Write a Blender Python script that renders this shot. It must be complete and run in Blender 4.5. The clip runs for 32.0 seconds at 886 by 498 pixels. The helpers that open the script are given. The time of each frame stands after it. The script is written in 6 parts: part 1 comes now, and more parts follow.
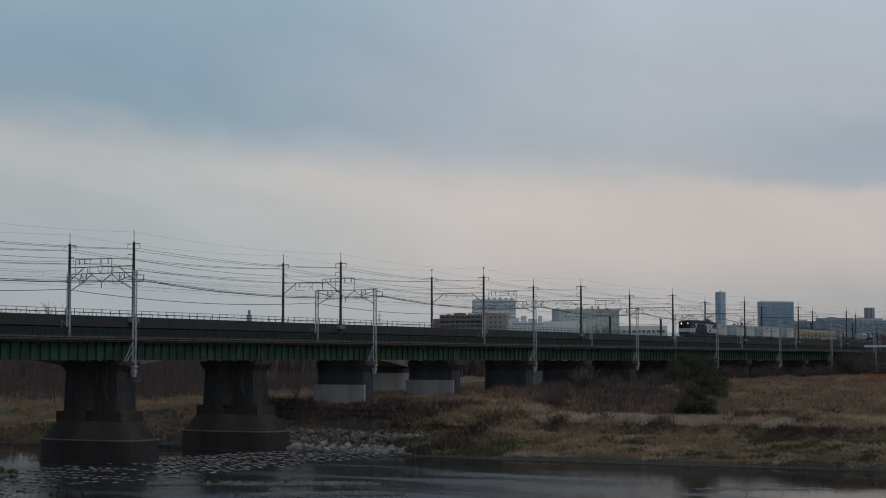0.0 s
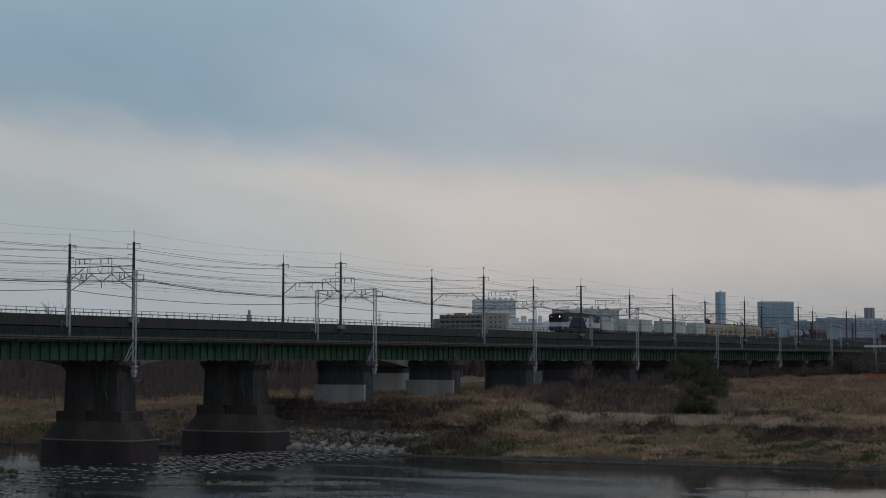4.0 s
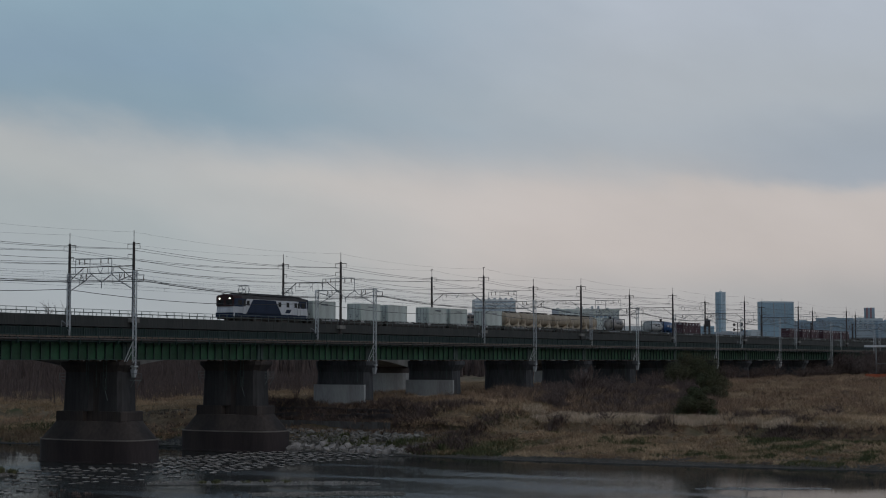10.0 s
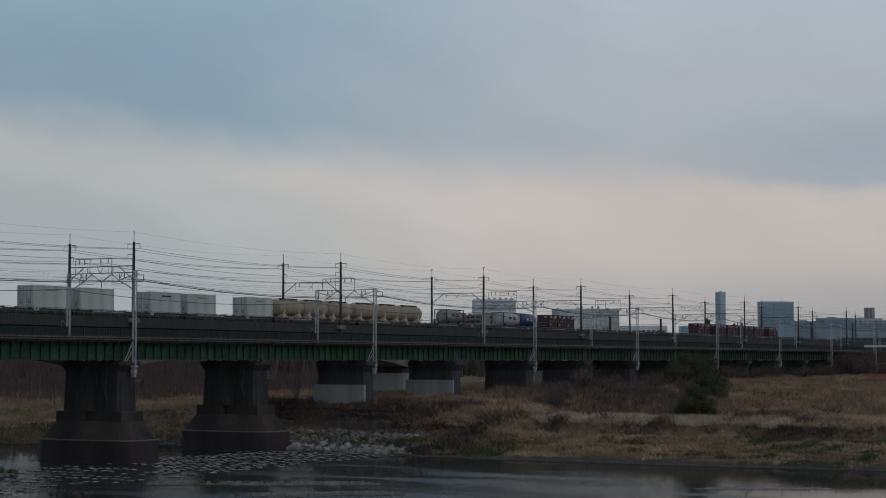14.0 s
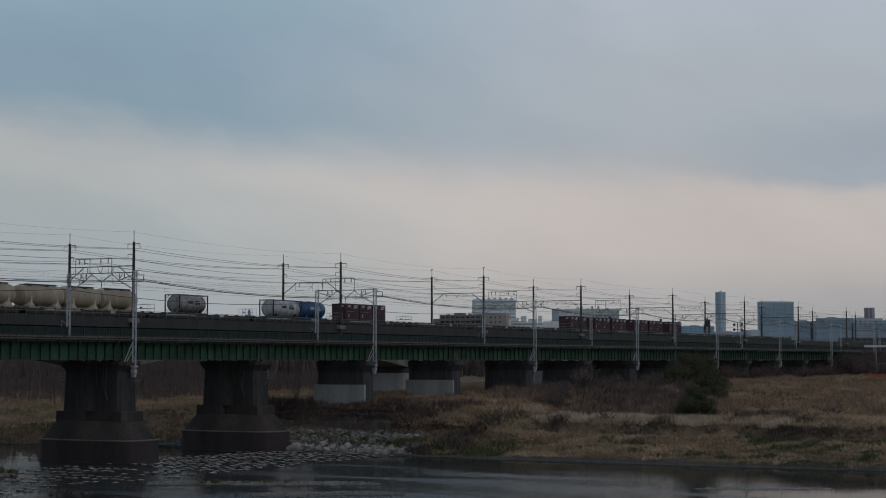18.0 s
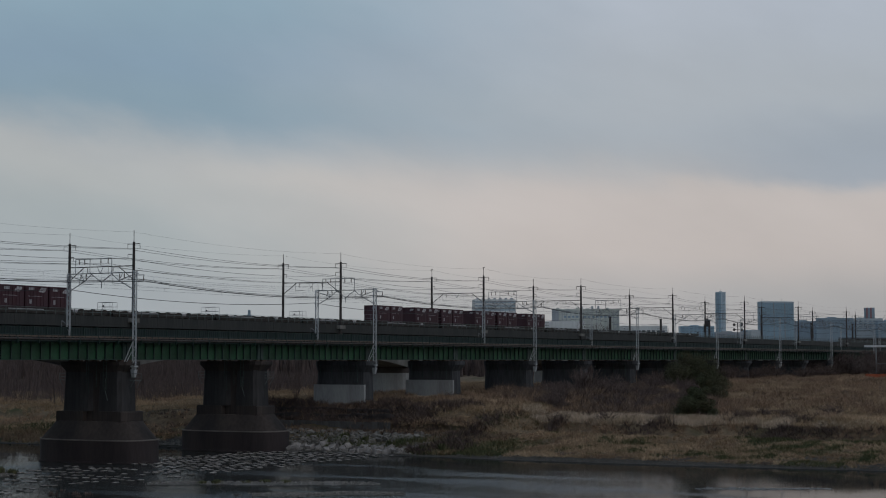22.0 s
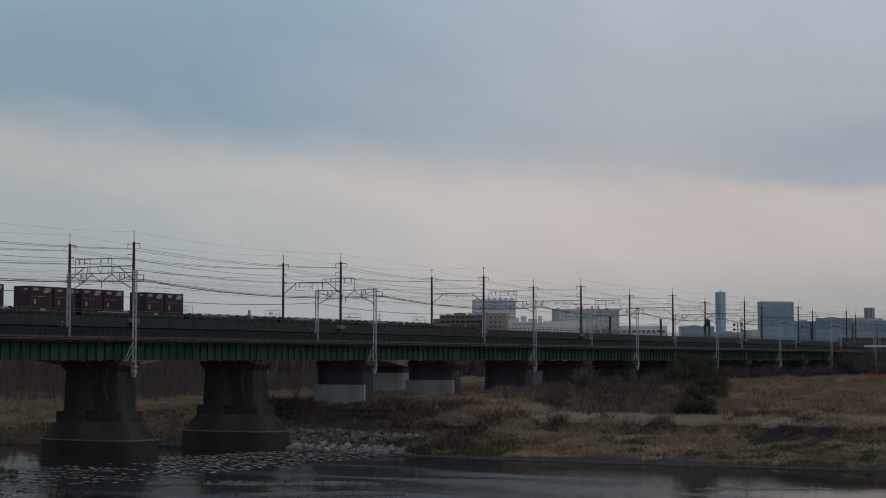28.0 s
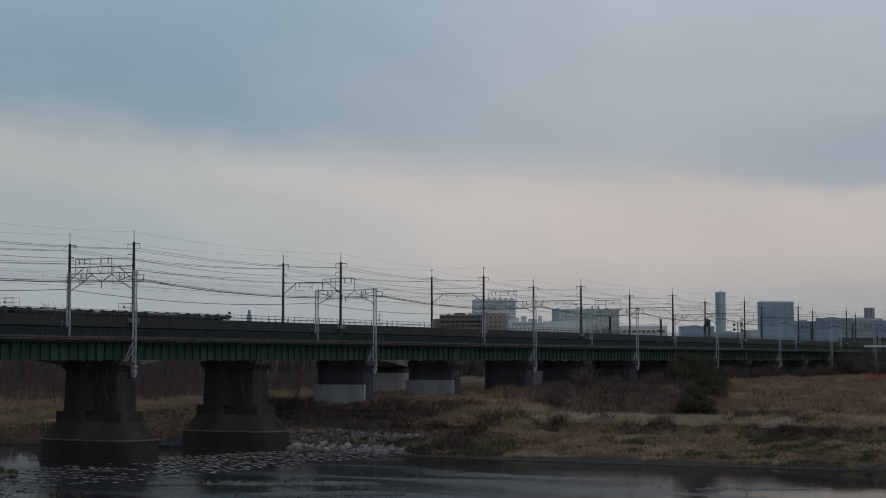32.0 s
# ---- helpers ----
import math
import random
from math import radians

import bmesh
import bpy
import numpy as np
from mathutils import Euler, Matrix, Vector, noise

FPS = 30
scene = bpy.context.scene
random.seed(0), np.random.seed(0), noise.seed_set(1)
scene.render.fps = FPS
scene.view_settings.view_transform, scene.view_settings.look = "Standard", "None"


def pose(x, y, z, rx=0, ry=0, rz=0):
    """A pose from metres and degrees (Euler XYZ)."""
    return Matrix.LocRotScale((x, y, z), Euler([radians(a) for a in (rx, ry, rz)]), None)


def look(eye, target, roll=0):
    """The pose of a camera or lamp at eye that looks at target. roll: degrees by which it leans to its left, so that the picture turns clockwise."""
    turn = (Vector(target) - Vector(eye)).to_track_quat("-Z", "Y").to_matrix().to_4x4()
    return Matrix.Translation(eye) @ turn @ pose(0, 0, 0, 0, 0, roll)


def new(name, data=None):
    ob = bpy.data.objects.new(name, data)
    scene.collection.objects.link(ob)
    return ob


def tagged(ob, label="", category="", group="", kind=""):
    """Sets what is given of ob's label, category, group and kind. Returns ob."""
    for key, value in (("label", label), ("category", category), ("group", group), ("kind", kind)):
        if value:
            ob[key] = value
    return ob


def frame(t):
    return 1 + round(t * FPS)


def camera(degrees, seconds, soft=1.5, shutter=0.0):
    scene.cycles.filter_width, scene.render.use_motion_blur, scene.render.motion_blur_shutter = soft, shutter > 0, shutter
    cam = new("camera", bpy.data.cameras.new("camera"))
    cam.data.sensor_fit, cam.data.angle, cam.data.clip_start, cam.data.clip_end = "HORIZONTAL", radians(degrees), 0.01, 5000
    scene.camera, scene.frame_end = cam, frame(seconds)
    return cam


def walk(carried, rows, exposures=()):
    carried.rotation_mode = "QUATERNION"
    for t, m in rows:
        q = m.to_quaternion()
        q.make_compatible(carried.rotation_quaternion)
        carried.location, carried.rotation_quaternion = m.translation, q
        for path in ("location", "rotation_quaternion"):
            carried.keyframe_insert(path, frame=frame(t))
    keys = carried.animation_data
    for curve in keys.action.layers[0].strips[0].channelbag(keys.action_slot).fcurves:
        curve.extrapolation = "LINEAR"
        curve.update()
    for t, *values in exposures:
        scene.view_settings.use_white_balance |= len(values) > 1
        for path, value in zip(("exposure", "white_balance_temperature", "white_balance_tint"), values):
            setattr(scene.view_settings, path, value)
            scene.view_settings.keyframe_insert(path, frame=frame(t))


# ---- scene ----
# World: x runs along the bridges, away from the camera; y across the bridges, away from the camera; water is z = 0.
AZ, PITCH = 28.6, 3.83
EYE = Vector((0.0, 0.0, 10.3))
AIM = EYE + 100 * Vector((math.cos(radians(AZ)) * math.cos(radians(PITCH)), math.sin(radians(AZ)) * math.cos(radians(PITCH)), math.sin(radians(PITCH))))
cam = camera(30.0, 32.0, soft=1.05)
walk(cam, [(0.0, look(EYE, AIM)), (32.0, look(EYE, AIM))],
     exposures=[(0.0, 0.07), (6.0, 0.05), (12.0, 0.03), (18.0, 0.0), (32.0, 0.0)])

# ---------------------------------------------------------------- light

def build_sky():
    world = bpy.data.worlds.new("overcast_sky")
    scene.world = world
    world.use_nodes = True
    nt = world.node_tree
    nt.nodes.clear()
    add = nt.nodes.new

    def link(a, b):
        nt.links.new(a, b)

    def math_node(op, a, b=None, c=None):
        n = add("ShaderNodeMath")
        n.operation = op
        for i, v in enumerate((a, b, c)):
            if v is None:
                continue
            if isinstance(v, (int, float)):
                n.inputs[i].default_value = v
            else:
                link(v, n.inputs[i])
        return n.outputs[0]

    def ramp(value, stops, smooth=True):
        n = add("ShaderNodeValToRGB")
        n.color_ramp.interpolation = "EASE" if smooth else "LINEAR"
        el = n.color_ramp.elements
        while len(el) > 1:
            el.remove(el[-1])
        el[0].position, el[0].color = stops[0][0], (*stops[0][1], 1)
        for p, c in stops[1:]:
            e = el.new(p)
            e.color = (*c, 1)
        link(value, n.inputs[0])
        return n.outputs[0]

    def mix(f, a, b):
        n = add("ShaderNodeMix")
        n.data_type = "RGBA"
        if isinstance(f, (int, float)):
            n.inputs[0].default_value = f
        else:
            link(f, n.inputs[0])
        link(a, n.inputs[6]), link(b, n.inputs[7])
        return n.outputs[2]

    co = add("ShaderNodeTexCoord").outputs["Generated"]
    sep = add("ShaderNodeSeparateXYZ")
    link(co, sep.inputs[0])
    x, y, z = sep.outputs
    # how far round from the middle of the view, to the right
    a = radians(AZ)
    side = math_node("SUBTRACT", math_node("MULTIPLY", x, math.sin(a)), math_node("MULTIPLY", y, math.cos(a)))
    # cloud noise, drawn out along the horizon and sloping down to the right
    comb = add("ShaderNodeCombineXYZ")
    link(math_node("MULTIPLY", x, 2.6), comb.inputs[0])
    link(math_node("MULTIPLY", y, 2.6), comb.inputs[1])
    link(math_node("MULTIPLY", math_node("MULTIPLY_ADD", side, 0.22, z), 6.0), comb.inputs[2])

    def cloud(scale, detail, rough=0.5):
        n = add("ShaderNodeTexNoise")
        n.inputs["Scale"].default_value, n.inputs["Detail"].default_value, n.inputs["Roughness"].default_value = scale, detail, rough
        link(comb.outputs[0], n.inputs["Vector"])
        return math_node("SUBTRACT", n.outputs[0], 0.5)

    n1, n2, n3 = cloud(1.4, 4.0), cloud(4.0, 5.0, 0.55), cloud(3.0, 6.0, 0.55)
    wob = math_node("ADD", math_node("MULTIPLY", n1, 0.035), math_node("MULTIPLY", n2, 0.03))
    # the lower edge of the grey-blue deck falls from left to right
    fall = math_node("MULTIPLY", math_node("MINIMUM", math_node("ADD", side, 0.12), 0.0), 0.15)
    h = math_node("ADD", math_node("ADD", z, fall), wob)
    zw = math_node("ADD", z, math_node("MULTIPLY", wob, 0.6))
    low = ramp(zw, [(0.0, (0.335, 0.342, 0.358)), (0.03, (0.405, 0.402, 0.405)), (0.065, (0.515, 0.472, 0.452)), (0.095, (0.527, 0.485, 0.466)), (0.13, (0.45, 0.452, 0.455)), (0.35, (0.225, 0.27, 0.335)), (1.0, (0.108, 0.142, 0.188))])
    slope = math_node("MULTIPLY_ADD", math_node("ADD", side, 0.26), 0.20, zw)
    lowl = ramp(slope, [(0.0, (0.37, 0.385, 0.40)), (0.05, (0.345, 0.38, 0.405)), (0.09, (0.365, 0.405, 0.42)), (0.120, (0.425, 0.447, 0.452)), (0.142, (0.485, 0.485, 0.478)), (0.17, (0.47, 0.48, 0.49)), (0.35, (0.225, 0.27, 0.335)), (1.0, (0.108, 0.142, 0.188))])
    deck = ramp(zw, [(0.0, (0.36, 0.38, 0.42)), (0.11, (0.295, 0.355, 0.405)), (0.15, (0.238, 0.330, 0.402)), (0.175, (0.232, 0.325, 0.412)), (0.22, (0.258, 0.365, 0.445)), (0.35, (0.205, 0.26, 0.335)), (1.0, (0.105, 0.14, 0.188))])
    deckr = ramp(zw, [(0.0, (0.36, 0.37, 0.40)), (0.11, (0.36, 0.40, 0.445)), (0.15, (0.395, 0.432, 0.472)), (0.22, (0.42, 0.465, 0.53)), (0.35, (0.205, 0.26, 0.335)), (1.0, (0.105, 0.14, 0.188))])

    def span(v, a, b):
        n = add("ShaderNodeMapRange")
        n.interpolation_type = "SMOOTHSTEP"
        n.inputs["From Min"].default_value, n.inputs["From Max"].default_value = a, b
        link(v, n.inputs["Value"])
        return n.outputs[0]

    sf = span(math_node("ADD", side, math_node("MULTIPLY", n1, 0.25)), -0.22, 0.10)
    sd = span(math_node("ADD", side, math_node("MULTIPLY", n1, 0.3)), -0.17, 0.13)
    f = span(math_node("MULTIPLY_ADD", span(side, -0.22, -0.06), -0.004, h), 0.096, 0.138)
    sky = mix(f, mix(sf, lowl, low), mix(sd, deck, deckr))
    # a darker roll of cloud low on the right, sharp along its lower edge
    roll = math_node("MULTIPLY", math_node("MULTIPLY", span(h, 0.105, 0.117), span(h, 0.155, 0.122)), span(side, 0.10, 0.24))
    grey_blue = add("ShaderNodeRGB")
    grey_blue.outputs[0].default_value = (0.315, 0.365, 0.425, 1)
    sky = mix(math_node("MULTIPLY", roll, 0.75), sky, grey_blue.outputs[0])
    # duller air low down on the right
    dull = add("ShaderNodeRGB")
    dull.outputs[0].default_value = (0.355, 0.35, 0.352, 1)
    sky = mix(math_node("MULTIPLY", math_node("MULTIPLY", span(side, 0.06, 0.26), span(z, 0.075, 0.01)), 0.75), sky, dull.outputs[0])
    # soft mottling of the cloud base
    hs = add("ShaderNodeHueSaturation")
    link(sky, hs.inputs["Color"])
    link(math_node("MULTIPLY_ADD", n3, 0.20, 1.005), hs.inputs["Value"])
    bg = add("ShaderNodeBackground")
    link(hs.outputs[0], bg.inputs[0])
    bg.inputs[1].default_value = 1.0
    out = add("ShaderNodeOutputWorld")
    link(bg.outputs[0], out.inputs[0])


build_sky()
sun = new("sun", bpy.data.lights.new("sun", "SUN"))
sun.data.energy, sun.data.angle, sun.data.color = 0.25, radians(25), (1.0, 0.93, 0.86)
sun.matrix_world = look(Vector((160, -60, 120)), Vector((200, 60, 0)))

# ---------------------------------------------------------------- materials
MATS = {}


def mat(name, color, rough=0.7, metal=0.0, var=0.25, scale=0.6, fine=9.0, bump=0.0, second=None, amount=0.5, spread=0.0, streak=False, island=0.0, spec=0.5):
    """A surface with two scales of variation: colour, a second (stain) colour mixed in by noise, and small relief.
    spread: variation from object to object; island: from piece to piece inside a mesh; streak: stains run down."""
    if name in MATS:
        return MATS[name]
    m = bpy.data.materials.new(name)
    m.use_nodes = True
    nt = m.node_tree
    bsdf = nt.nodes["Principled BSDF"]
    add = nt.nodes.new
    co = add("ShaderNodeTexCoord")
    mp = add("ShaderNodeMapping")
    nt.links.new(co.outputs["Object"], mp.inputs[0])
    if streak:
        mp.inputs["Scale"].default_value = (1.0, 1.0, 0.16)
    n1, n2 = add("ShaderNodeTexNoise"), add("ShaderNodeTexNoise")
    n1.inputs["Scale"].default_value, n1.inputs["Detail"].default_value = scale, 6.0
    n2.inputs["Scale"].default_value, n2.inputs["Detail"].default_value = fine, 4.0
    nt.links.new(mp.outputs[0], n1.inputs["Vector"])
    nt.links.new(mp.outputs[0], n2.inputs["Vector"])
    mix = add("ShaderNodeMix")
    mix.data_type = "RGBA"
    second = second or tuple(c * (1 - var) for c in color)
    mix.inputs[6].default_value, mix.inputs[7].default_value = (*color, 1), (*second, 1)
    rmp = add("ShaderNodeMapRange")
    rmp.inputs["From Min"].default_value, rmp.inputs["From Max"].default_value = 0.38, 0.66
    rmp.inputs["To Max"].default_value = amount * 2 if amount < 0.5 else 1.0
    nt.links.new(n1.outputs[0], rmp.inputs["Value"])
    nt.links.new(rmp.outputs[0], mix.inputs[0])
    hsv = add("ShaderNodeHueSaturation")
    nt.links.new(mix.outputs[2], hsv.inputs["Color"])
    val = add("ShaderNodeMapRange")
    val.inputs["From Min"].default_value, val.inputs["From Max"].default_value = 0.3, 0.7
    val.inputs["To Min"].default_value, val.inputs["To Max"].default_value = 1 - var * 0.6, 1 + var * 0.6
    nt.links.new(n2.outputs[0], val.inputs["Value"])
    last = val.outputs[0]
    if spread:
        oi = add("ShaderNodeObjectInfo")
        r = add("ShaderNodeMapRange")
        r.inputs["To Min"].default_value, r.inputs["To Max"].default_value = 1 - spread, 1 + spread
        nt.links.new(oi.outputs["Random"], r.inputs["Value"])
        p = add("ShaderNodeMath")
        p.operation = "MULTIPLY"
        nt.links.new(last, p.inputs[0]), nt.links.new(r.outputs[0], p.inputs[1])
        last = p.outputs[0]
    if island:
        ge = add("ShaderNodeNewGeometry")
        r = add("ShaderNodeMapRange")
        r.inputs["To Min"].default_value, r.inputs["To Max"].default_value = 1 - island, 1 + island
        nt.links.new(ge.outputs["Random Per Island"], r.inputs["Value"])
        p = add("ShaderNodeMath")
        p.operation = "MULTIPLY"
        nt.links.new(last, p.inputs[0]), nt.links.new(r.outputs[0], p.inputs[1])
        last = p.outputs[0]
    nt.links.new(last, hsv.inputs["Value"])
    nt.links.new(hsv.outputs[0], bsdf.inputs["Base Color"])
    rr = add("ShaderNodeMapRange")
    rr.inputs["To Min"].default_value, rr.inputs["To Max"].default_value = max(rough - 0.12, 0.03), min(rough + 0.12, 1)
    nt.links.new(n1.outputs[0], rr.inputs["Value"])
    nt.links.new(rr.outputs[0], bsdf.inputs["Roughness"])
    bsdf.inputs["Metallic"].default_value = metal
    bsdf.inputs["Specular IOR Level"].default_value = spec
    if bump:
        b = add("ShaderNodeBump")
        b.inputs["Strength"].default_value, b.inputs["Distance"].default_value = 0.6, bump
        nt.links.new(n2.outputs[0], b.inputs["Height"])
        nt.links.new(b.outputs[0], bsdf.inputs["Normal"])
    MATS[name] = m
    return m


def glow(name, color, strength):
    m = bpy.data.materials.new(name)
    m.use_nodes = True
    b = m.node_tree.nodes["Principled BSDF"]
    b.inputs["Emission Color"].default_value = (*color, 1)
    b.inputs["Emission Strength"].default_value = strength
    return m


# ---------------------------------------------------------------- mesh tools
class Mesh:
    """Collects vertices and faces of one part."""

    def __init__(self):
        self.v, self.f = [], []

    def poly(self, pts, faces):
        n = len(self.v)
        self.v += [tuple(p) for p in pts]
        self.f += [tuple(i + n for i in f) for f in faces]
        return self

    def box(self, x0, x1, y0, y1, z0, z1, c=0.0):
        """A box; c chamfers the upright and long edges seen along x."""
        if c:
            pr = [(y0 + c, z0), (y1 - c, z0), (y1, z0 + c), (y1, z1 - c), (y1 - c, z1), (y0 + c, z1), (y0, z1 - c), (y0, z0 + c)]
            return self.prism_x(pr, x0, x1)
        p = [(x, y, z) for z in (z0, z1) for y in (y0, y1) for x in (x0, x1)]
        return self.poly(p, [(0, 2, 3, 1), (4, 5, 7, 6), (0, 1, 5, 4), (2, 6, 7, 3), (0, 4, 6, 2), (1, 3, 7, 5)])

    def prism_x(self, prof, x0, x1):
        """A profile of (y, z), counter-clockwise seen from +x, drawn out along x."""
        k = len(prof)
        pts = [(x0, y, z) for y, z in prof] + [(x1, y, z) for y, z in prof]
        return self.poly(pts, [tuple(range(k))[::-1], tuple(range(k, 2 * k))] + [(i, (i + 1) % k, k + (i + 1) % k, k + i) for i in range(k)])

    def prism_y(self, prof, y0, y1):
        """A profile of (x, z) drawn out along y."""
        k = len(prof)
        pts = [(x, y0, z) for x, z in prof] + [(x, y1, z) for x, z in prof]
        return self.poly(pts, [tuple(range(k)), tuple(range(k, 2 * k))[::-1]] + [(i, k + i, k + (i + 1) % k, (i + 1) % k) for i in range(k)])

    def loft(self, rings, cap=True):
        """Rings of equally many points, bottom to top."""
        k, n = len(rings[0]), len(self.v)
        for r in rings:
            self.v += [tuple(p) for p in r]
        for j in range(len(rings) - 1):
            for i in range(k):
                a, b = n + j * k + i, n + j * k + (i + 1) % k
                self.f.append((a, b, b + k, a + k))
        if cap:
            self.f.append(tuple(range(n, n + k))[::-1])
            e = n + (len(rings) - 1) * k
            self.f.append(tuple(range(e, e + k)))
        return self

    def rod(self, a, b, r=0.05, k=5, r2=None, flat=None):
        """A round bar from a to b (k sides); flat=(w, h) makes it a rectangular one."""
        a, b = Vector(a), Vector(b)
        d = (b - a).normalized()
        u = d.cross(Vector((0, 0, 1)))
        u = u.normalized() if u.length > 1e-4 else Vector((1, 0, 0))
        w = d.cross(u)
        if flat:
            off = [u * sx * flat[0] / 2 + w * sz * flat[1] / 2 for sx, sz in ((-1, -1), (1, -1), (1, 1), (-1, 1))]
            return self.loft([[a + o for o in off], [b + o for o in off]])
        r2 = r if r2 is None else r2
        ring = [(math.cos(2 * math.pi * i / k), math.sin(2 * math.pi * i / k)) for i in range(k)]
        return self.loft([[a + (u * c + w * s) * r for c, s in ring], [b + (u * c + w * s) * r2 for c, s in ring]])

    def turn_x(self, prof, y, z, k=16):
        """A body turned about a line along x at (y, z); prof: (x, radius)."""
        rings = [[(x, y + r * math.cos(2 * math.pi * i / k), z + r * math.sin(2 * math.pi * i / k)) for i in range(k)] for x, r in prof]
        return self.loft(rings)

    def data(self, name, material, smooth=False):
        me = bpy.data.meshes.new(name)
        me.from_pydata(self.v, [], self.f)
        bm = bmesh.new()
        bm.from_mesh(me)
        bmesh.ops.recalc_face_normals(bm, faces=bm.faces)
        bm.to_mesh(me)
        bm.free()
        if smooth:
            me.polygons.foreach_set("use_smooth", [True] * len(me.polygons))
            me.set_sharp_from_angle(angle=radians(40))
        me.materials.append(material)
        return me


def part(name, mesh, material, parent, label="", smooth=False, kind=""):
    ob = new(name, mesh.data(name, material, smooth) if isinstance(mesh, Mesh) else mesh)
    ob.parent = parent
    return tagged(ob, label=label, kind=kind)


def thing(name, m, label, category, group="", kind=""):
    ob = new(name)
    ob.empty_display_size = 0.3
    ob.matrix_basis = m
    return tagged(ob, label, category, group, kind)


def share(name, data, parent, m):
    """Another piece on the same mesh."""
    ob = new(name, data)
    ob.parent = parent
    ob.matrix_basis = m
    return ob


def lerp(a, b, t):
    return a + (b - a) * t


def steps(table, x):
    if x <= table[0][0]:
        return table[0][1]
    for (a, va), (b, vb) in zip(table, table[1:]):
        if x <= b:
            t = (x - a) / (b - a)
            t = t * t * (3 - 2 * t)
            return va + (vb - va) * t
    return table[-1][1]

# ---------------------------------------------------------------- surfaces
CONCRETE = mat("weathered_concrete", (0.28, 0.27, 0.25), 0.85, var=0.3, scale=0.35, fine=5, bump=0.01, second=(0.17, 0.16, 0.148), streak=True)
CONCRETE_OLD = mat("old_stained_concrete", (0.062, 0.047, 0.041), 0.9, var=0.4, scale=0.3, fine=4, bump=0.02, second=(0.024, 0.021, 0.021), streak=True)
# pier shafts, a step darker than plinth, collar and cap
CONCRETE_SHAFT = mat("dark_shaft_concrete", (0.050, 0.046, 0.046), 0.9, var=0.4, scale=0.3, fine=4, bump=0.02, second=(0.022, 0.023, 0.025), streak=True)
# land piers: lighter than the river shafts, with distance haze put into the colour
CONCRETE_LAND = mat("haze_lifted_pier_concrete", (0.070, 0.071, 0.076), 0.9, var=0.4, scale=0.3, fine=4, bump=0.02, second=(0.040, 0.042, 0.047), streak=True)
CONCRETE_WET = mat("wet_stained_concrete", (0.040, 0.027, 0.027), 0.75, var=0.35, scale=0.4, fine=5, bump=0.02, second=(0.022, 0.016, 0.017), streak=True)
CONCRETE_RIM = mat("pale_rim_concrete", (0.24, 0.21, 0.19), 0.85, var=0.35, scale=0.5, fine=5)
CONCRETE_PANEL = mat("damp_grey_panel_concrete", (0.15, 0.143, 0.138), 0.85, var=0.35, scale=0.6, fine=5, second=(0.085, 0.08, 0.076), streak=True, spread=0.2)
CONCRETE_PALE = mat("pale_new_concrete", (0.365, 0.368, 0.365), 0.8, var=0.2, scale=0.5, fine=6, second=(0.265, 0.262, 0.255), streak=True)
CONCRETE_BAND = mat("brown_grey_edge_concrete", (0.059, 0.060, 0.057), 0.85, var=0.35, scale=0.35, fine=4, second=(0.035, 0.038, 0.037), streak=True)
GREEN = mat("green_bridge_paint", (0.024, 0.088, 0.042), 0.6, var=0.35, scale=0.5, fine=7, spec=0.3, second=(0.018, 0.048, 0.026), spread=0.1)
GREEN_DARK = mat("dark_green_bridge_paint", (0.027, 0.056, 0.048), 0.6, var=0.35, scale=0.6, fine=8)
FENCE_GREEN = mat("faded_green_fence_paint", (0.013, 0.030, 0.029), 0.75, var=0.3, scale=0.8, fine=8)
RUST = mat("rusty_steel", (0.12, 0.075, 0.05), 0.85, var=0.4, scale=0.8, fine=9, second=(0.07, 0.045, 0.035))
PIPE = mat("brown_painted_pipe", (0.085, 0.068, 0.06), 0.7, var=0.3, scale=0.7, fine=6)
GALV = mat("galvanised_steel", (0.58, 0.60, 0.62), 0.55, metal=0.35, var=0.2, scale=1.2, fine=9)
GALV_DARK = mat("weathered_galvanised_steel", (0.30, 0.31, 0.32), 0.6, metal=0.3, var=0.25, scale=1.2, fine=9)
POLE = mat("dark_concrete_pole", (0.075, 0.065, 0.062), 0.85, var=0.3, scale=0.8, fine=6)
RAILING = mat("dull_railing_paint", (0.15, 0.18, 0.17), 0.6, var=0.25, scale=0.8, fine=6)
WIRE = mat("dark_copper_wire", (0.05, 0.05, 0.052), 0.6, metal=0.4, var=0.2)
INSUL = mat("brown_porcelain", (0.10, 0.07, 0.06), 0.35, var=0.2)
TIMBER = mat("creosoted_sleeper", (0.05, 0.04, 0.033), 0.9, var=0.4, scale=1.5, fine=12, spread=0.2)
RAIL = mat("worn_rail_steel", (0.20, 0.15, 0.12), 0.5, metal=0.6, var=0.3)
BALLAST = mat("railway_ballast", (0.20, 0.18, 0.165), 0.95, var=0.5, scale=1.0, fine=14, bump=0.05)

# ---------------------------------------------------------------- ground, river
SHORE = [(-400, 165), (0, 160), (30, 155), (70, 153.5), (100, 156), (125, 158), (146, 154), (175, 162), (260, 200), (600, 260)]
INLAND = [(-6, -0.9), (0, 0.0), (3, 0.3), (10, 0.9), (20.5, 1.8), (23.5, 3.1), (28, 3.5), (50, 4.2), (95, 5.2), (180, 6.3), (420, 7.0)]
INLAND_BRIDGE = [(-6, -0.9), (0, 0.1), (12, 1.5), (14.2, 1.7), (14.6, 2.7), (22, 4.8), (60, 5.3), (100, 5.6), (180, 6.3), (420, 7.0)]


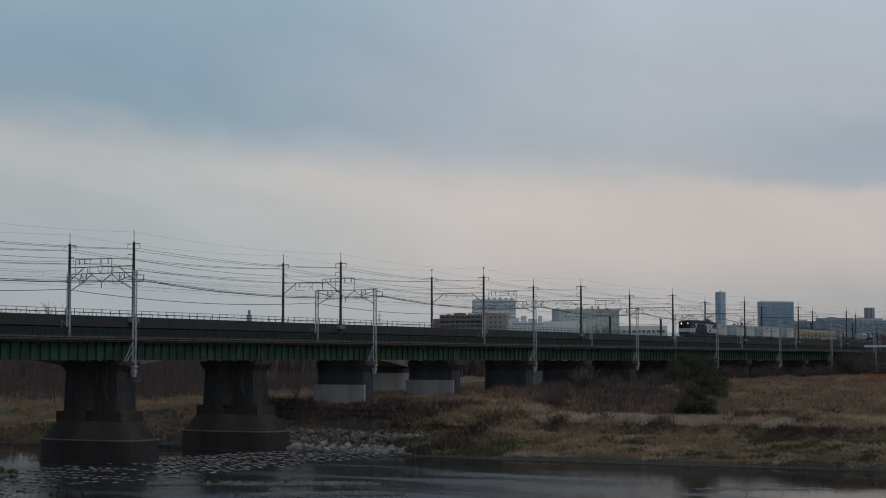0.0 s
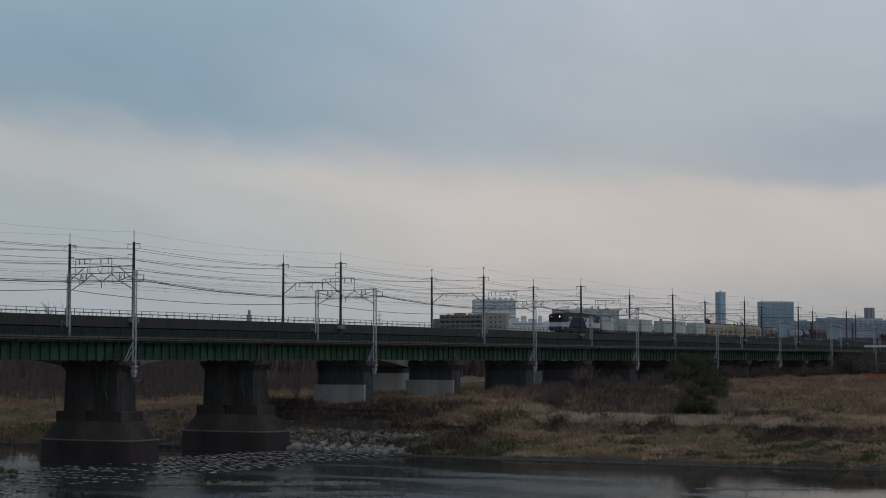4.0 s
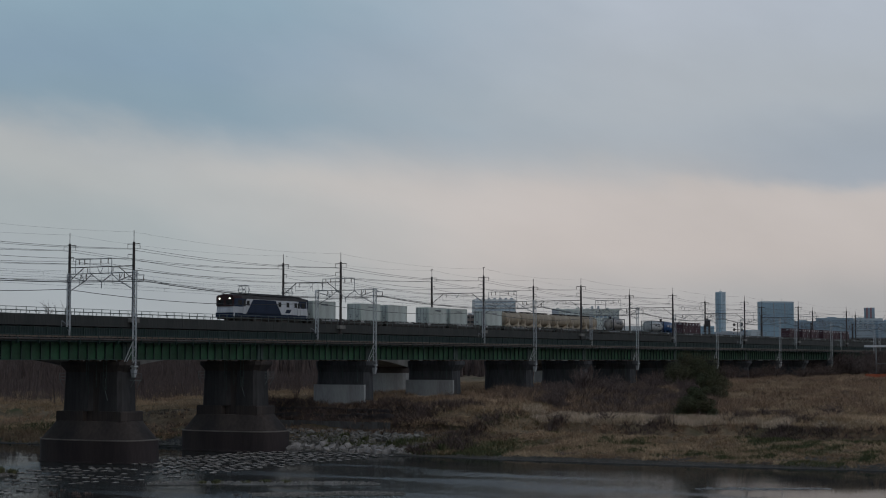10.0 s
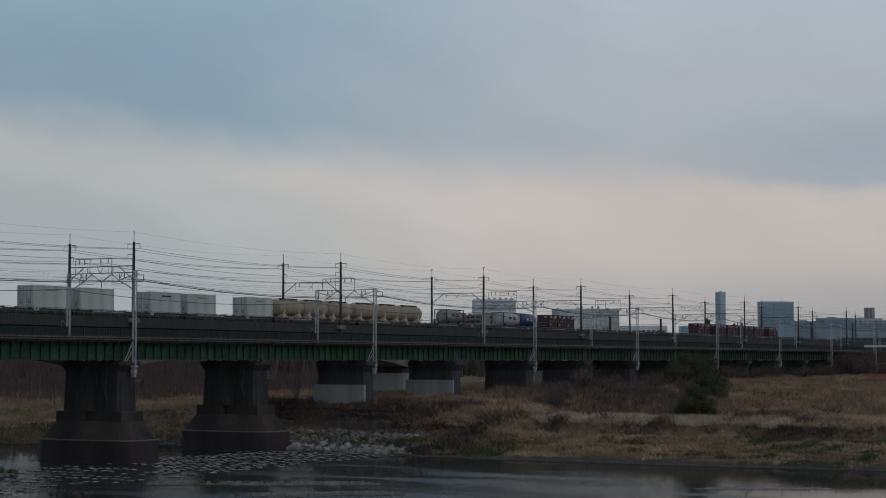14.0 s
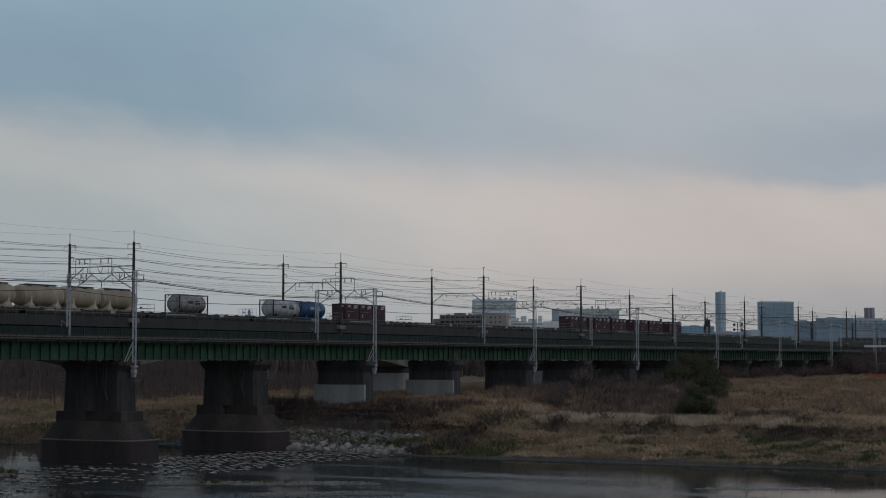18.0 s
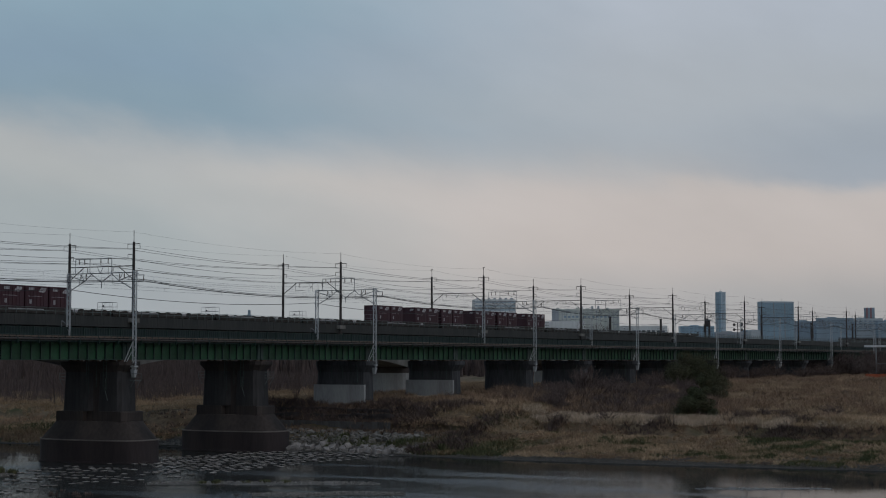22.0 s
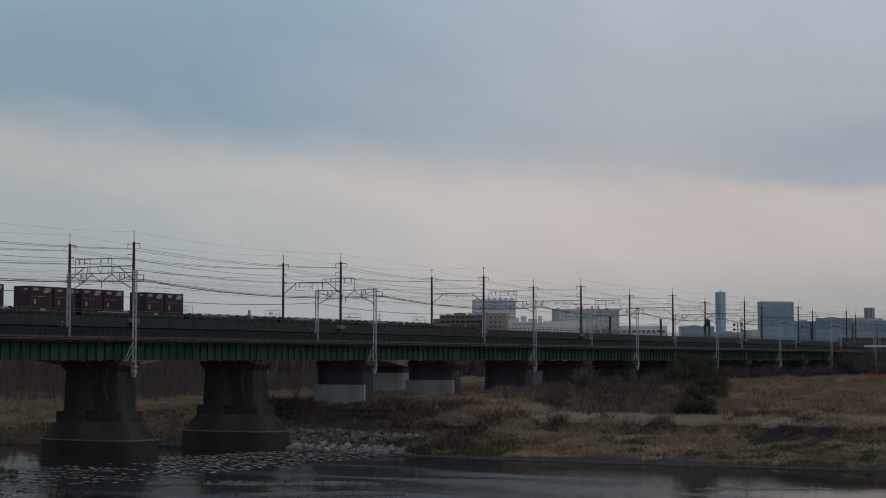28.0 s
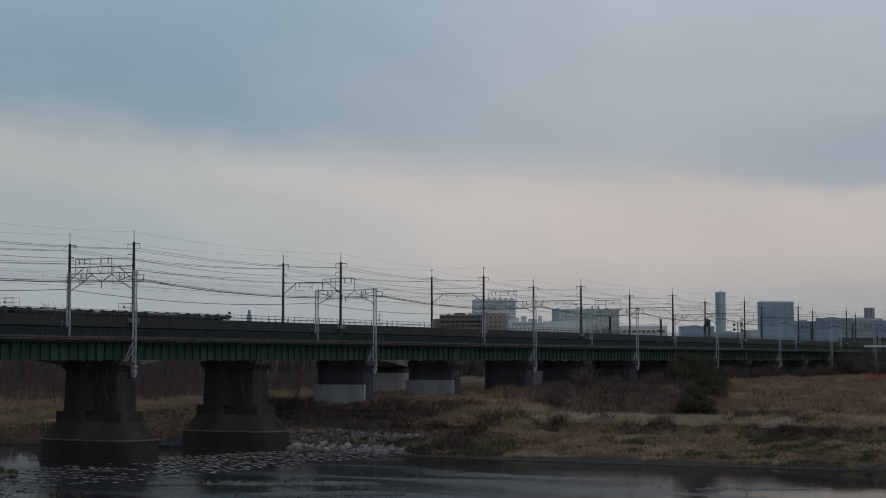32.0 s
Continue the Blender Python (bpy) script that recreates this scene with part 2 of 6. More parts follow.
def bank_wave(y):
    """How far the cut edge of the bank wanders to and fro."""
    return 4.5 * noise.noise(Vector((3.1, y * 0.075, 0))) + 1.6 * noise.noise(Vector((7.7, y * 0.3, 0)))


def ground_height(x, y):
    d = x - steps(SHORE, y)
    if d > 6:
        d += bank_wave(y) * steps([(6, 0), (14, 1), (60, 1), (90, 0)], d) * steps([(84, 1), (92, 0)], y)
    w = steps([(82, 0), (92, 1), (124, 1), (132, 0)], y)
    h = lerp(steps(INLAND, d), steps(INLAND_BRIDGE, d), w)
    if y > 132:
        h = min(h, lerp(h, steps([(-6, -0.9), (0, 0.1), (12, 1.6), (30, 3.4), (60, 4.6), (200, 6.0)], d), steps([(132, 0), (145, 1)], y)))
    near = steps([(-60, 8.9), (6, 8.75), (15, 6.4), (45, 2.4), (70, 0.9), (80, 0.0), (88, -0.9), (100, -0.9)], x)
    h = max(h, near) if d < -6 else h
    if x > 478 and 90 < y < 150:
        # railway embankment beyond the bridge's end
        e = 11.6 - 0.62 * max(0.0, abs(y - 118) - 14)
        h = max(h, lerp(h, e, steps([(480, 0), (496, 1)], x)))
    if d > 2 or x < 78:
        n = noise.noise(Vector((x * 0.11, y * 0.11, 0))) * 0.35 + noise.noise(Vector((x * 0.35, y * 0.35, 4))) * 0.15
        h += n * min(1, abs(d - 2) / 14)
    return h


def spaced(lo, hi, far_lo, far_hi, step):
    mid = list(np.arange(lo, hi + 0.01, step))
    g = step
    while mid[-1] < far_hi:
        g *= 1.25
        mid.append(mid[-1] + g)
    g = step
    while mid[0] > far_lo:
        g *= 1.25
        mid.insert(0, mid[0] - g)
    return mid


def ground_material():
    m = mat("dry_grassland_soil", (0.23, 0.17, 0.11), 0.95, var=0.45, scale=0.09, fine=1.6, bump=0.12, second=(0.12, 0.09, 0.06))
    nt = m.node_tree
    bsdf = nt.nodes["Principled BSDF"]
    bsdf.inputs["Specular IOR Level"].default_value = 0.12
    old = bsdf.inputs["Base Color"].links[0].from_socket
    co = nt.nodes.new("ShaderNodeTexCoord")
    n = nt.nodes.new("ShaderNodeTexNoise")
    n.inputs["Scale"].default_value, n.inputs["Detail"].default_value = 0.16, 5
    nt.links.new(co.outputs["Object"], n.inputs["Vector"])
    r = nt.nodes.new("ShaderNodeMapRange")
    r.inputs["From Min"].default_value, r.inputs["From Max"].default_value = 0.52, 0.68
    nt.links.new(n.outputs[0], r.inputs["Value"])
    mix = nt.nodes.new("ShaderNodeMix")
    mix.data_type = "RGBA"
    mix.inputs[7].default_value = (0.085, 0.085, 0.04, 1)
    nt.links.new(r.outputs[0], mix.inputs[0])
    nt.links.new(old, mix.inputs[6])
    # wet gravel low down by the water line
    sep = nt.nodes.new("ShaderNodeSeparateXYZ")
    nt.links.new(co.outputs["Object"], sep.inputs[0])
    g = nt.nodes.new("ShaderNodeMapRange")
    g.inputs["From Min"].default_value, g.inputs["From Max"].default_value = 1.0, 0.55
    nt.links.new(sep.outputs[2], g.inputs["Value"])
    mix2 = nt.nodes.new("ShaderNodeMix")
    mix2.data_type = "RGBA"
    mix2.inputs[7].default_value = (0.09, 0.084, 0.076, 1)
    nt.links.new(g.outputs[0], mix2.inputs[0])
    nt.links.new(mix.outputs[2], mix2.inputs[6])
    nt.links.new(mix2.outputs[2], bsdf.inputs["Base Color"])
    return m


def build_ground():
    xs = spaced(60, 330, -1500, 4600, 1.8)
    ys = spaced(15, 210, -1800, 3000, 1.8)
    verts = [(x, y, ground_height(x, y)) for y in ys for x in xs]
    k = len(xs)
    faces = [(j * k + i, j * k + i + 1, (j + 1) * k + i + 1, (j + 1) * k + i) for j in range(len(ys) - 1) for i in range(k - 1)]
    me = bpy.data.meshes.new("ground")
    me.from_pydata(verts, [], faces)
    me.polygons.foreach_set("use_smooth", [True] * len(faces))
    me.materials.append(ground_material())
    tagged(new("ground", me), "flood plain of dry winter grass, soil and gravel beside the river", "ground", kind="structure")


def water_material():
    m = bpy.data.materials.new("river_water")
    m.use_nodes = True
    nt = m.node_tree
    co = nt.nodes.new("ShaderNodeTexCoord")
    mp = nt.nodes.new("ShaderNodeMapping")
    mp.inputs["Rotation"].default_value = (0, 0, radians(12))
    mp.inputs["Scale"].default_value = (1.0, 0.30, 1.0)
    nt.links.new(co.outputs["Object"], mp.inputs[0])
    # calm lanes and rippled lanes
    lm = nt.nodes.new("ShaderNodeMapping")
    lm.inputs["Rotation"].default_value = (0, 0, radians(12))
    lm.inputs["Scale"].default_value = (1.5, 0.26, 1.0)
    nt.links.new(co.outputs["Object"], lm.inputs[0])
    lane = nt.nodes.new("ShaderNodeTexNoise")
    lane.inputs["Scale"].default_value, lane.inputs["Detail"].default_value = 0.10, 4
    nt.links.new(lm.outputs[0], lane.inputs["Vector"])
    r = nt.nodes.new("ShaderNodeMapRange")
    r.inputs["From Min"].default_value, r.inputs["From Max"].default_value = 0.435, 0.53
    # the lee of the far bank is calm
    sx = nt.nodes.new("ShaderNodeSeparateXYZ")
    nt.links.new(co.outputs["Object"], sx.inputs[0])
    lee = nt.nodes.new("ShaderNodeMapRange")
    lee.inputs["From Min"].default_value, lee.inputs["From Max"].default_value = 126.0, 150.0
    lee.inputs["To Max"].default_value = 0.14
    nt.links.new(sx.outputs[0], lee.inputs["Value"])
    sub = nt.nodes.new("ShaderNodeMath")
    sub.operation = "SUBTRACT"
    nt.links.new(lane.outputs[0], sub.inputs[0])
    nt.links.new(lee.outputs[0], sub.inputs[1])
    # so are the slow reaches away from the sill
    away = nt.nodes.new("ShaderNodeMath")
    away.operation, away.inputs[1].default_value = "SUBTRACT", 82.0
    nt.links.new(sx.outputs[1], away.inputs[0])
    absd = nt.nodes.new("ShaderNodeMath")
    absd.operation = "ABSOLUTE"
    nt.links.new(away.outputs[0], absd.inputs[0])
    slow = nt.nodes.new("ShaderNodeMapRange")
    slow.inputs["From Min"].default_value, slow.inputs["From Max"].default_value = 24.0, 44.0
    slow.inputs["To Max"].default_value = 0.16
    nt.links.new(absd.outputs[0], slow.inputs["Value"])
    sub2 = nt.nodes.new("ShaderNodeMath")
    sub2.operation = "SUBTRACT"
    nt.links.new(sub.outputs[0], sub2.inputs[0])
    nt.links.new(slow.outputs[0], sub2.inputs[1])
    nt.links.new(sub2.outputs[0], r.inputs["Value"])
    rip = nt.nodes.new("ShaderNodeTexNoise")
    rip.inputs["Scale"].default_value, rip.inputs["Detail"].default_value = 2.6, 4
    nt.links.new(mp.outputs[0], rip.inputs["Vector"])
    bump = nt.nodes.new("ShaderNodeBump")
    bump.inputs["Distance"].default_value = 0.16
    st = nt.nodes.new("ShaderNodeMath")
    st.operation = "MULTIPLY_ADD"
    st.inputs[1].default_value, st.inputs[2].default_value = 0.6, 0.012
    nt.links.new(r.outputs[0], st.inputs[0])
    # the running water by the sill never lies quite still
    run = nt.nodes.new("ShaderNodeMapRange")
    run.inputs["From Min"].default_value, run.inputs["From Max"].default_value = 44.0, 20.0
    run.inputs["To Max"].default_value = 0.22
    nt.links.new(absd.outputs[0], run.inputs["Value"])
    live = nt.nodes.new("ShaderNodeMath")
    live.operation = "ADD"
    nt.links.new(st.outputs[0], live.inputs[0])
    calm = nt.nodes.new("ShaderNodeMapRange")
    calm.inputs["From Min"].default_value, calm.inputs["From Max"].default_value = 150.0, 128.0
    nt.links.new(sx.outputs[0], calm.inputs["Value"])
    damp = nt.nodes.new("ShaderNodeMath")
    damp.operation = "MULTIPLY"
    nt.links.new(run.outputs[0], damp.inputs[0])
    nt.links.new(calm.outputs[0], damp.inputs[1])
    nt.links.new(damp.outputs[0], live.inputs[1])
    nt.links.new(live.outputs[0], bump.inputs["Strength"])
    # broad swells under the fine ripples
    swell = nt.nodes.new("ShaderNodeTexNoise")
    swell.inputs["Scale"].default_value, swell.inputs["Detail"].default_value = 0.3, 3
    nt.links.new(mp.outputs[0], swell.inputs["Vector"])
    both = nt.nodes.new("ShaderNodeMath")
    both.operation, both.inputs[1].default_value = "MULTIPLY_ADD", 1.2
    nt.links.new(swell.outputs[0], both.inputs[0])
    nt.links.new(rip.outputs[0], both.inputs[2])
    nt.links.new(both.outputs[0], bump.inputs["Height"])
    ro = nt.nodes.new("ShaderNodeMath")
    ro.operation = "MULTIPLY_ADD"
    ro.inputs[1].default_value, ro.inputs[2].default_value = 0.12, 0.03
    nt.links.new(r.outputs[0], ro.inputs[0])
    # turbid water under a weak sky reflection
    out = nt.nodes["Material Output"]
    nt.nodes.remove(nt.nodes["Principled BSDF"])
    dif, glo, fre, mul, mx = (nt.nodes.new("ShaderNode" + n) for n in ("BsdfDiffuse", "BsdfGlossy", "Fresnel", "Math", "MixShader"))
    dif.inputs[0].default_value = (0.042, 0.044, 0.042, 1)
    fre.inputs["IOR"].default_value = 1.33
    mul.operation = "MULTIPLY"
    mul.inputs[1].default_value = 0.64
    nt.links.new(bump.outputs[0], glo.inputs["Normal"])
    nt.links.new(ro.outputs[0], glo.inputs["Roughness"])
    nt.links.new(fre.outputs[0], mul.inputs[0])
    nt.links.new(mul.outputs[0], mx.inputs[0])
    nt.links.new(dif.outputs[0], mx.inputs[1])
    nt.links.new(glo.outputs[0], mx.inputs[2])
    nt.links.new(mx.outputs[0], out.inputs[0])
    return m


def build_water():
    w = Mesh().poly([(60, -1500, 0), (330, -1500, 0), (330, 1500, 0), (60, 1500, 0)], [(0, 1, 2, 3)])
    tagged(new("water", w.data("water", water_material())), "shallow dark river water with calm and rippled lanes", "river", kind="structure")


build_ground()
build_water()

# ---------------------------------------------------------------- the near railway bridge
NEAR_PIERS = [132 - 23.6 * i for i in range(16, 0, -1)] + [132.0, 155.6, 179.2, 202.7, 226.2, 246.8, 267.4, 288.1, 308.8, 329.2, 349.6, 370.0, 390.4, 410.8, 431.2, 451.6, 472.0, 492.4]
NEAR_C = 111.9
GB, GT = 10.27, 12.06      # girder bottom and top


def repeat(name, mesh, material, parent, xs, seen):
    """The same piece at each x: parts of their own where the camera sees them, one joined part elsewhere."""
    if seen:
        d = mesh.data(name, material)
        for x in xs:
            share(name, d, parent, pose(x, 0, 0))
    else:
        j = Mesh()
        for x in xs:
            j.poly([(a + x, b, c) for a, b, c in mesh.v], mesh.f)
        part(name + "s", j, material, parent, kind="stuff")


def girder_span(x0, x1, detailed):
    L = x1 - x0
    seen = x1 > 105
    sp = thing("girder_span", pose(x0, NEAR_C, 0), "green riveted plate girder span with dark ribs under an open deck", "bridge span", "spans of the green bridge")
    for i, y in enumerate((-3.2, -1.1, 1.1, 3.2)):
        g = Mesh()
        g.box(0.25, L - 0.25, y - 0.012, y + 0.012, GB + 0.03, GT - 0.03)
        # outermost web in the lighter green, the three behind it in the darker
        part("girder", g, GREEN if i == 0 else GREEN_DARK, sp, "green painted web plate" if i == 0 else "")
        fl = Mesh().box(0.2, L - 0.2, y - 0.21, y + 0.21, GB, GB + 0.06).box(0.2, L - 0.2, y - 0.21, y + 0.21, GT - 0.06, GT)
        part("flange", fl, GREEN_DARK, sp, "dark green flange plates")
    n = max(2, round(L / 1.43))
    rib = Mesh().box(-0.032, 0.032, -3.40, -3.215, GB + 0.06, GT - 0.06).box(-0.012, 0.012, -3.215, -3.19, GB + 0.06, GT - 0.06)
    rib.rod((0, -3.25, GT - 0.55), (0, -4.1, GT), flat=(0.04, 0.04))
    repeat("rib", rib, GREEN_DARK, sp, [0.5 + (L - 1.0) * i / n for i in range(n + 1)], seen)
    # end stiffening over the bearings
    for x in (0.32, L - 0.32):
        part("end_plate", Mesh().box(x - 0.25, x + 0.25, -3.42, -3.2, GB + 0.05, GT - 0.05), GREEN_DARK, sp)
    br = Mesh()
    for i in range(int(L / 2.9)):
        x = 0.8 + i * 2.9
        for y0, y1 in ((-3.2, -1.1), (1.1, 3.2)):
            br.rod((x, y0, GB + 0.15), (min(x + 2.9, L - .3), y1, GB + 0.15), flat=(0.09, 0.09))
    part("bracing", br, GREEN_DARK, sp, kind="stuff")
    # walkway, pipe and its brackets on the side
    part("walkway", Mesh().box(0.05, L - 0.05, -4.25, -3.4, GT + 0.02, GT + 0.07), GREEN_DARK, sp)
    part("pipe", Mesh().rod((0, -4.3, GT + 0.22), (L, -4.3, GT + 0.22), 0.085, 8), PIPE, sp, "brown pipe along the walkway", smooth=True)
    bk = Mesh().box(-0.04, 0.04, -4.42, -4.2, GT - 0.22, GT + 0.32).data("pipe_bracket", GREEN_DARK)
    for i in range(max(2, round(L / 2.85))):
        share("pipe_bracket", bk, sp, pose(1.2 + i * 2.85, 0, 0))
    # sleepers and rails
    if detailed:
        sl = Mesh().box(-0.11, 0.11, -1.35, 1.35, 0, 0.22, 0.015).data("sleeper", TIMBER)
        k = round(L / 0.62)
        for i in range(k):
            for y in (-2.15, 2.15):
                share("sleeper", sl, sp, pose((i + 0.5) * L / k, y - (0.5 if y < 0 else 0), GT + 0.18 + 0.004 * (i % 3)))
    else:
        slab = Mesh()
        for i in range(round(L / 0.62)):
            for y in (-2.65, 2.15):
                slab.box(i * 0.62 + 0.2, i * 0.62 + 0.42, y - 1.35, y + 1.35, GT + 0.18, GT + 0.4)
        part("sleepers", slab, TIMBER, sp, kind="stuff")
    for y in (-2.65, 2.15):
        for d in (-0.53, 0.53):
            part("rail", Mesh().box(0, L, y + d - 0.032, y + d + 0.032, GT + 0.40, GT + 0.56), RAIL, sp)
    # low handrail on the walkway's edge and the tall fence on the other side
    rl = Mesh().rod((0, -4.2, GT + 0.62), (L, -4.2, GT + 0.62), 0.02, 4)
    part("handrail", rl, GREEN_DARK, sp)
    post = Mesh().box(-0.025, 0.025, -4.225, -4.175, GT + 0.05, GT + 0.62)
    repeat("rail_post", post, GREEN_DARK, sp, [0.3 + i * 0.95 for i in range(round(L / 0.95))], seen)
    fe = []
    k = round(L / 0.2)
    for i in range(k + 1):
        fe.append((i * L / k, 4.33 if i % 2 else 4.30))
    sheet = Mesh()
    for x, y in fe:
        sheet.v += [(x, y, GT + 0.1), (x, y, GT + 1.6), (x, y + 0.015, GT + 1.6), (x, y + 0.015, GT + 0.1)]
    for i in range(k):
        for j in range(4):
            sheet.f.append((i * 4 + j, i * 4 + (j + 1) % 4, i * 4 + 4 + (j + 1) % 4, i * 4 + 4 + j))
    part("fence_panel", sheet, FENCE_GREEN, sp, "dark green corrugated fence sheet")
    fp = Mesh().box(-0.04, 0.04, 4.22, 4.29, GT - 0.1, GT + 1.7)
    repeat("fence_post", fp, GREEN_DARK, sp, [0.4 + i * 2.0 for i in range(max(2, round(L / 2.0)))], seen)
    part("far_walkway", Mesh().box(0.05, L - 0.05, 3.3, 4.4, GT + 0.02, GT + 0.08), GREEN_DARK, sp)


def oval(rx, ry, z, k=10, sharp=0.62, cx=0.0, cy=0.0):
    """A pier's outline: straight flanks and pointed-round ends along y."""
    pts = []
    for i in range(k):
        a = 2 * math.pi * (i + 0.5) / k
        c, s = math.cos(a), math.sin(a)
        pts.append((cx + rx * math.copysign(abs(c) ** sharp, c), cy + ry * math.copysign(abs(s) ** sharp, s), z))
    return pts


def slab(rx, ry, z, c=0.5):
    """A rectangular outline with cut corners."""
    c = min(c, rx * 0.6)
    return [(-rx, -ry + c, z), (-rx + c, -ry, z), (rx - c, -ry, z), (rx, -ry + c, z), (rx, ry - c, z), (rx - c, ry, z), (-rx + c, ry, z), (-rx, ry - c, z)]


def river_pier(x):
    base = -0.8
    p = thing("bridge_pier", pose(x, NEAR_C, 0), "dark stained concrete river pier on a wide rounded footing", "bridge pier", "piers of the green bridge")
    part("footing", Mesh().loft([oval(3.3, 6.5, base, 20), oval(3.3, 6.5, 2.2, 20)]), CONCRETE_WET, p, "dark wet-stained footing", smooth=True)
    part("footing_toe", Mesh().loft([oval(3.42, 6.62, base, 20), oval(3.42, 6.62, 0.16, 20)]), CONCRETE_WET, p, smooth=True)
    # thin rim band, much paler than the footing and plinth
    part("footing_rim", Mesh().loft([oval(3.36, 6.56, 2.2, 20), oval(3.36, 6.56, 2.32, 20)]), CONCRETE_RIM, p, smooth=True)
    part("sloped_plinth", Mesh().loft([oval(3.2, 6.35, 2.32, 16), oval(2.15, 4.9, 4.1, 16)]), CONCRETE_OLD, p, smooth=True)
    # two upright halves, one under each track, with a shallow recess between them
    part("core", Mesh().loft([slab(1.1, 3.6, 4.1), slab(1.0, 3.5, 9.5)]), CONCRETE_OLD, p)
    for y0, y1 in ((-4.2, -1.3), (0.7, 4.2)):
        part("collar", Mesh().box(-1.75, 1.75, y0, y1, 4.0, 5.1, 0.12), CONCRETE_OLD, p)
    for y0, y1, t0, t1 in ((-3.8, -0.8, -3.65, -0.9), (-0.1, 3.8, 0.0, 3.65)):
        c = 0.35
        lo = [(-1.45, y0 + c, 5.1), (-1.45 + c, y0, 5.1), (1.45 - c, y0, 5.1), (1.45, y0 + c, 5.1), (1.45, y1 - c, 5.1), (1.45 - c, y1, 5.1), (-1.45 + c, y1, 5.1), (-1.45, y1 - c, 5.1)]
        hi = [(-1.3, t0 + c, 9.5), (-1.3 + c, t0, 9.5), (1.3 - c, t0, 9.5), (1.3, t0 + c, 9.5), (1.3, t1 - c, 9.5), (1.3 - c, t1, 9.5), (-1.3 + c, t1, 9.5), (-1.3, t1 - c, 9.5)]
        part("shaft", Mesh().loft([lo, hi]), CONCRETE_SHAFT, p)
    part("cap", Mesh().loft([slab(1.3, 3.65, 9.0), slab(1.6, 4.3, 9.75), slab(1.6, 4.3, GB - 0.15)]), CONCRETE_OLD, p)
    # small inspection platforms with a bent rail at both ends
    for s in (-1, 1):
        y = s * 4.4
        pf = Mesh().box(-0.6, 0.6, min(y, y + s * 0.5), max(y, y + s * 0.5), 8.2, 8.26).rod((-0.5, y, 7.5), (-0.5, y + s * 0.45, 8.2), 0.035, 4).rod((0.5, y, 7.5), (0.5, y + s * 0.45, 8.2), 0.035, 4)
        for px in (-0.58, 0.58):
            pf.rod((px, y + s * 0.48, 8.2), (px, y + s * 0.48, 8.9), 0.025, 4)
        for z in (8.55, 8.9):
            pf.rod((-0.58, y + s * 0.48, z), (0.58, y + s * 0.48, z), 0.025, 4)
            pf.rod((-0.58, y, z), (-0.58, y + s * 0.48, z), 0.025, 4)
        part("inspection_platform", pf, RAILING, p)
    cb = Mesh().rod((-1.42, -1.9, 8.4), (-1.45, -1.9, 7.2), 0.03, 5).rod((-1.45, -1.9, 7.2), (-1.5, -2.3, 6.2), 0.03, 5)
    part("conduit", cb, RAILING, p)
    bearings(p)
    ladder(p)
    return p


def bearings(p):
    b = Mesh().box(-0.3, 0.3, -0.25, 0.25, GB - 0.15, GB).data("bearing", RUST)
    for y in (-3.2, -1.1, 1.1, 3.2):
        for x in (-0.55, 0.55):
            share("bearing", b, p, pose(x, y, 0))


def ladder(p):
    l = Mesh()
    for d in (-0.2, 0.2):
        l.rod((-1.62, -2.0 + d, 7.2), (-1.62, -2.0 + d, GB + 0.3), 0.03, 4)
    for i in range(9):
        l.rod((-1.62, -2.2, 7.4 + 0.33 * i), (-1.62, -1.8, 7.4 + 0.33 * i), 0.018, 4)
    part("ladder", l, GREEN_DARK, p)
    for y, z in ((-0.9, 7.4), (0.1, 6.8), (0.4, 7.9)):
        part("drain_pipe", Mesh().rod((-1.62, y, z), (-1.62, y, GB), 0.035, 4), GREEN_DARK, p)


def land_pier(x, jacket):
    g = ground_height(x, NEAR_C - 3) - 0.8
    p = thing("bridge_pier", pose(x, NEAR_C, 0), "dark concrete bridge pier with pale concrete facing at its foot" if jacket else "dark stained concrete bridge pier standing in dry grass", "bridge pier", "piers of the green bridge")
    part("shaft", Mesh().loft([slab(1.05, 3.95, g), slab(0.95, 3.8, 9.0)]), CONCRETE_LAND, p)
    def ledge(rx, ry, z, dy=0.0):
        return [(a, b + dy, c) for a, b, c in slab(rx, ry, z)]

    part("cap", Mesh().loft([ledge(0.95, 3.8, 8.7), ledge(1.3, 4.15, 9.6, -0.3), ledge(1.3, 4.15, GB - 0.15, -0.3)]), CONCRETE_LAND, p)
    # rain pipes down the flank and the bent conduit beside them
    for y, z in ((-2.6, 7.4), (-0.4, 8.0), (1.2, 7.6), (2.9, 8.3)):
        part("drain_pipe", Mesh().rod((-1.12, y, z), (-1.40, y, 9.7), 0.04, 4), GREEN_DARK, p)
    if jacket:
        part("jacket", Mesh().box(-1.35, -0.9, -3.62, 3.85, g, 7.15 if x < 190 else 7.5), CONCRETE_PALE, p, "pale grey concrete facing")
    bearings(p)
    return p


for a, b in zip(NEAR_PIERS, NEAR_PIERS[1:]):
    girder_span(a, b, 108 < a < 250)
for px in NEAR_PIERS:
    if 70 < px < 170:
        river_pier(px)
    else:
        land_pier(px, 170 < px < 210)
ab = thing("bridge_abutment", pose(493.0, NEAR_C, 0), "dark concrete bridge abutment in the embankment", "abutment")
part("wall", Mesh().box(0, 3, -5.5, 5.5, 4, GB - 0.1).box(1.2, 3, -5.5, 5.5, GB - 0.1, GT + 0.5), CONCRETE_OLD, ab)

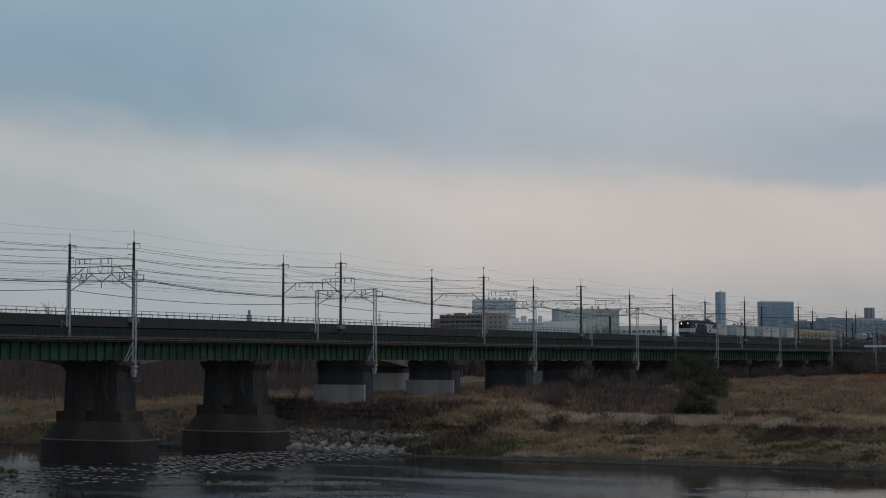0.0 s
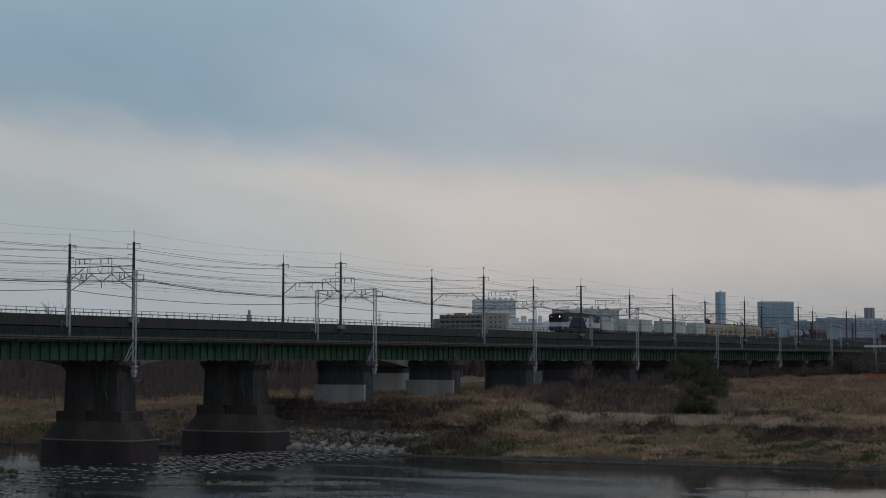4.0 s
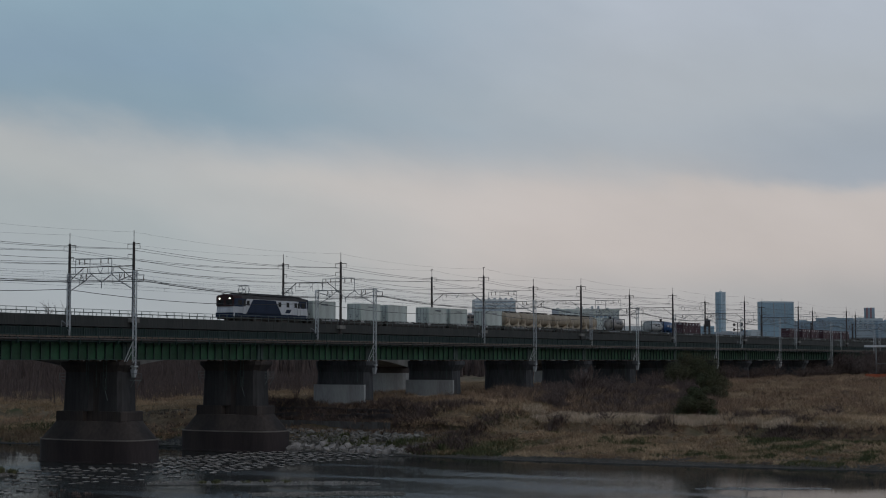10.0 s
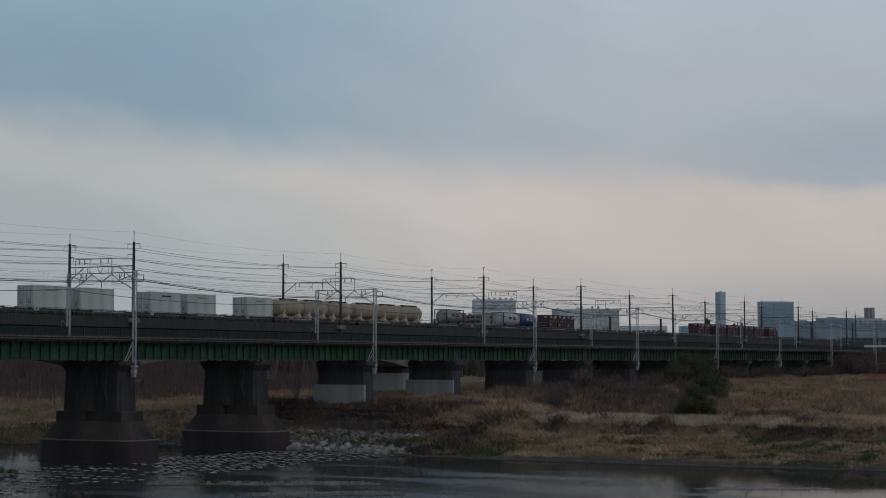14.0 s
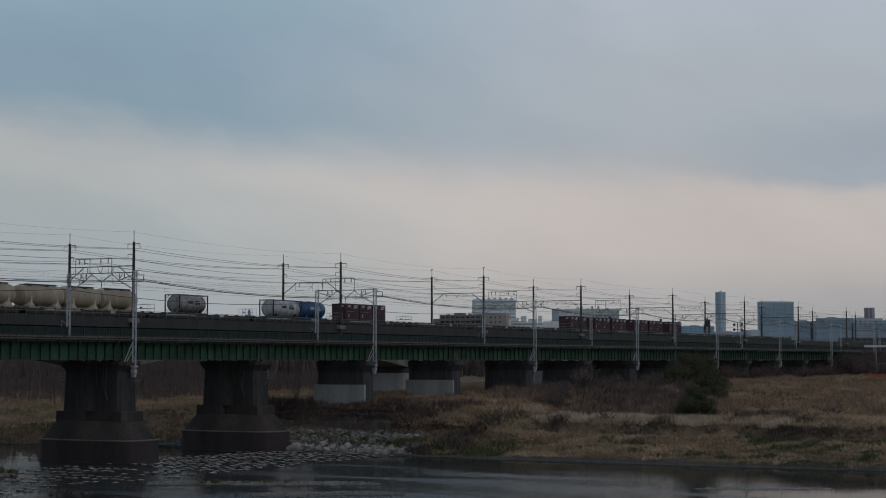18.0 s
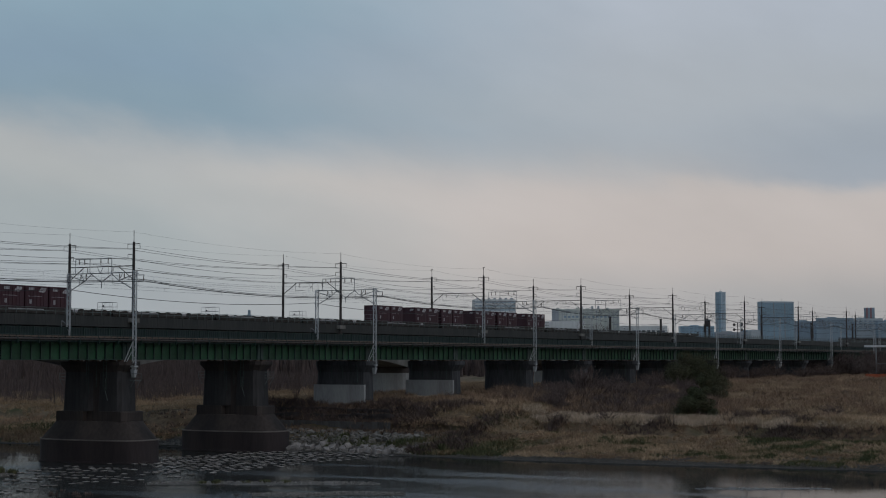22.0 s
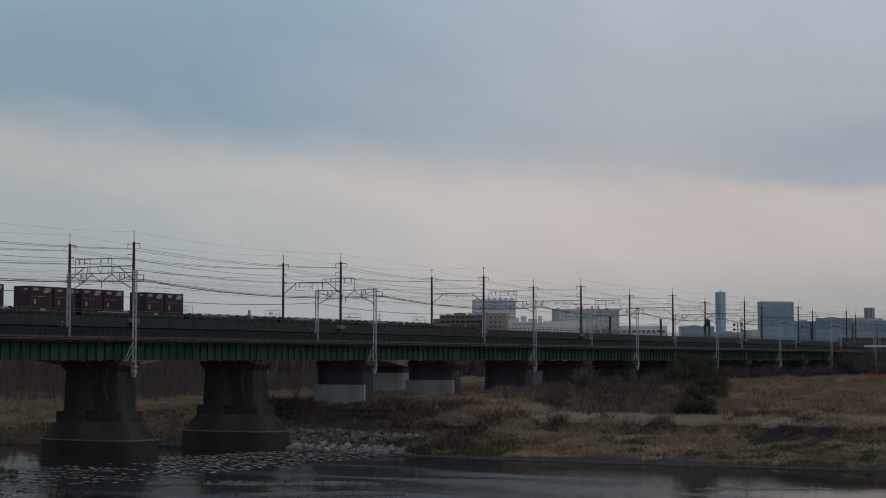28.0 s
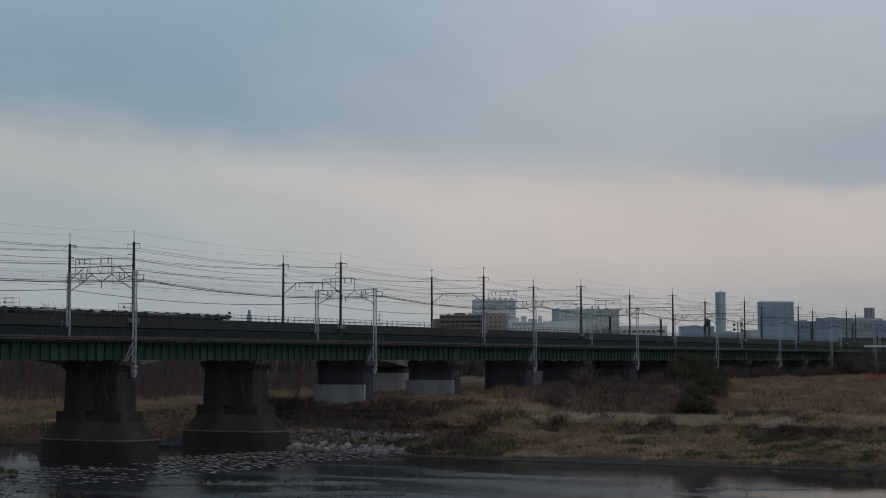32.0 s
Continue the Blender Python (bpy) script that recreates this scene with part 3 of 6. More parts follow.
# ---------------------------------------------------------------- the far railway bridge
FAR_C = 134.2
FAR_RAIL = 15.2
FAR_PIERS = [158 - 65 * i for i in range(6, 0, -1)] + [158, 228.8, 290, 350, 410, 470, 530, 590, 650, 710, 770]


def haunch(x):
    """Underside of the box girder at x."""
    for a, b in zip(FAR_PIERS, FAR_PIERS[1:]):
        if a <= x <= b:
            t = abs((x - a) / (b - a) - 0.5) * 2
            return 11.6 - 2.5 * t ** 2.2
    return 10.0


def far_span(a, b):
    L = b - a
    sp = thing("box_girder_span", pose(a, FAR_C, 0), "haunched concrete box girder span carrying ballasted railway track", "bridge span", "spans of the concrete bridge")
    k = 12
    top, rings = 14.1, []
    for i in range(k + 1):
        x = 0.03 + (L - 0.06) * i / k
        zb = haunch(a + x)
        rings.append([(x, -3.6, top), (x, -3.2, zb), (x, 3.2, zb), (x, 3.6, top)])
    part("girder", Mesh().loft(rings), CONCRETE, sp, "grey concrete girder with curved underside")
    part("deck_slab", Mesh().prism_x([(-4.9, 14.55), (-3.6, 14.1), (3.6, 14.1), (4.9, 14.55), (4.9, 14.8), (-4.9, 14.8)], 0, L), CONCRETE_BAND, sp)
    n = max(1, round(L / 5.0))
    pd = Mesh().box(0.015, L / n - 0.015, -5.0, -4.8, 14.2, 15.45).data("edge_panel", CONCRETE_BAND)
    for i in range(n):
        share("edge_panel", pd, sp, pose(i * L / n, 0, 0.004 * (i % 2)))
    part("edge_wall", Mesh().box(0, L, 4.8, 5.0, 14.2, 15.45), CONCRETE_BAND, sp)
    part("ballast", Mesh().prism_x([(-4.8, 14.8), (4.8, 14.8), (4.8, 14.95), (3.6, 15.05), (-3.6, 15.05), (-4.8, 14.95)], 0, L), BALLAST, sp)
    for y in (-2.0, 2.0):
        for d in (-0.53, 0.53):
            part("rail", Mesh().box(0, L, y + d - 0.032, y + d + 0.032, 15.04, FAR_RAIL), RAIL, sp)
    for y, yy in ((-4.9, 0), (4.9, 0)):
        hr = Mesh()
        for z in (15.85, 16.22):
            hr.rod((0, y, z), (L, y, z), 0.03, 4)
        part("handrail", hr, RAILING, sp)
        pp = Mesh().box(-0.03, 0.03, y - 0.03, y + 0.03, 15.4, 16.25)
        repeat("rail_post", pp, RAILING, sp, [0.5 + i * 1.6 for i in range(round(L / 1.6))], b > 120 and a < 420 and y < 0)


def far_pier(x):
    g = ground_height(x, FAR_C) - 1.0
    zb = haunch(x)
    p = thing("concrete_pier", pose(x, FAR_C, 0), "pale concrete pier with a dark sloped top under the box girder", "bridge pier", "piers of the concrete bridge")
    part("shaft", Mesh().loft([oval(1.7, 3.4, g, 12, 0.35), oval(1.7, 3.4, zb - 0.9, 12, 0.35)]), CONCRETE_PALE, p)
    part("cap", Mesh().loft([oval(1.7, 3.4, zb - 0.9, 12, 0.35), oval(1.1, 2.9, zb - 0.15, 12, 0.35)]), CONCRETE_OLD, p)
    part("bearing", Mesh().box(-0.5, 0.5, -2.6, 2.6, zb - 0.15, zb), RUST, p)


for a, b in zip(FAR_PIERS, FAR_PIERS[1:]):
    far_span(a, b)
for px in FAR_PIERS:
    far_pier(px)

# ---------------------------------------------------------------- overhead line on the near bridge: lattice gantries
NEAR_GANTRIES = [132 - 47.2 * i for i in range(8, 0, -1)] + [132.0, 179.2, 226.2, 267.4, 308.8, 349.6, 390.4, 431.2, 472.0]
MAST_N, MAST_F = 107.5, 116.2


def lattice(z0, z1):
    """A narrow lattice mast: four angles and zigzag bars."""
    leg, lace = Mesh(), Mesh()
    h, g = 0.19, 0.07
    for sx in (-g, g):
        for sy in (-h, h):
            leg.box(sx - 0.028, sx + 0.028, sy - 0.028, sy + 0.028, z0, z1)
    n = round((z1 - z0) / 0.52)
    dz = (z1 - z0) / n
    for i in range(n):
        a, b = z0 + i * dz, z0 + (i + 1) * dz
        s = 1 if i % 2 else -1
        lace.rod((-g, h * s, a), (-g, -h * s, b), flat=(0.045, 0.045))
    return leg, lace


def insulator(m, a, b):
    a, b = Vector(a), Vector(b)
    m.rod(a, b, 0.03, 5)
    for t in (0.25, 0.5, 0.75):
        c = a.lerp(b, t)
        d = (b - a).normalized() * 0.03
        m.rod(c - d, c + d, 0.075, 6)


def near_gantry(x):
    g = thing("catenary_gantry", pose(x, 0, 0), "galvanised lattice catenary gantry standing over two tracks", "catenary gantry", "gantries of the green bridge")
    leg, lace = lattice(9.3, 19.35)
    for o in (leg, lace):
        o.v = [(a, b + MAST_N, c) for a, b, c in o.v]
    m = part("mast", leg, GALV, g, "pale galvanised lattice mast", kind="stuff")
    part("lacing", lace, GALV, m, kind="stuff")
    foot = Mesh().loft([[(-0.05, MAST_N - 0.05, 8.5), (0.25, MAST_N - 0.05, 8.5), (0.25, MAST_N + 0.25, 8.5), (-0.05, MAST_N + 0.25, 8.5)],
                        [(-0.26, MAST_N - 0.26, 9.3), (0.26, MAST_N - 0.26, 9.3), (0.26, MAST_N + 0.26, 9.3), (-0.26, MAST_N + 0.26, 9.3)]])
    foot.box(-0.3, 0.3, MAST_N - 0.3, MAST_N + 0.9, 9.55, 9.7)
    part("foot_bracket", foot, GALV, m)
    st = Mesh().rod((0, MAST_N + 0.1, 12.3), (-0.9, MAST_N + 0.6, 9.9), 0.05, 5).rod((0, MAST_N + 0.1, 11.4), (-0.6, MAST_N + 0.6, 9.9), 0.04, 5).rod((-0.9, MAST_N + 0.6, 9.9), (0.2, MAST_N + 0.6, 9.9), 0.05, 5)
    part("stay", st, GALV, m)
    leg, lace = lattice(12.1, 19.25)
    for o in (leg, lace):
        o.v = [(a, b + MAST_F, c) for a, b, c in o.v]
    m2 = part("mast", leg, GALV, g, "pale galvanised lattice mast", kind="stuff")
    part("lacing", lace, GALV, m2, kind="stuff")
    a, b = MAST_N, MAST_F
    bm = Mesh()
    for dx in (-0.2, 0.2):
        bm.rod((dx, a, 19.15), (dx, b, 19.15), 0.04, 5)
    part("crossbeam", bm, GALV_DARK, g)
    w = b - a
    brc = Mesh()
    for s, y in ((1, a), (-1, b)):
        brc.rod((0, y, 17.3), (0, y + s * w * 0.24, 18.35), 0.05, 5)
        brc.rod((0, y + s * w * 0.24, 18.35), (0, y + s * w * 0.18, 19.15), 0.04, 5)
        brc.rod((0, y, 19.0), (0, y + s * w * 0.24, 18.35), 0.045, 5)
        brc.rod((0, y + s * w * 0.24, 18.35), (0, y + s * w * 0.36, 19.15), 0.045, 5)
    brc.rod((0, a + w * 0.5, 18.2), (0, a + w * 0.33, 19.15), 0.05, 5)
    brc.rod((0, a + w * 0.5, 18.2), (0, b - w * 0.33, 19.15), 0.05, 5)
    brc.rod((0, a + w * 0.5, 17.6), (0, a + w * 0.5, 18.2), 0.05, 5)
    part("brace", brc, GALV_DARK, g)
    up = Mesh()
    y0, y1 = a + w * 0.35, b - w * 0.10
    for y in (y0, lerp(y0, y1, 0.6), y1):
        up.rod((0, y, 19.15), (0, y, 20.65), 0.04, 5)
    up.rod((0, y0, 20.65), (0, y1, 20.65), 0.05, 5)
    part("feeder_frame", up, GALV_DARK, g)
    arm = Mesh()
    for y in (a + 2.0, b - 2.3):
        arm.rod((0, y + 0.9, 18.0), (0, y - 1.0, 18.05), 0.03, 5)
        arm.rod((0, y + 0.9, 18.0), (0, y + 0.9, 18.6), 0.03, 5)
    part("contact_arm", arm, GALV_DARK, g, kind="stuff")
    ins = Mesh()
    for y in (lerp(y0, y1, 0.1), lerp(y0, y1, 0.3), lerp(y0, y1, 0.75), lerp(y0, y1, 0.9)):
        insulator(ins, (0, y, 20.65), (0, y, 20.1))
    for y in (a + 2.0, b - 2.3, a + 1.4, b - 1.6):
        insulator(ins, (0, y, 19.1), (0, y, 18.55))
    insulator(ins, (0, a - 1.1, 18.8), (0, a - 1.1, 18.2))
    part("insulator_set", ins, INSUL, g, kind="stuff")
    br = Mesh().rod((0, a, 18.85), (0, a - 1.15, 18.85), 0.045, 5).rod((0, a, 18.2), (0, a - 1.15, 18.2), 0.03, 5).rod((0, a, 19.3), (0, a - 0.6, 18.85), 0.03, 5)
    br.rod((0, b, 17.55), (0, b + 0.35, 17.55), 0.05, 5).rod((0, b, 13.8), (0, b + 0.9, 14.4), 0.03, 5).rod((0, b + 0.9, 14.4), (0, b + 0.9, 13.6), 0.03, 5)
    part("side_arm", br, GALV_DARK, g)


for gx in NEAR_GANTRIES:
    near_gantry(gx)

# ---------------------------------------------------------------- overhead line on the far bridge: concrete poles
FAR_GANTRIES = [158.1 - 47.2 * i for i in range(8, 0, -1)] + [158.1, 205.3, 251.1, 292.1, 341.6, 390.8, 436.1, 485, 534, 583, 632, 681]
POLE_N, POLE_F = 129.0, 139.12


def far_gantry(x):
    g = thing("catenary_gantry", pose(x, 0, 0), "pair of dark concrete catenary poles joined by a thin beam", "catenary gantry", "gantries of the concrete bridge")
    for y, top in ((POLE_N, 24.6), (POLE_F, 24.7)):
        p = part("pole", Mesh().rod((0, y, 13.8), (0, y, top), 0.21, 10, 0.16), POLE, g, "dark weathered concrete pole", smooth=True)
        part("spike", Mesh().rod((0, y, top), (0, y, 26.0), 0.045, 5), POLE, p)
        ca = Mesh()
        ca.rod((0, y - 0.95, top - 0.25), (0, y + 0.95, top - 0.25), 0.05, 5)
        for d in (-0.95, 0.95):
            ca.rod((0, y + d, top - 0.25), (0, y + d, top - 0.85), 0.03, 5)
        if y == POLE_N:
            ca.rod((0, y, top - 1.5), (0, y + 0.9, top - 1.5), 0.045, 5).rod((0, y + 0.9, top - 1.5), (0, y + 0.9, top - 2.0), 0.03, 5)
        else:
            ca.rod((0, y, top - 1.7), (0, y - 0.6, top - 1.7), 0.045, 5).rod((0, y - 0.6, top - 1.7), (0, y - 0.6, top - 2.2), 0.03, 5)
        part("crossarm", ca, POLE, p)
        part("pole_base", Mesh().box(-0.75, 0.75, y - 0.4, y + 0.4, 14.8 if y == POLE_N else 14.3, 15.3), CONCRETE, p, "pale concrete pole base")
    if 240 < x < 260:
        for y, top in ((POLE_N, 26.0), (POLE_F, 25.9)):
            part("finial", Mesh().rod((-0.4, y - 0.35, top), (0.4, y + 0.35, top), 0.06, 5), POLE, g)
    a, b = POLE_N, POLE_F
    bm = Mesh().rod((0, a, 21.7), (0, b, 21.7), 0.06, 5)
    bm.rod((0, a, 20.0), (0, a + 2.4, 21.7), 0.055, 5).rod((0, b, 20.0), (0, b - 2.4, 21.7), 0.055, 5)
    part("crossbeam", bm, POLE, g)
    ar = Mesh()
    for y in (132.2, 136.2):
        ar.rod((0, y, 21.7), (0, y, 20.9), 0.03, 5)
        ar.rod((0, y - 0.8, 20.55), (0, y + 0.8, 20.5), 0.03, 5)
        ar.rod((0, y + 0.75, 21.7), (0, y + 0.75, 20.5), 0.03, 5)
    ar.rod((0, 134.2 - 0.5, 21.7), (0, 134.2, 20.9), 0.04, 5).rod((0, 134.2 + 0.5, 21.7), (0, 134.2, 20.9), 0.04, 5)
    part("contact_arm", ar, GALV_DARK, g, kind="stuff")
    ins = Mesh()
    for y in (132.2, 136.2):
        insulator(ins, (0, y, 21.65), (0, y, 21.05))
    part("insulator_set", ins, INSUL, g, kind="stuff")


for gx in FAR_GANTRIES:
    far_gantry(gx)


def wire(name, supports, y, z, sag, r=0.022, below=None, label="thin dark overhead wire along the railway", lean=0.0):
    """A wire that sags between the supports; below: (z, number) adds a level contact wire and droppers."""
    m = Mesh()
    for i, (a, b) in enumerate(zip(supports, supports[1:])):
        k = 10
        pts = [(lerp(a, b, t / k), y + lean * (-1) ** i * (1 - 2 * t / k), z - sag * 4 * (t / k) * (1 - t / k)) for t in range(k + 1)]
        for p, q in zip(pts, pts[1:]):
            m.rod(p, q, r, 3)
        if below:
            m.rod((a, y, below[0]), (b, y, below[0]), r * 0.9, 3)
            for j in range(below[1]):
                t = (j + 0.5) / below[1]
                x = lerp(a, b, t)
                m.rod((x, y, below[0]), (x, y, z - sag * 4 * t * (1 - t)), 0.012, 3)
    ob = new(name, m.data(name, WIRE))
    tagged(ob, label, "overhead wire", "overhead wires")


for wy in (109.25, 114.05):
    wire("contact_line", NEAR_GANTRIES, wy, 18.6, 0.55, 0.012, (17.8, 9), "messenger and contact wire hung with droppers")
for wy in (132.2, 136.2):
    wire("contact_line", FAR_GANTRIES, wy, 21.1, 0.6, 0.012, (20.3, 9), "messenger and contact wire hung with droppers")
wire("feeder_cable", NEAR_GANTRIES, MAST_N - 1.1, 18.25, 0.8, 0.05, label="thick dark feeder cable sagging between masts")
wire("feeder_cable", NEAR_GANTRIES, MAST_N - 0.95, 18.4, 0.8, 0.03, label="thick dark feeder cable sagging between masts")
wire("side_cable", NEAR_GANTRIES, MAST_F + 0.35, 17.6, 0.75, 0.035, label="dark cable sagging between masts")
for wy in (110.9, 112.3):
    wire("feeder_wire", NEAR_GANTRIES, wy, 20.1, 0.7, 0.02)
for py, top in ((POLE_N, 24.6), (POLE_F, 24.7)):
    wire("ground_wire", FAR_GANTRIES, py, 25.8, 0.6, 0.009)
    for d in (-0.95, 0.95):
        wire("line_wire", FAR_GANTRIES, py + d, top - 0.85, 0.6, 0.024)
wire("line_wire", FAR_GANTRIES, POLE_N + 0.9, 22.6, 0.8, 0.026)
wire("line_wire", FAR_GANTRIES, POLE_F - 0.6, 22.5, 0.7, 0.024)

# short dark posts beyond the far bridge
for k, (sx, top) in enumerate(((339.7, 19.7), (370.6, 19.9), (404.8, 20.3), (448.0, 22.6), (497.0, 21.4), (545.0, 22.0))):
    p = thing("signal_post", pose(sx, 143.0, ground_height(sx, 143.0) - 0.5), "stout dark pole behind the concrete bridge", "pole", "short dark poles")
    part("pole", Mesh().rod((0, 0, 0), (0, 0, top - ground_height(sx, 143.0) + 0.5), 0.32, 8, 0.28), POLE, p, smooth=True)
    part("cap", Mesh().box(-0.35, 0.35, -0.35, 0.35, top - ground_height(sx, 143.0) + 0.5, top - ground_height(sx, 143.0) + 0.62), POLE, p)

# ---------------------------------------------------------------- the goods train
# s: metres behind the locomotive's front; the train runs towards smaller x
TRACK_Y = 132.2
MOVERS = []
NAVY = mat("navy_blue_paint", (0.009, 0.022, 0.055), 0.55, var=0.2, scale=0.6, fine=8, spec=0.25)
LOCO_WHITE = mat("pale_grey_locomotive_paint", (0.62, 0.64, 0.68), 0.45, var=0.15, scale=0.8, fine=8, second=(0.48, 0.49, 0.52), streak=True)
LOCO_RED = mat("dark_maroon_paint", (0.046, 0.018, 0.019), 0.6, var=0.2, spec=0.25)
ROOF = mat("sooty_roof", (0.07, 0.065, 0.065), 0.85, var=0.3, scale=1.0, fine=9)
UNDER = mat("dusty_underframe", (0.066, 0.057, 0.05), 0.9, var=0.4, scale=1.0, fine=9)
GLASS = mat("dark_cab_glass", (0.010, 0.012, 0.014), 0.3, var=0.1, spec=0.2)
WHITE_BOX = mat("white_container_paint", (0.62, 0.67, 0.635), 0.5, var=0.15, scale=0.7, fine=7, second=(0.47, 0.51, 0.48), streak=True, spread=0.04)
MAROON = mat("maroon_container_paint", (0.064, 0.024, 0.035), 0.55, var=0.25, scale=0.6, fine=8, second=(0.06, 0.018, 0.026), streak=True, spread=0.15)
MARK = mat("worn_white_marking", (0.50, 0.48, 0.50), 0.6, var=0.3, scale=2.0, fine=14)
BEIGE = mat("dusty_beige_tank_paint", (0.43, 0.355, 0.265), 0.65, var=0.25, scale=0.7, fine=6, second=(0.33, 0.27, 0.20), streak=True)
BEIGE_PALE = mat("cement_dust_beige", (0.56, 0.47, 0.36), 0.8, var=0.2, scale=0.8, fine=6)
SILVER_PALE = mat("pale_tank_cladding", (0.66, 0.67, 0.67), 0.5, metal=0.2, var=0.25, scale=1.4, fine=6, second=(0.36, 0.37, 0.37), streak=True)
# the dark second colour paints mottled reflections onto the steel
SILVER = mat("reflection_mottled_tank_steel", (0.52, 0.475, 0.44), 0.42, metal=0.45, var=0.35, scale=1.7, fine=6, second=(0.22, 0.20, 0.185), streak=True)
BLUE_TANK = mat("blue_tank_paint", (0.028, 0.105, 0.28), 0.4, var=0.3, scale=0.9, fine=8, second=(0.02, 0.065, 0.17), streak=True)
FRAME = mat("dark_tank_frame", (0.045, 0.045, 0.05), 0.6, var=0.3)
HEADLIGHT = glow("headlight_glow", (1.0, 0.95, 0.86), 3.5)


def mover(name, s, label, category, group=""):
    ob = thing(name, pose(0, 0, 0), label, category, group)
    MOVERS.append((ob, s))
    return ob


def wheelset(parent, x):
    for y in (-0.53, 0.53):
        m = Mesh()
        k = 14
        rings = []
        for yy, r in ((-0.07, 0.40), (-0.055, 0.43), (0.055, 0.43), (0.07, 0.40)):
            rings.append([(x + r * math.cos(2 * math.pi * i / k), y + yy, 0.43 + r * math.sin(2 * math.pi * i / k)) for i in range(k)])
        m.loft(rings)
        part("wheel", m, RAIL, parent)
    part("axle", Mesh().rod((x, -0.6, 0.43), (x, 0.6, 0.43), 0.08, 6), UNDER, parent)


def bogie(parent, x, base=1.9):
    b = part("bogie", Mesh().box(x - base / 2 - 0.5, x + base / 2 + 0.5, -0.95, -0.78, 0.35, 0.68, 0.03).box(x - base / 2 - 0.5, x + base / 2 + 0.5, 0.78, 0.95, 0.35, 0.68, 0.03).box(x - 0.3, x + 0.3, -0.8, 0.8, 0.4, 0.75), UNDER, parent)
    for d in (-base / 2, base / 2):
        wheelset(b, x + d)


def build_locomotive():
    L, w = 18.3, 1.42
    e = mover("locomotive", 0.0, "blue and pale grey electric locomotive with lit headlights", "locomotive")
    prof = [(-w, 0.95), (w, 0.95), (w, 3.35), (w - 0.22, 3.72), (0.5, 3.86), (-0.5, 3.86), (-w + 0.22, 3.72), (-w, 3.35)]

    def ring(x, sx=1.0, cut=0.0):
        return [(x + cut * (z - 2.0), y * sx, z) for y, z in prof]
    body = Mesh().loft([ring(0.12, 0.96, 0.10), ring(0.45, 1.0, 0.05), ring(9.15), ring(L - 0.45, 1.0, -0.05), ring(L - 0.12, 0.96, -0.10)])
    part("body", body, LOCO_WHITE, e, "pale grey body sides")
    roof = [(-w - 0.01, 3.34), (w + 0.01, 3.34), (w - 0.2, 3.75), (0.5, 3.89), (-0.5, 3.89), (-w + 0.2, 3.75)]
    part("roof", Mesh().prism_x(roof, 0.3, L - 0.3), ROOF, e, "sooty dark grey roof")
    # dark blue fields on both flanks
    for s in (-1, 1):
        y0, y1 = s * (w + 0.004), s * (w + 0.012)
        t = Mesh().prism_y([(3.0, 1.28), (11.6, 1.28), (10.0, 3.3), (4.6, 3.3)], min(y0, y1), max(y0, y1))
        part("blue_panel", t, NAVY, e, "navy blue trapezoid field")
        part("skirt_band", Mesh().box(0.4, L - 0.4, min(y0, y1), max(y0, y1), 0.9, 1.4), NAVY, e)
        f = Mesh().prism_y([(0.25, 2.25), (2.5, 2.25), (3.1, 3.34), (0.25, 3.34)], min(y0, y1) - 0.003, max(y0, y1) + 0.003)
        part("cab_field", f, NAVY, e, "navy blue cab side")
        r = Mesh().prism_y([(L - 0.5, 2.35), (L - 0.5, 3.34), (L - 2.6, 3.34), (L - 2.0, 2.35)], min(y0, y1) - 0.003, max(y0, y1) + 0.003)
        part("cab_field", r, NAVY, e)
        for x in (3.4, 11.05, 13.05, 15.05):
            a, b = s * (w + 0.006), s * (w + 0.03)
            part("side_window", Mesh().box(x - 0.33, x + 0.33, min(a, b), max(a, b), 2.45, 3.1), GLASS, e)
        for x in (1.55, L - 1.35):
            a, b = s * (w + 0.016), s * (w + 0.035)
            part("cab_window", Mesh().box(x - 0.45, x + 0.45, min(a, b), max(a, b), 2.45, 3.15), GLASS, e)
        for x in (2.6, L - 2.5):
            a, b = s * (w + 0.014), s * (w + 0.03)
            part("door", Mesh().box(x - 0.3, x + 0.3, min(a, b), max(a, b), 1.3, 2.28), LOCO_WHITE, e)
            part("door_window", Mesh().box(x - 0.25, x + 0.25, min(a, b) - 0.004, max(a, b) + 0.004, 2.35, 3.1), GLASS, e)
            hr = Mesh().rod((x - 0.45, s * (w + 0.06), 1.3), (x - 0.45, s * (w + 0.06), 2.6), 0.02, 4).rod((x + 0.45, s * (w + 0.06), 1.3), (x + 0.45, s * (w + 0.06), 2.6), 0.02, 4)
            part("grab_rail", hr, GALV, e)
        mk = Mesh().prism_y([(12.35, 1.62), (13.55, 1.62), (13.95, 2.12), (12.75, 2.12)], min(s * (w + 0.006), s * (w + 0.012)), max(s * (w + 0.006), s * (w + 0.012)))
        part("marking", mk, NAVY, e)
        for i in range(4):
            x = 5.6 + i * 1.25
            a, b = s * (w + 0.014), s * (w + 0.03)
            part("grille", Mesh().box(x - 0.5, x + 0.5, min(a, b), max(a, b), 2.6, 3.15), NAVY, e)
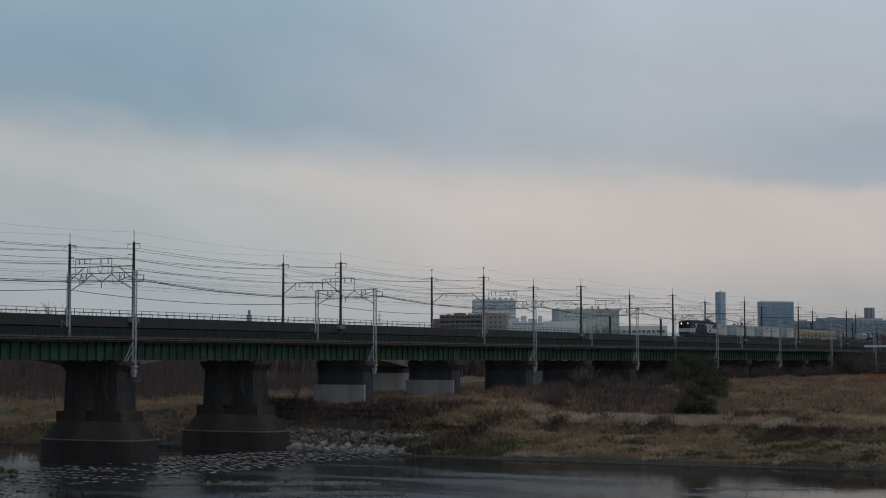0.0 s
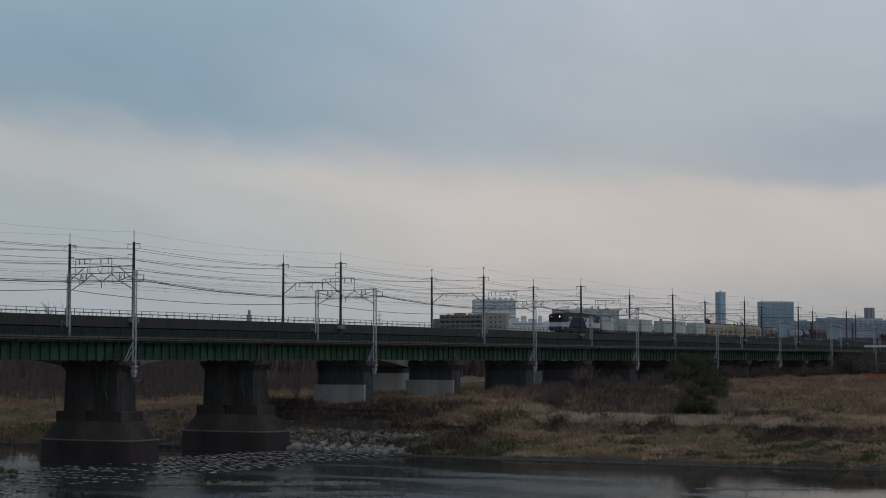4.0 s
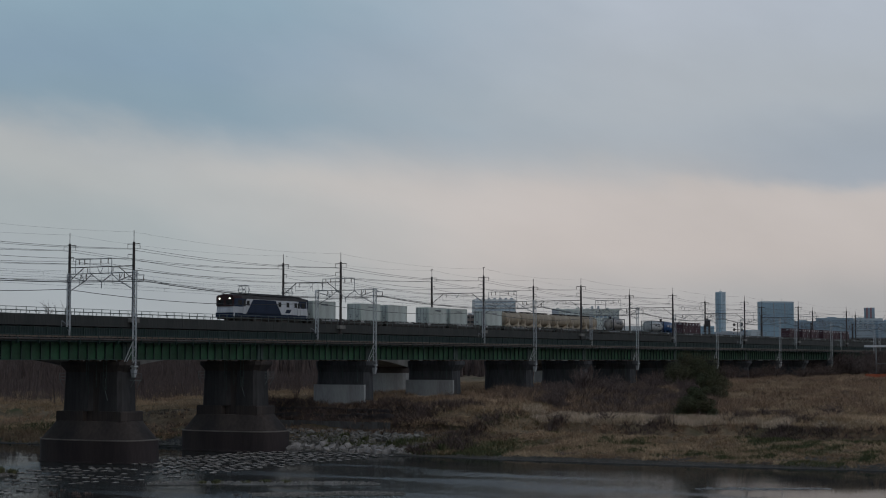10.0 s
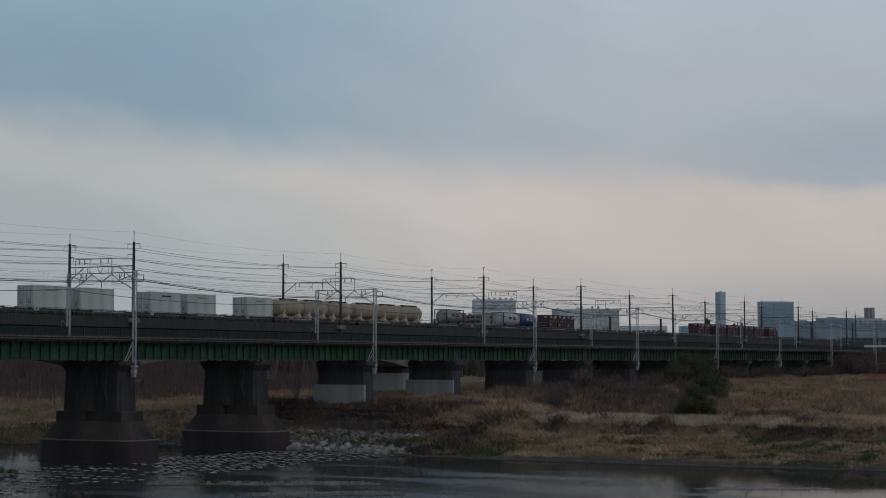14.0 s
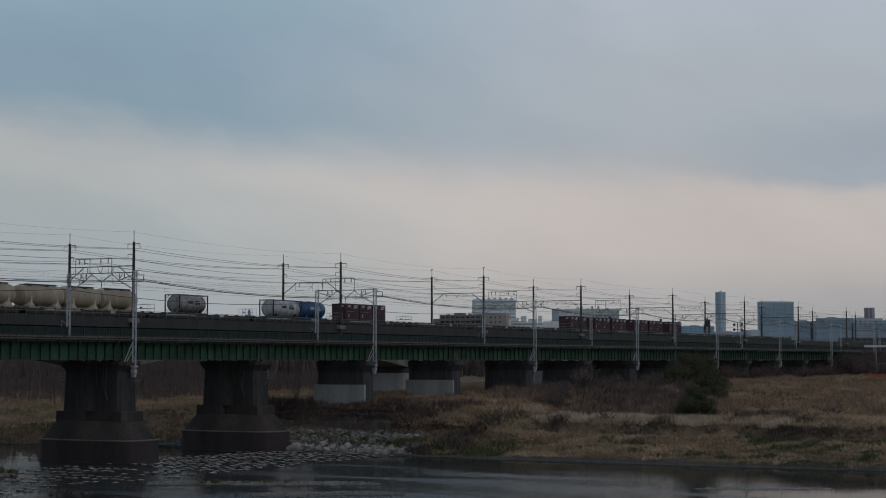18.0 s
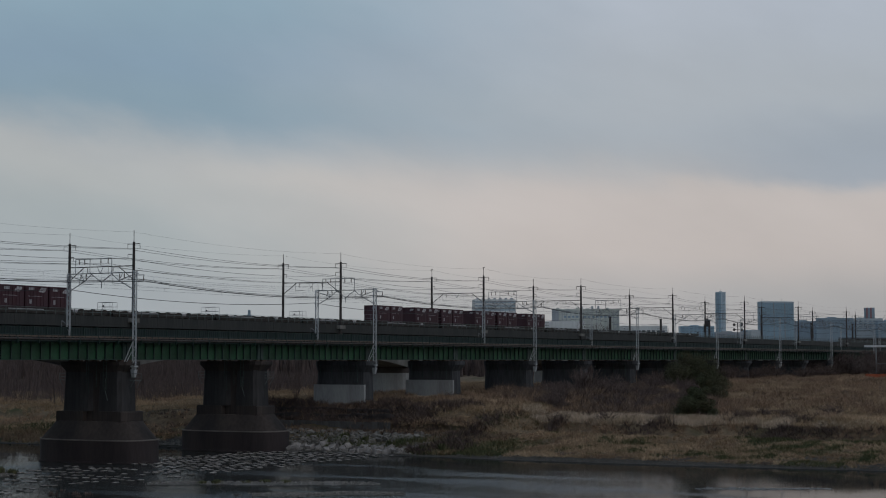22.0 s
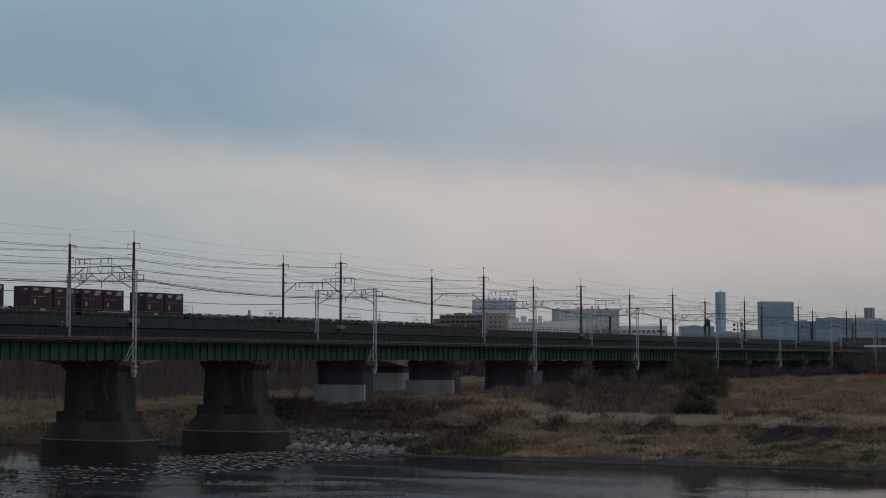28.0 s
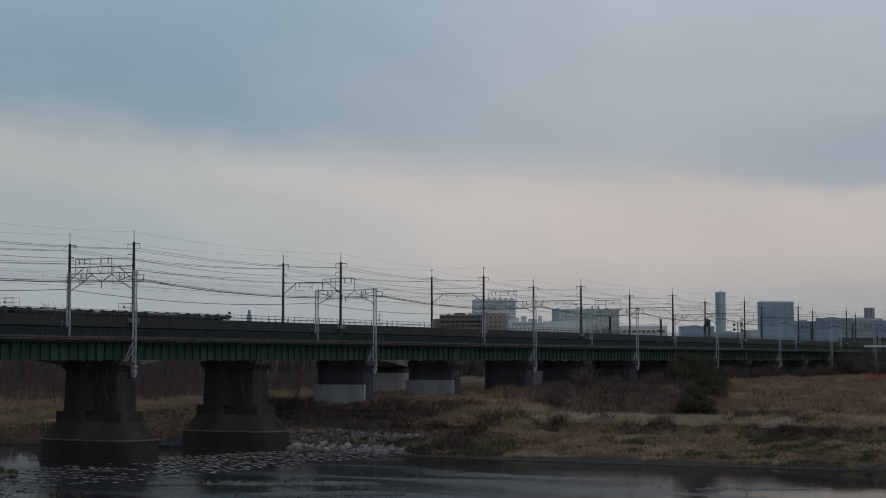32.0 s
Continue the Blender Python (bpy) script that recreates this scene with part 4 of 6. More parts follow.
    # ends: dark window band, doors and lights
    for s, x in ((-1, 0.1), (1, L - 0.1)):
        lo, hi = (x - 0.02, x + 0.14) if s < 0 else (x - 0.14, x + 0.02)
        part("window_band", Mesh().box(lo - 0.03, hi + 0.1, -1.40, 1.40, 2.25, 3.68, 0.12), NAVY if s > 0 else LOCO_RED, e, "dark end above the waist")
        for y in (-0.7, 0.7):
            part("windscreen", Mesh().box(lo - 0.05, hi + 0.12, y - 0.5, y + 0.5, 2.4, 3.1, 0.04), GLASS, e)
        part("end_skirt", Mesh().box(lo - (0.2 if s < 0 else 0), hi + (0 if s < 0 else 0.2), -1.38, 1.38, 0.8, 1.42, 0.05), NAVY, e)
        part("buffer_beam", Mesh().box(lo, hi, -1.25, 1.25, 0.55, 0.95), UNDER, e)
        part("coupler", Mesh().box(lo - 0.35 if s < 0 else lo, hi if s < 0 else hi + 0.35, -0.15, 0.15, 0.7, 1.0, 0.04), UNDER, e)
        for y in (-0.84, 0.84):
            hl = Mesh().turn_x([(lo - 0.08 if s < 0 else hi + 0.05, 0.085), (lo + 0.0 if s < 0 else hi + 0.14, 0.085)], y, 3.32, 10)
            part("headlight", hl, HEADLIGHT if s < 0 else GLASS, e, "lit headlight" if s < 0 else "")
        for y in (-0.55, 0.55):
            part("end_rail", Mesh().rod((x + s * 0.12, y, 1.1), (x + s * 0.12, y, 2.3), 0.02, 4), GALV, e)
    # roof gear
    part("roof_hatch", Mesh().box(2.4, 6.2, -1.0, 1.0, 3.7, 4.1, 0.12), ROOF, e)
    part("roof_hatch", Mesh().box(6.4, 12.8, -1.1, 1.1, 3.7, 4.16, 0.14), ROOF, e)
    part("roof_hatch", Mesh().box(13.0, 16.9, -1.0, 1.0, 3.7, 4.08, 0.12), ROOF, e)
    part("cab_roof", Mesh().prism_x([(-w - 0.015, 3.35), (w + 0.015, 3.35), (w - 0.19, 3.77), (0.5, 3.91), (-0.5, 3.91), (-w + 0.19, 3.77)], 0.22, 2.1), LOCO_RED, e, "dark red cab roof")
    part("cab_roof", Mesh().box(L - 2.0, L - 0.5, -0.6, 0.6, 3.82, 3.98, 0.06), ROOF, e)
    part("horn", Mesh().rod((1.0, 0.75, 3.95), (0.6, 0.75, 3.98), 0.07, 6, 0.1), ROOF, e)
    bus = Mesh()
    for x in (5.2, 6.5, 12.9, 13.2):
        insulator(bus, (x, 0.3, 3.95), (x, 0.3, 4.35))
    part("roof_insulator_set", bus, INSUL, e)
    for x in (4.4, 15.0):
        p = Mesh()
        for s in (-1, 1):
            y = 0.55 * s
            for d in (-1, 1):
                p.rod((x + d * 0.2, y, 4.15), (x + d * 0.6, y, 4.65), 0.045, 5)
                p.rod((x + d * 0.6, y, 4.65), (x + d * 0.1, y * 0.9, 5.2), 0.04, 5)
            p.rod((x - 0.6, y, 4.65), (x + 0.6, -y, 4.65), 0.02, 4)
        for d in (-0.6, 0.6):
            p.rod((x + d, -0.55, 4.65), (x + d, 0.55, 4.65), 0.035, 5)
        part("pantograph", p, GALV_DARK, e, "raised diamond pantograph")
        part("pan_head", Mesh().rod((x - 0.15, -0.85, 5.23), (x - 0.15, 0.85, 5.23), 0.04, 5).rod((x + 0.15, -0.85, 5.23), (x + 0.15, 0.85, 5.23), 0.04, 5), GALV_DARK, e)
    part("underframe", Mesh().box(0.6, L - 0.6, -1.3, 1.3, 0.62, 0.95), UNDER, e)
    for x in (6.1, 12.2):
        part("equipment_box", Mesh().box(x - 1.1, x + 1.1, -1.2, 1.2, 0.25, 0.63, 0.04), UNDER, e)
    for x in (3.0, 9.15, 15.3):
        bogie(e, x, 2.5)


def build_wagon(s, L, handrail=True, last=False):
    w = mover("container_wagon", s, "dark flat container wagon on two bogies", "goods wagon", "wagons of the goods train")
    part("side_sill", Mesh().box(0.4, L - 0.4, -1.22, -1.05, 0.42, 0.98), UNDER, w)
    part("side_sill", Mesh().box(0.4, L - 0.4, 1.05, 1.22, 0.42, 0.98), UNDER, w)
    part("centre_sill", Mesh().prism_y([(0.3, 0.7), (4.5, 0.45), (L - 4.5, 0.45), (L - 0.3, 0.7), (L - 0.3, 0.96), (0.3, 0.96)], -0.25, 0.25), UNDER, w)
    cb = Mesh().box(-0.07, 0.07, -1.1, 1.1, 0.75, 0.95).data("crossbar", UNDER)
    for i in range(9):
        share("crossbar", cb, w, pose(0.7 + (L - 1.4) * i / 8, 0, 0))
    tb = Mesh().prism_y([(-0.2, 0.98), (0.2, 0.98), (0.12, 1.1), (-0.12, 1.1)], -1.22, -0.9).prism_y([(-0.2, 0.98), (0.2, 0.98), (0.12, 1.1), (-0.12, 1.1)], 0.9, 1.22).data("twist_lock", UNDER)
    for i in range(10):
        share("twist_lock", tb, w, pose(0.75 + (L - 1.5) * i / 9, 0, 0))
    part("label_plate", Mesh().box(L * 0.16, L * 0.44, -1.235, -1.222, 0.80, 0.90), MARK, w)
    part("label_plate", Mesh().box(L * 0.68, L * 0.72, -1.235, -1.222, 0.66, 0.95), MARK, w)
    for x in (0.12, L - 0.12):
        part("end_beam", Mesh().box(x - 0.1, x + 0.28 if x < 1 else x + 0.1, -1.25, 1.25, 0.7, 0.98), UNDER, w)
        part("coupler", Mesh().box(x - 0.35, x + 0.35, -0.14, 0.14, 0.72, 0.98, 0.03), UNDER, w)
    if handrail:
        h = Mesh()
        for x in (0.35, 1.25):
            for y in (-1.15, 0, 1.15):
                h.rod((x, y, 0.95), (x, y, 2.05), 0.025, 4)
            for z in (1.5, 2.05):
                h.rod((x, -1.15, z), (x, 1.15, z), 0.025, 4)
        part("handrail", h, GALV_DARK, w)
        part("brake_wheel", Mesh().turn_x([(0.5, 0.12), (0.55, 0.12)], 0.4, 1.6, 10), UNDER, w)
    if last:
        h = Mesh().rod((L + 0.02, -0.9, 0.95), (L + 0.02, -0.9, 1.45), 0.03, 4).rod((L + 0.02, 0.9, 0.95), (L + 0.02, 0.9, 1.45), 0.03, 4).box(L - 0.1, L + 0.05, -1.05, -0.75, 1.2, 1.5)
        part("tail_marker", h, UNDER, w)
    for x in (3.1, L - 3.1):
        bogie(w, x, 1.9)


def container_shell(L, H):
    """Corner posts, rails and flat sides of a freight container, as part lists."""
    out = []
    w, z0 = 1.22, 1.0
    out.append(("shell", Mesh().box(0.06, L - 0.06, -w + 0.05, w - 0.05, z0 + 0.08, z0 + H - 0.06)))
    fr = Mesh()
    for x in (0, L - 0.14):
        for y in (-w, w - 0.14):
            fr.box(x, x + 0.14, y, y + 0.14, z0, z0 + H)
    for y in (-w, w - 0.1):
        fr.box(0.14, L - 0.14, y, y + 0.1, z0, z0 + 0.14)
        fr.box(0.14, L - 0.14, y, y + 0.1, z0 + H - 0.12, z0 + H)
    for x in (0, L - 0.1):
        fr.box(x, x + 0.1, -w + 0.14, w - 0.14, z0, z0 + 0.14)
        fr.box(x, x + 0.1, -w + 0.14, w - 0.14, z0 + H - 0.12, z0 + H)
    out.append(("corner_frame", fr))
    return out


def build_white_container(s, mark):
    c = mover("freight_container", s, "white twenty-foot freight container on a flat wagon", "freight container", "white containers on the train")
    L, H = 6.06, 2.62
    for n, m in container_shell(L, H):
        part(n, m, WHITE_BOX, c)
    for y in (-0.58, 0.58):
        part("door", Mesh().box(-0.02, 0.05, y - 0.54, y + 0.54, 1.16, 3.48), WHITE_BOX, c)
        for d in (-0.3, 0.3):
            bar = part("locking_bar", Mesh().rod((-0.05, y + d, 1.12), (-0.05, y + d, 3.52), 0.028, 5), GALV_DARK, c)
        part("door_handle", Mesh().box(-0.08, -0.03, y - 0.3, y + 0.3, 1.95, 2.01), GALV_DARK, c)
        part("hinge_plate", Mesh().box(-0.06, -0.02, y - 0.12, y + 0.12, 1.5, 1.8), GALV_DARK, c)
    if mark:
        part("marking", Mesh().box(2.2, 4.0, -1.232, -1.222, 3.02, 3.2), NAVY if mark == 1 else GALV_DARK, c, "small dark bar of unreadable writing")


def build_maroon_container(s):
    c = mover("freight_container", s, "maroon twelve-foot freight container with worn white markings", "freight container", "maroon containers on the train")
    L, H = 3.715, 2.5
    for n, m in container_shell(L, H):
        part(n, m, MAROON, c)
    for i, x in enumerate((0.98, 2.72)):
        part("side_door", Mesh().box(x - 0.82, x + 0.82, -1.235, -1.16, 1.2, 3.3), MAROON, c)
        for d in (-0.25, 0.25):
            part("locking_bar", Mesh().rod((x + d, -1.26, 1.2), (x + d, -1.26, 3.3), 0.025, 5), MAROON, c)
    # worn white fields: a slanted mark on the end, a plain plate and a slanted emblem
    part("marking", Mesh().poly([(-0.02, -0.15, 2.98), (-0.02, -0.75, 2.98), (-0.02, -0.95, 3.24), (-0.02, -0.35, 3.24), (-0.005, -0.15, 2.98), (-0.005, -0.75, 2.98), (-0.005, -0.95, 3.24), (-0.005, -0.35, 3.24)],
                                [(0, 1, 2, 3), (7, 6, 5, 4), (0, 4, 5, 1), (1, 5, 6, 2), (2, 6, 7, 3), (3, 7, 4, 0)]), MARK, c)
    part("marking", Mesh().box(0.5, 1.35, -1.27, -1.262, 2.96, 3.3), MARK, c, "worn white plate")
    em = Mesh().prism_y([(2.1, 2.84), (2.25, 2.78), (3.0, 2.78), (3.2, 2.92), (3.4, 3.2), (3.35, 3.32), (2.5, 3.32), (2.35, 3.12)], -1.27, -1.262)
    part("marking", em, MARK, c, "slanted white emblem")
    em2 = Mesh().prism_y([(2.5, 2.96), (2.85, 2.96), (2.9, 3.01), (2.55, 3.01)], -1.275, -1.27)
    part("marking", em2, MAROON, c)
    part("marking", Mesh().box(0.35, 2.6, -1.272, -1.262, 2.29, 2.325), MARK, c)
    part("marking", Mesh().box(0.62, 0.95, -1.272, -1.262, 1.45, 1.95), MARK, c, "worn white plate")


def build_beige_tank(s, L):
    c = mover("tank_container", s, "dusty beige bulk powder tank with conical saddles on a wagon", "tank container", "beige tanks on the train")
    r, zc = 1.13, 2.45
    body = Mesh().turn_x([(0.02, 0.7), (0.10, 0.97), (0.28, r), (L - 0.28, r), (L - 0.10, 0.97), (L - 0.02, 0.7)], 0, zc, 20)
    part("tank", body, BEIGE, c, smooth=True)
    for x in (0.45, L - 0.5):
        part("ring", Mesh().turn_x([(x, r + 0.03), (x + 0.05, r + 0.03)], 0, zc, 20), BEIGE_PALE, c, smooth=True)
    wk = Mesh().box(0.9, L - 0.9, -0.42, 0.42, zc + r + 0.06, zc + r + 0.12)
    wk.box(0.9, L - 0.9, -0.45, -0.40, zc + r, zc + r + 0.2)
    part("walkway", wk, UNDER, c, "dark walkway on top")
    for x in (L * 0.3, L * 0.7):
        part("hatch", Mesh().rod((x, 0, zc + r - 0.05), (x, 0, zc + r + 0.22), 0.28, 10), UNDER, c)
    for x in (1.35, L - 1.35):
        sd = Mesh().loft([[(x - 0.55, -1.15, 1.0), (x + 0.55, -1.15, 1.0), (x + 0.55, 1.15, 1.0), (x - 0.55, 1.15, 1.0)],
                          [(x - 0.5, -1.18, 1.25), (x + 0.5, -1.18, 1.25), (x + 0.5, 1.18, 1.25), (x - 0.5, 1.18, 1.25)],
                          [(x - 0.16, -1.12, 1.62), (x + 0.16, -1.12, 1.62), (x + 0.16, 1.12, 1.62), (x - 0.16, 1.12, 1.62)],
                          [(x - 0.09, -1.14, 2.35), (x + 0.09, -1.14, 2.35), (x + 0.09, 1.14, 2.35), (x - 0.09, 1.14, 2.35)]])
        part("saddle", sd, BEIGE_PALE, c, "pale dust-covered saddle")
    part("bottom_rail", Mesh().box(0.8, L - 0.8, -1.1, -0.95, 1.0, 1.16).box(0.8, L - 0.8, 0.95, 1.1, 1.0, 1.16), BEIGE_PALE, c)
    part("hopper", Mesh().rod((L / 2, 0, 1.5), (L / 2, 0, 1.05), 0.5, 8, 0.2), BEIGE, c)


def build_frame_tank(s, paint, framed, label, L=6.06):
    c = mover("tank_container", s, label, "tank container", "tank containers on the train")
    r, zc = 1.15, 2.28
    body = Mesh().turn_x([(0.06, 0.35), (0.10, 0.75), (0.22, 1.02), (0.42, r), (L - 0.42, r), (L - 0.22, 1.02), (L - 0.10, 0.75), (L - 0.06, 0.35)], 0, zc, 20)
    part("tank", body, paint, c, smooth=True)
    for x in (L * 0.25, L * 0.5, L * 0.75):
        part("band", Mesh().turn_x([(x, r + 0.02), (x + 0.08, r + 0.02)], 0, zc, 20), paint if framed else FRAME, c, smooth=True)
    fr = FRAME if framed else paint
    for x in ((0.0, L - 0.13) if framed else ()):
        m = Mesh()
        for y in (-1.22, 1.09):
            m.box(x, x + 0.13, y, y + 0.13, 1.0, 3.5)
        m.box(x, x + 0.13, -1.09, 1.09, 1.0, 1.13).box(x, x + 0.13, -1.09, 1.09, 3.37, 3.5)
        part("end_frame", m, fr, c, "dark steel end frame")
        sk = Mesh()
        for sy in (-1, 1):
            for z0, z1 in ((1.1, 1.7), (3.4, 2.9)):
                sk.rod((x + 0.06, sy * 1.1, z0 + (z1 - z0)), (x + 0.06, sy * 0.5, z0), 0.05, 5)
        part("frame_brace", sk, GALV, c)
    if framed:
        for y in (-1.2, 1.13):
            part("top_rail", Mesh().box(0.13, L - 0.13, y, y + 0.07, 3.4, 3.48), fr, c)
    part("base", Mesh().box(0.1, L - 0.1, -1.2, -1.05, 1.0, 1.15).box(0.1, L - 0.1, 1.05, 1.2, 1.0, 1.15), fr, c)
    for x in (1.2, L - 1.2):
        part("saddle", Mesh().box(x - 0.15, x + 0.15, -1.0, 1.0, 1.0, 1.55), fr, c)
    # added flank plates, dark on framed tanks to suggest mottled reflections; a ladder on the front end
    for x0, x1, z0, z1 in ((L * 0.32, L * 0.46, 2.3, 2.7), (L * 0.55, L * 0.72, 2.2, 2.5), (L * 0.56, L * 0.7, 2.6, 2.75)):
        part("data_plate", Mesh().box(x0, x1, -r - 0.03, -r + 0.12, z0, z1), FRAME if framed else MARK, c)
    lad = Mesh()
    for y in (-0.25, 0.1):
        lad.rod((-0.02, y, 1.0), (-0.02, y, 3.45), 0.025, 4)
    for i in range(7):
        lad.rod((-0.02, -0.25, 1.2 + 0.33 * i), (-0.02, 0.1, 1.2 + 0.33 * i), 0.02, 4)
    part("ladder", lad, GALV_DARK, c)
    part("top_walkway", Mesh().box(0.6, L - 0.6, -0.3, 0.3, zc + r + 0.02, zc + r + 0.07), GALV_DARK, c)
    part("manhole", Mesh().rod((L / 2, 0, zc + r - 0.05), (L / 2, 0, zc + r + 0.14), 0.3, 10), GALV_DARK, c)


build_locomotive()
STARTS = [18.95, 40.15, 60.75, 81.3, 103.3, 125.6, 147.7, 169.9, 190.7, 211.5, 232.4, 253.2, 273.8, 294.4, 315.0, 335.8, 356.6, 377.4, 398.4]
for i, (a, b) in enumerate(zip(STARTS, STARTS[1:])):
    build_wagon(a, b - a - 0.2, handrail=i > 4, last=i == 17)
for k in range(3):
    build_white_container(STARTS[k] + 0.94, (1, 0, 2)[k])
    build_white_container(STARTS[k] + 14.13, (2, 1, 2)[k])
for x, tl in ((82.75, 6.45), (89.2, 6.45), (95.65, 6.85), (103.4, 7.1), (110.5, 6.5), (117.0, 6.85)):
    build_beige_tank(x, tl)
build_frame_tank(131.85, SILVER, True, "silver tank container in a dark steel frame")
build_frame_tank(153.0, SILVER_PALE, True, "pale silver tank container in a dark steel frame", 7.15)
build_frame_tank(160.5, BLUE_TANK, False, "blue tank container on a flat wagon", 6.4)
for x in (171.95, 175.92, 179.89):
    build_maroon_container(x)
for w0 in (253.55, 265.35, 274.1, 285.98, 294.72, 306.53):
    for d in (0.0, 3.97):
        build_maroon_container(w0 + d)

# ---------------------------------------------------------------- the town beyond
FWD = Vector((math.cos(radians(AZ)), math.sin(radians(AZ)), 0))
RIGHT = Vector((math.sin(radians(AZ)), -math.cos(radians(AZ)), 0))


def site(depth, side):
    """The place depth metres ahead of the eye and side metres to the right of its axis."""
    p = FWD * depth + RIGHT * side
    return p.x, p.y


def facing(depth, side, turn=0.0, z=None):
    x, y = site(depth, side)
    return pose(x, y, ground_height(x, y) - 0.3 if z is None else z, 0, 0, AZ - 90 + turn)


WALL_BROWN = mat("brown_tile_wall", (0.27, 0.23, 0.215), 0.8, var=0.2, scale=0.1, fine=1.0)
WALL_TAN = mat("tan_tile_wall", (0.40, 0.34, 0.31), 0.8, var=0.15, scale=0.1, fine=1.0)
WALL_WHITE = mat("white_factory_wall", (0.78, 0.80, 0.80), 0.7, var=0.12, scale=0.08, fine=0.8, second=(0.68, 0.70, 0.71), streak=True)
WALL_GREEN = mat("grey_green_hall_cladding", (0.66, 0.685, 0.64), 0.7, var=0.18, scale=0.08, fine=0.8, second=(0.54, 0.565, 0.53), streak=True)
WALL_GREY = mat("grey_building_wall", (0.40, 0.43, 0.47), 0.7, var=0.15, scale=0.08, fine=0.8, streak=True)
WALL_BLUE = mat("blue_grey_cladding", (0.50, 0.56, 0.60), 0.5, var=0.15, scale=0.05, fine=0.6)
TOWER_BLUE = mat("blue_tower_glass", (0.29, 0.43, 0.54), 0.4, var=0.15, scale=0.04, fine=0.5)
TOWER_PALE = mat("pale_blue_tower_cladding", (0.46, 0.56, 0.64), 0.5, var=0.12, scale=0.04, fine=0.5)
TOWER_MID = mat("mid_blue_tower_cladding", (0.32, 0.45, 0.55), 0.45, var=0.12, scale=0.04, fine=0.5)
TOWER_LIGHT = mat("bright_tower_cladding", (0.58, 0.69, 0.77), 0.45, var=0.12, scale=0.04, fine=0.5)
# darker copy of PANE; the shade behind the balconies is in its colour
PANE_DARK = mat("shaded_window_pane", (0.03, 0.033, 0.04), 0.3, var=0.2, spread=0.3)
# far panes: distance haze is mixed into the base colour, pale and bluish
PANE_FAR = mat("haze_tinted_pane", (0.235, 0.31, 0.38), 0.4, var=0.2, spread=0.2)
PANE = mat("dark_window_pane", (0.11, 0.13, 0.155), 0.25, var=0.2, spread=0.3)
RED_WALL = mat("red_tower_band", (0.33, 0.17, 0.18), 0.6, var=0.2)
# far walls: the blue-grey of the air is part of this colour
HAZE_GREY = mat("haze_tinted_wall", (0.29, 0.38, 0.46), 0.7, var=0.15, scale=0.05, fine=0.5, spread=0.15)


def block(name, e, x0, x1, y0, y1, z1, material, label=""):
    """A wall body with a parapet and a roof set down behind it."""
    b = part(name, Mesh().box(x0, x1, y0, y1, 0, z1 - 0.6), material, e, label)
    p = Mesh()
    p.box(x0, x1, y0, y0 + 0.3, z1 - 0.6, z1).box(x0, x1, y1 - 0.3, y1, z1 - 0.6, z1)
    p.box(x0, x0 + 0.3, y0 + 0.3, y1 - 0.3, z1 - 0.6, z1).box(x1 - 0.3, x1, y0 + 0.3, y1 - 0.3, z1 - 0.6, z1)
    part("parapet", p, material, e)
    return b


def window_grid(e, x0, x1, z0, z1, y, cols, rows, fill=(0.6, 0.5), material=None):
    """Panes with frames, each its own part, on the wall at y that looks to -y."""
    cw, ch = (x1 - x0) / cols, (z1 - z0) / rows
    w, h = cw * fill[0] / 2, ch * fill[1] / 2
    d = Mesh().box(-w, w, -0.06, 0.1, -h, h).data("window", material or PANE)
    for i in range(cols):
        for j in range(rows):
            share("window", d, e, pose(x0 + (i + 0.5) * cw, y, z0 + (j + 0.5) * ch))


def apartment_house():
    e = thing("apartment_house", facing(1000, 18.0, -12), "brown tiled apartment house with long balconies on each storey", "apartment house")
    top = 32.2
    block("wall", e, -20.5, 8.0, 0, 12, top - 0.2, WALL_BROWN)
    block("stair_wing", e, 8.0, 20.5, -1.5, 12, top + 0.6, WALL_TAN, "tan tiled end wing")
    fin = Mesh().box(-0.09, 0.09, -1.6, 0.0, 0.0, 2.8).data("divider", WALL_BROWN)
    rail = Mesh().box(-1.35, 1.35, -1.58, -1.5, 0.12, 1.0).data("balustrade", WALL_BROWN)
    for j in range(6):
        z = top - 0.4 - 2.8 * (j + 1) - 0.3
        part("balcony", Mesh().box(-20.3, 8.0, -1.6, 0.0, z - 0.22, z), WALL_TAN, e, "pale balcony slab")
        window_grid(e, -20.0, 8.0, z + 0.1, z + 2.3, -0.05, 9, 1, (0.78, 0.9), PANE_DARK)
        window_grid(e, 10.0, 18.5, z + 0.7, z + 2.1, -1.55, 3, 1, (0.3, 0.8), PANE_DARK)
        for i in range(10):
            share("divider", fin, e, pose(-20.1 + 3.1 * i, 0, z))
            if i < 9:
                share("balustrade", rail, e, pose(-18.55 + 3.1 * i, 0, z))
    part("stair_house", Mesh().box(-12, -6, 3, 9, top - 0.8, top + 0.9), WALL_BROWN, e)
    part("lower_wing", Mesh().box(-25, -20.5, 2, 12, 0, top - 2.6), WALL_BROWN, e)
    for x, w in ((-16, 0.8), (-2.5, 1.1), (3.5, 0.7)):
        part("roof_tank", Mesh().box(x - w, x + w, 4, 6, top - 0.8, top + 0.6, 0.1), WALL_GREY, e)


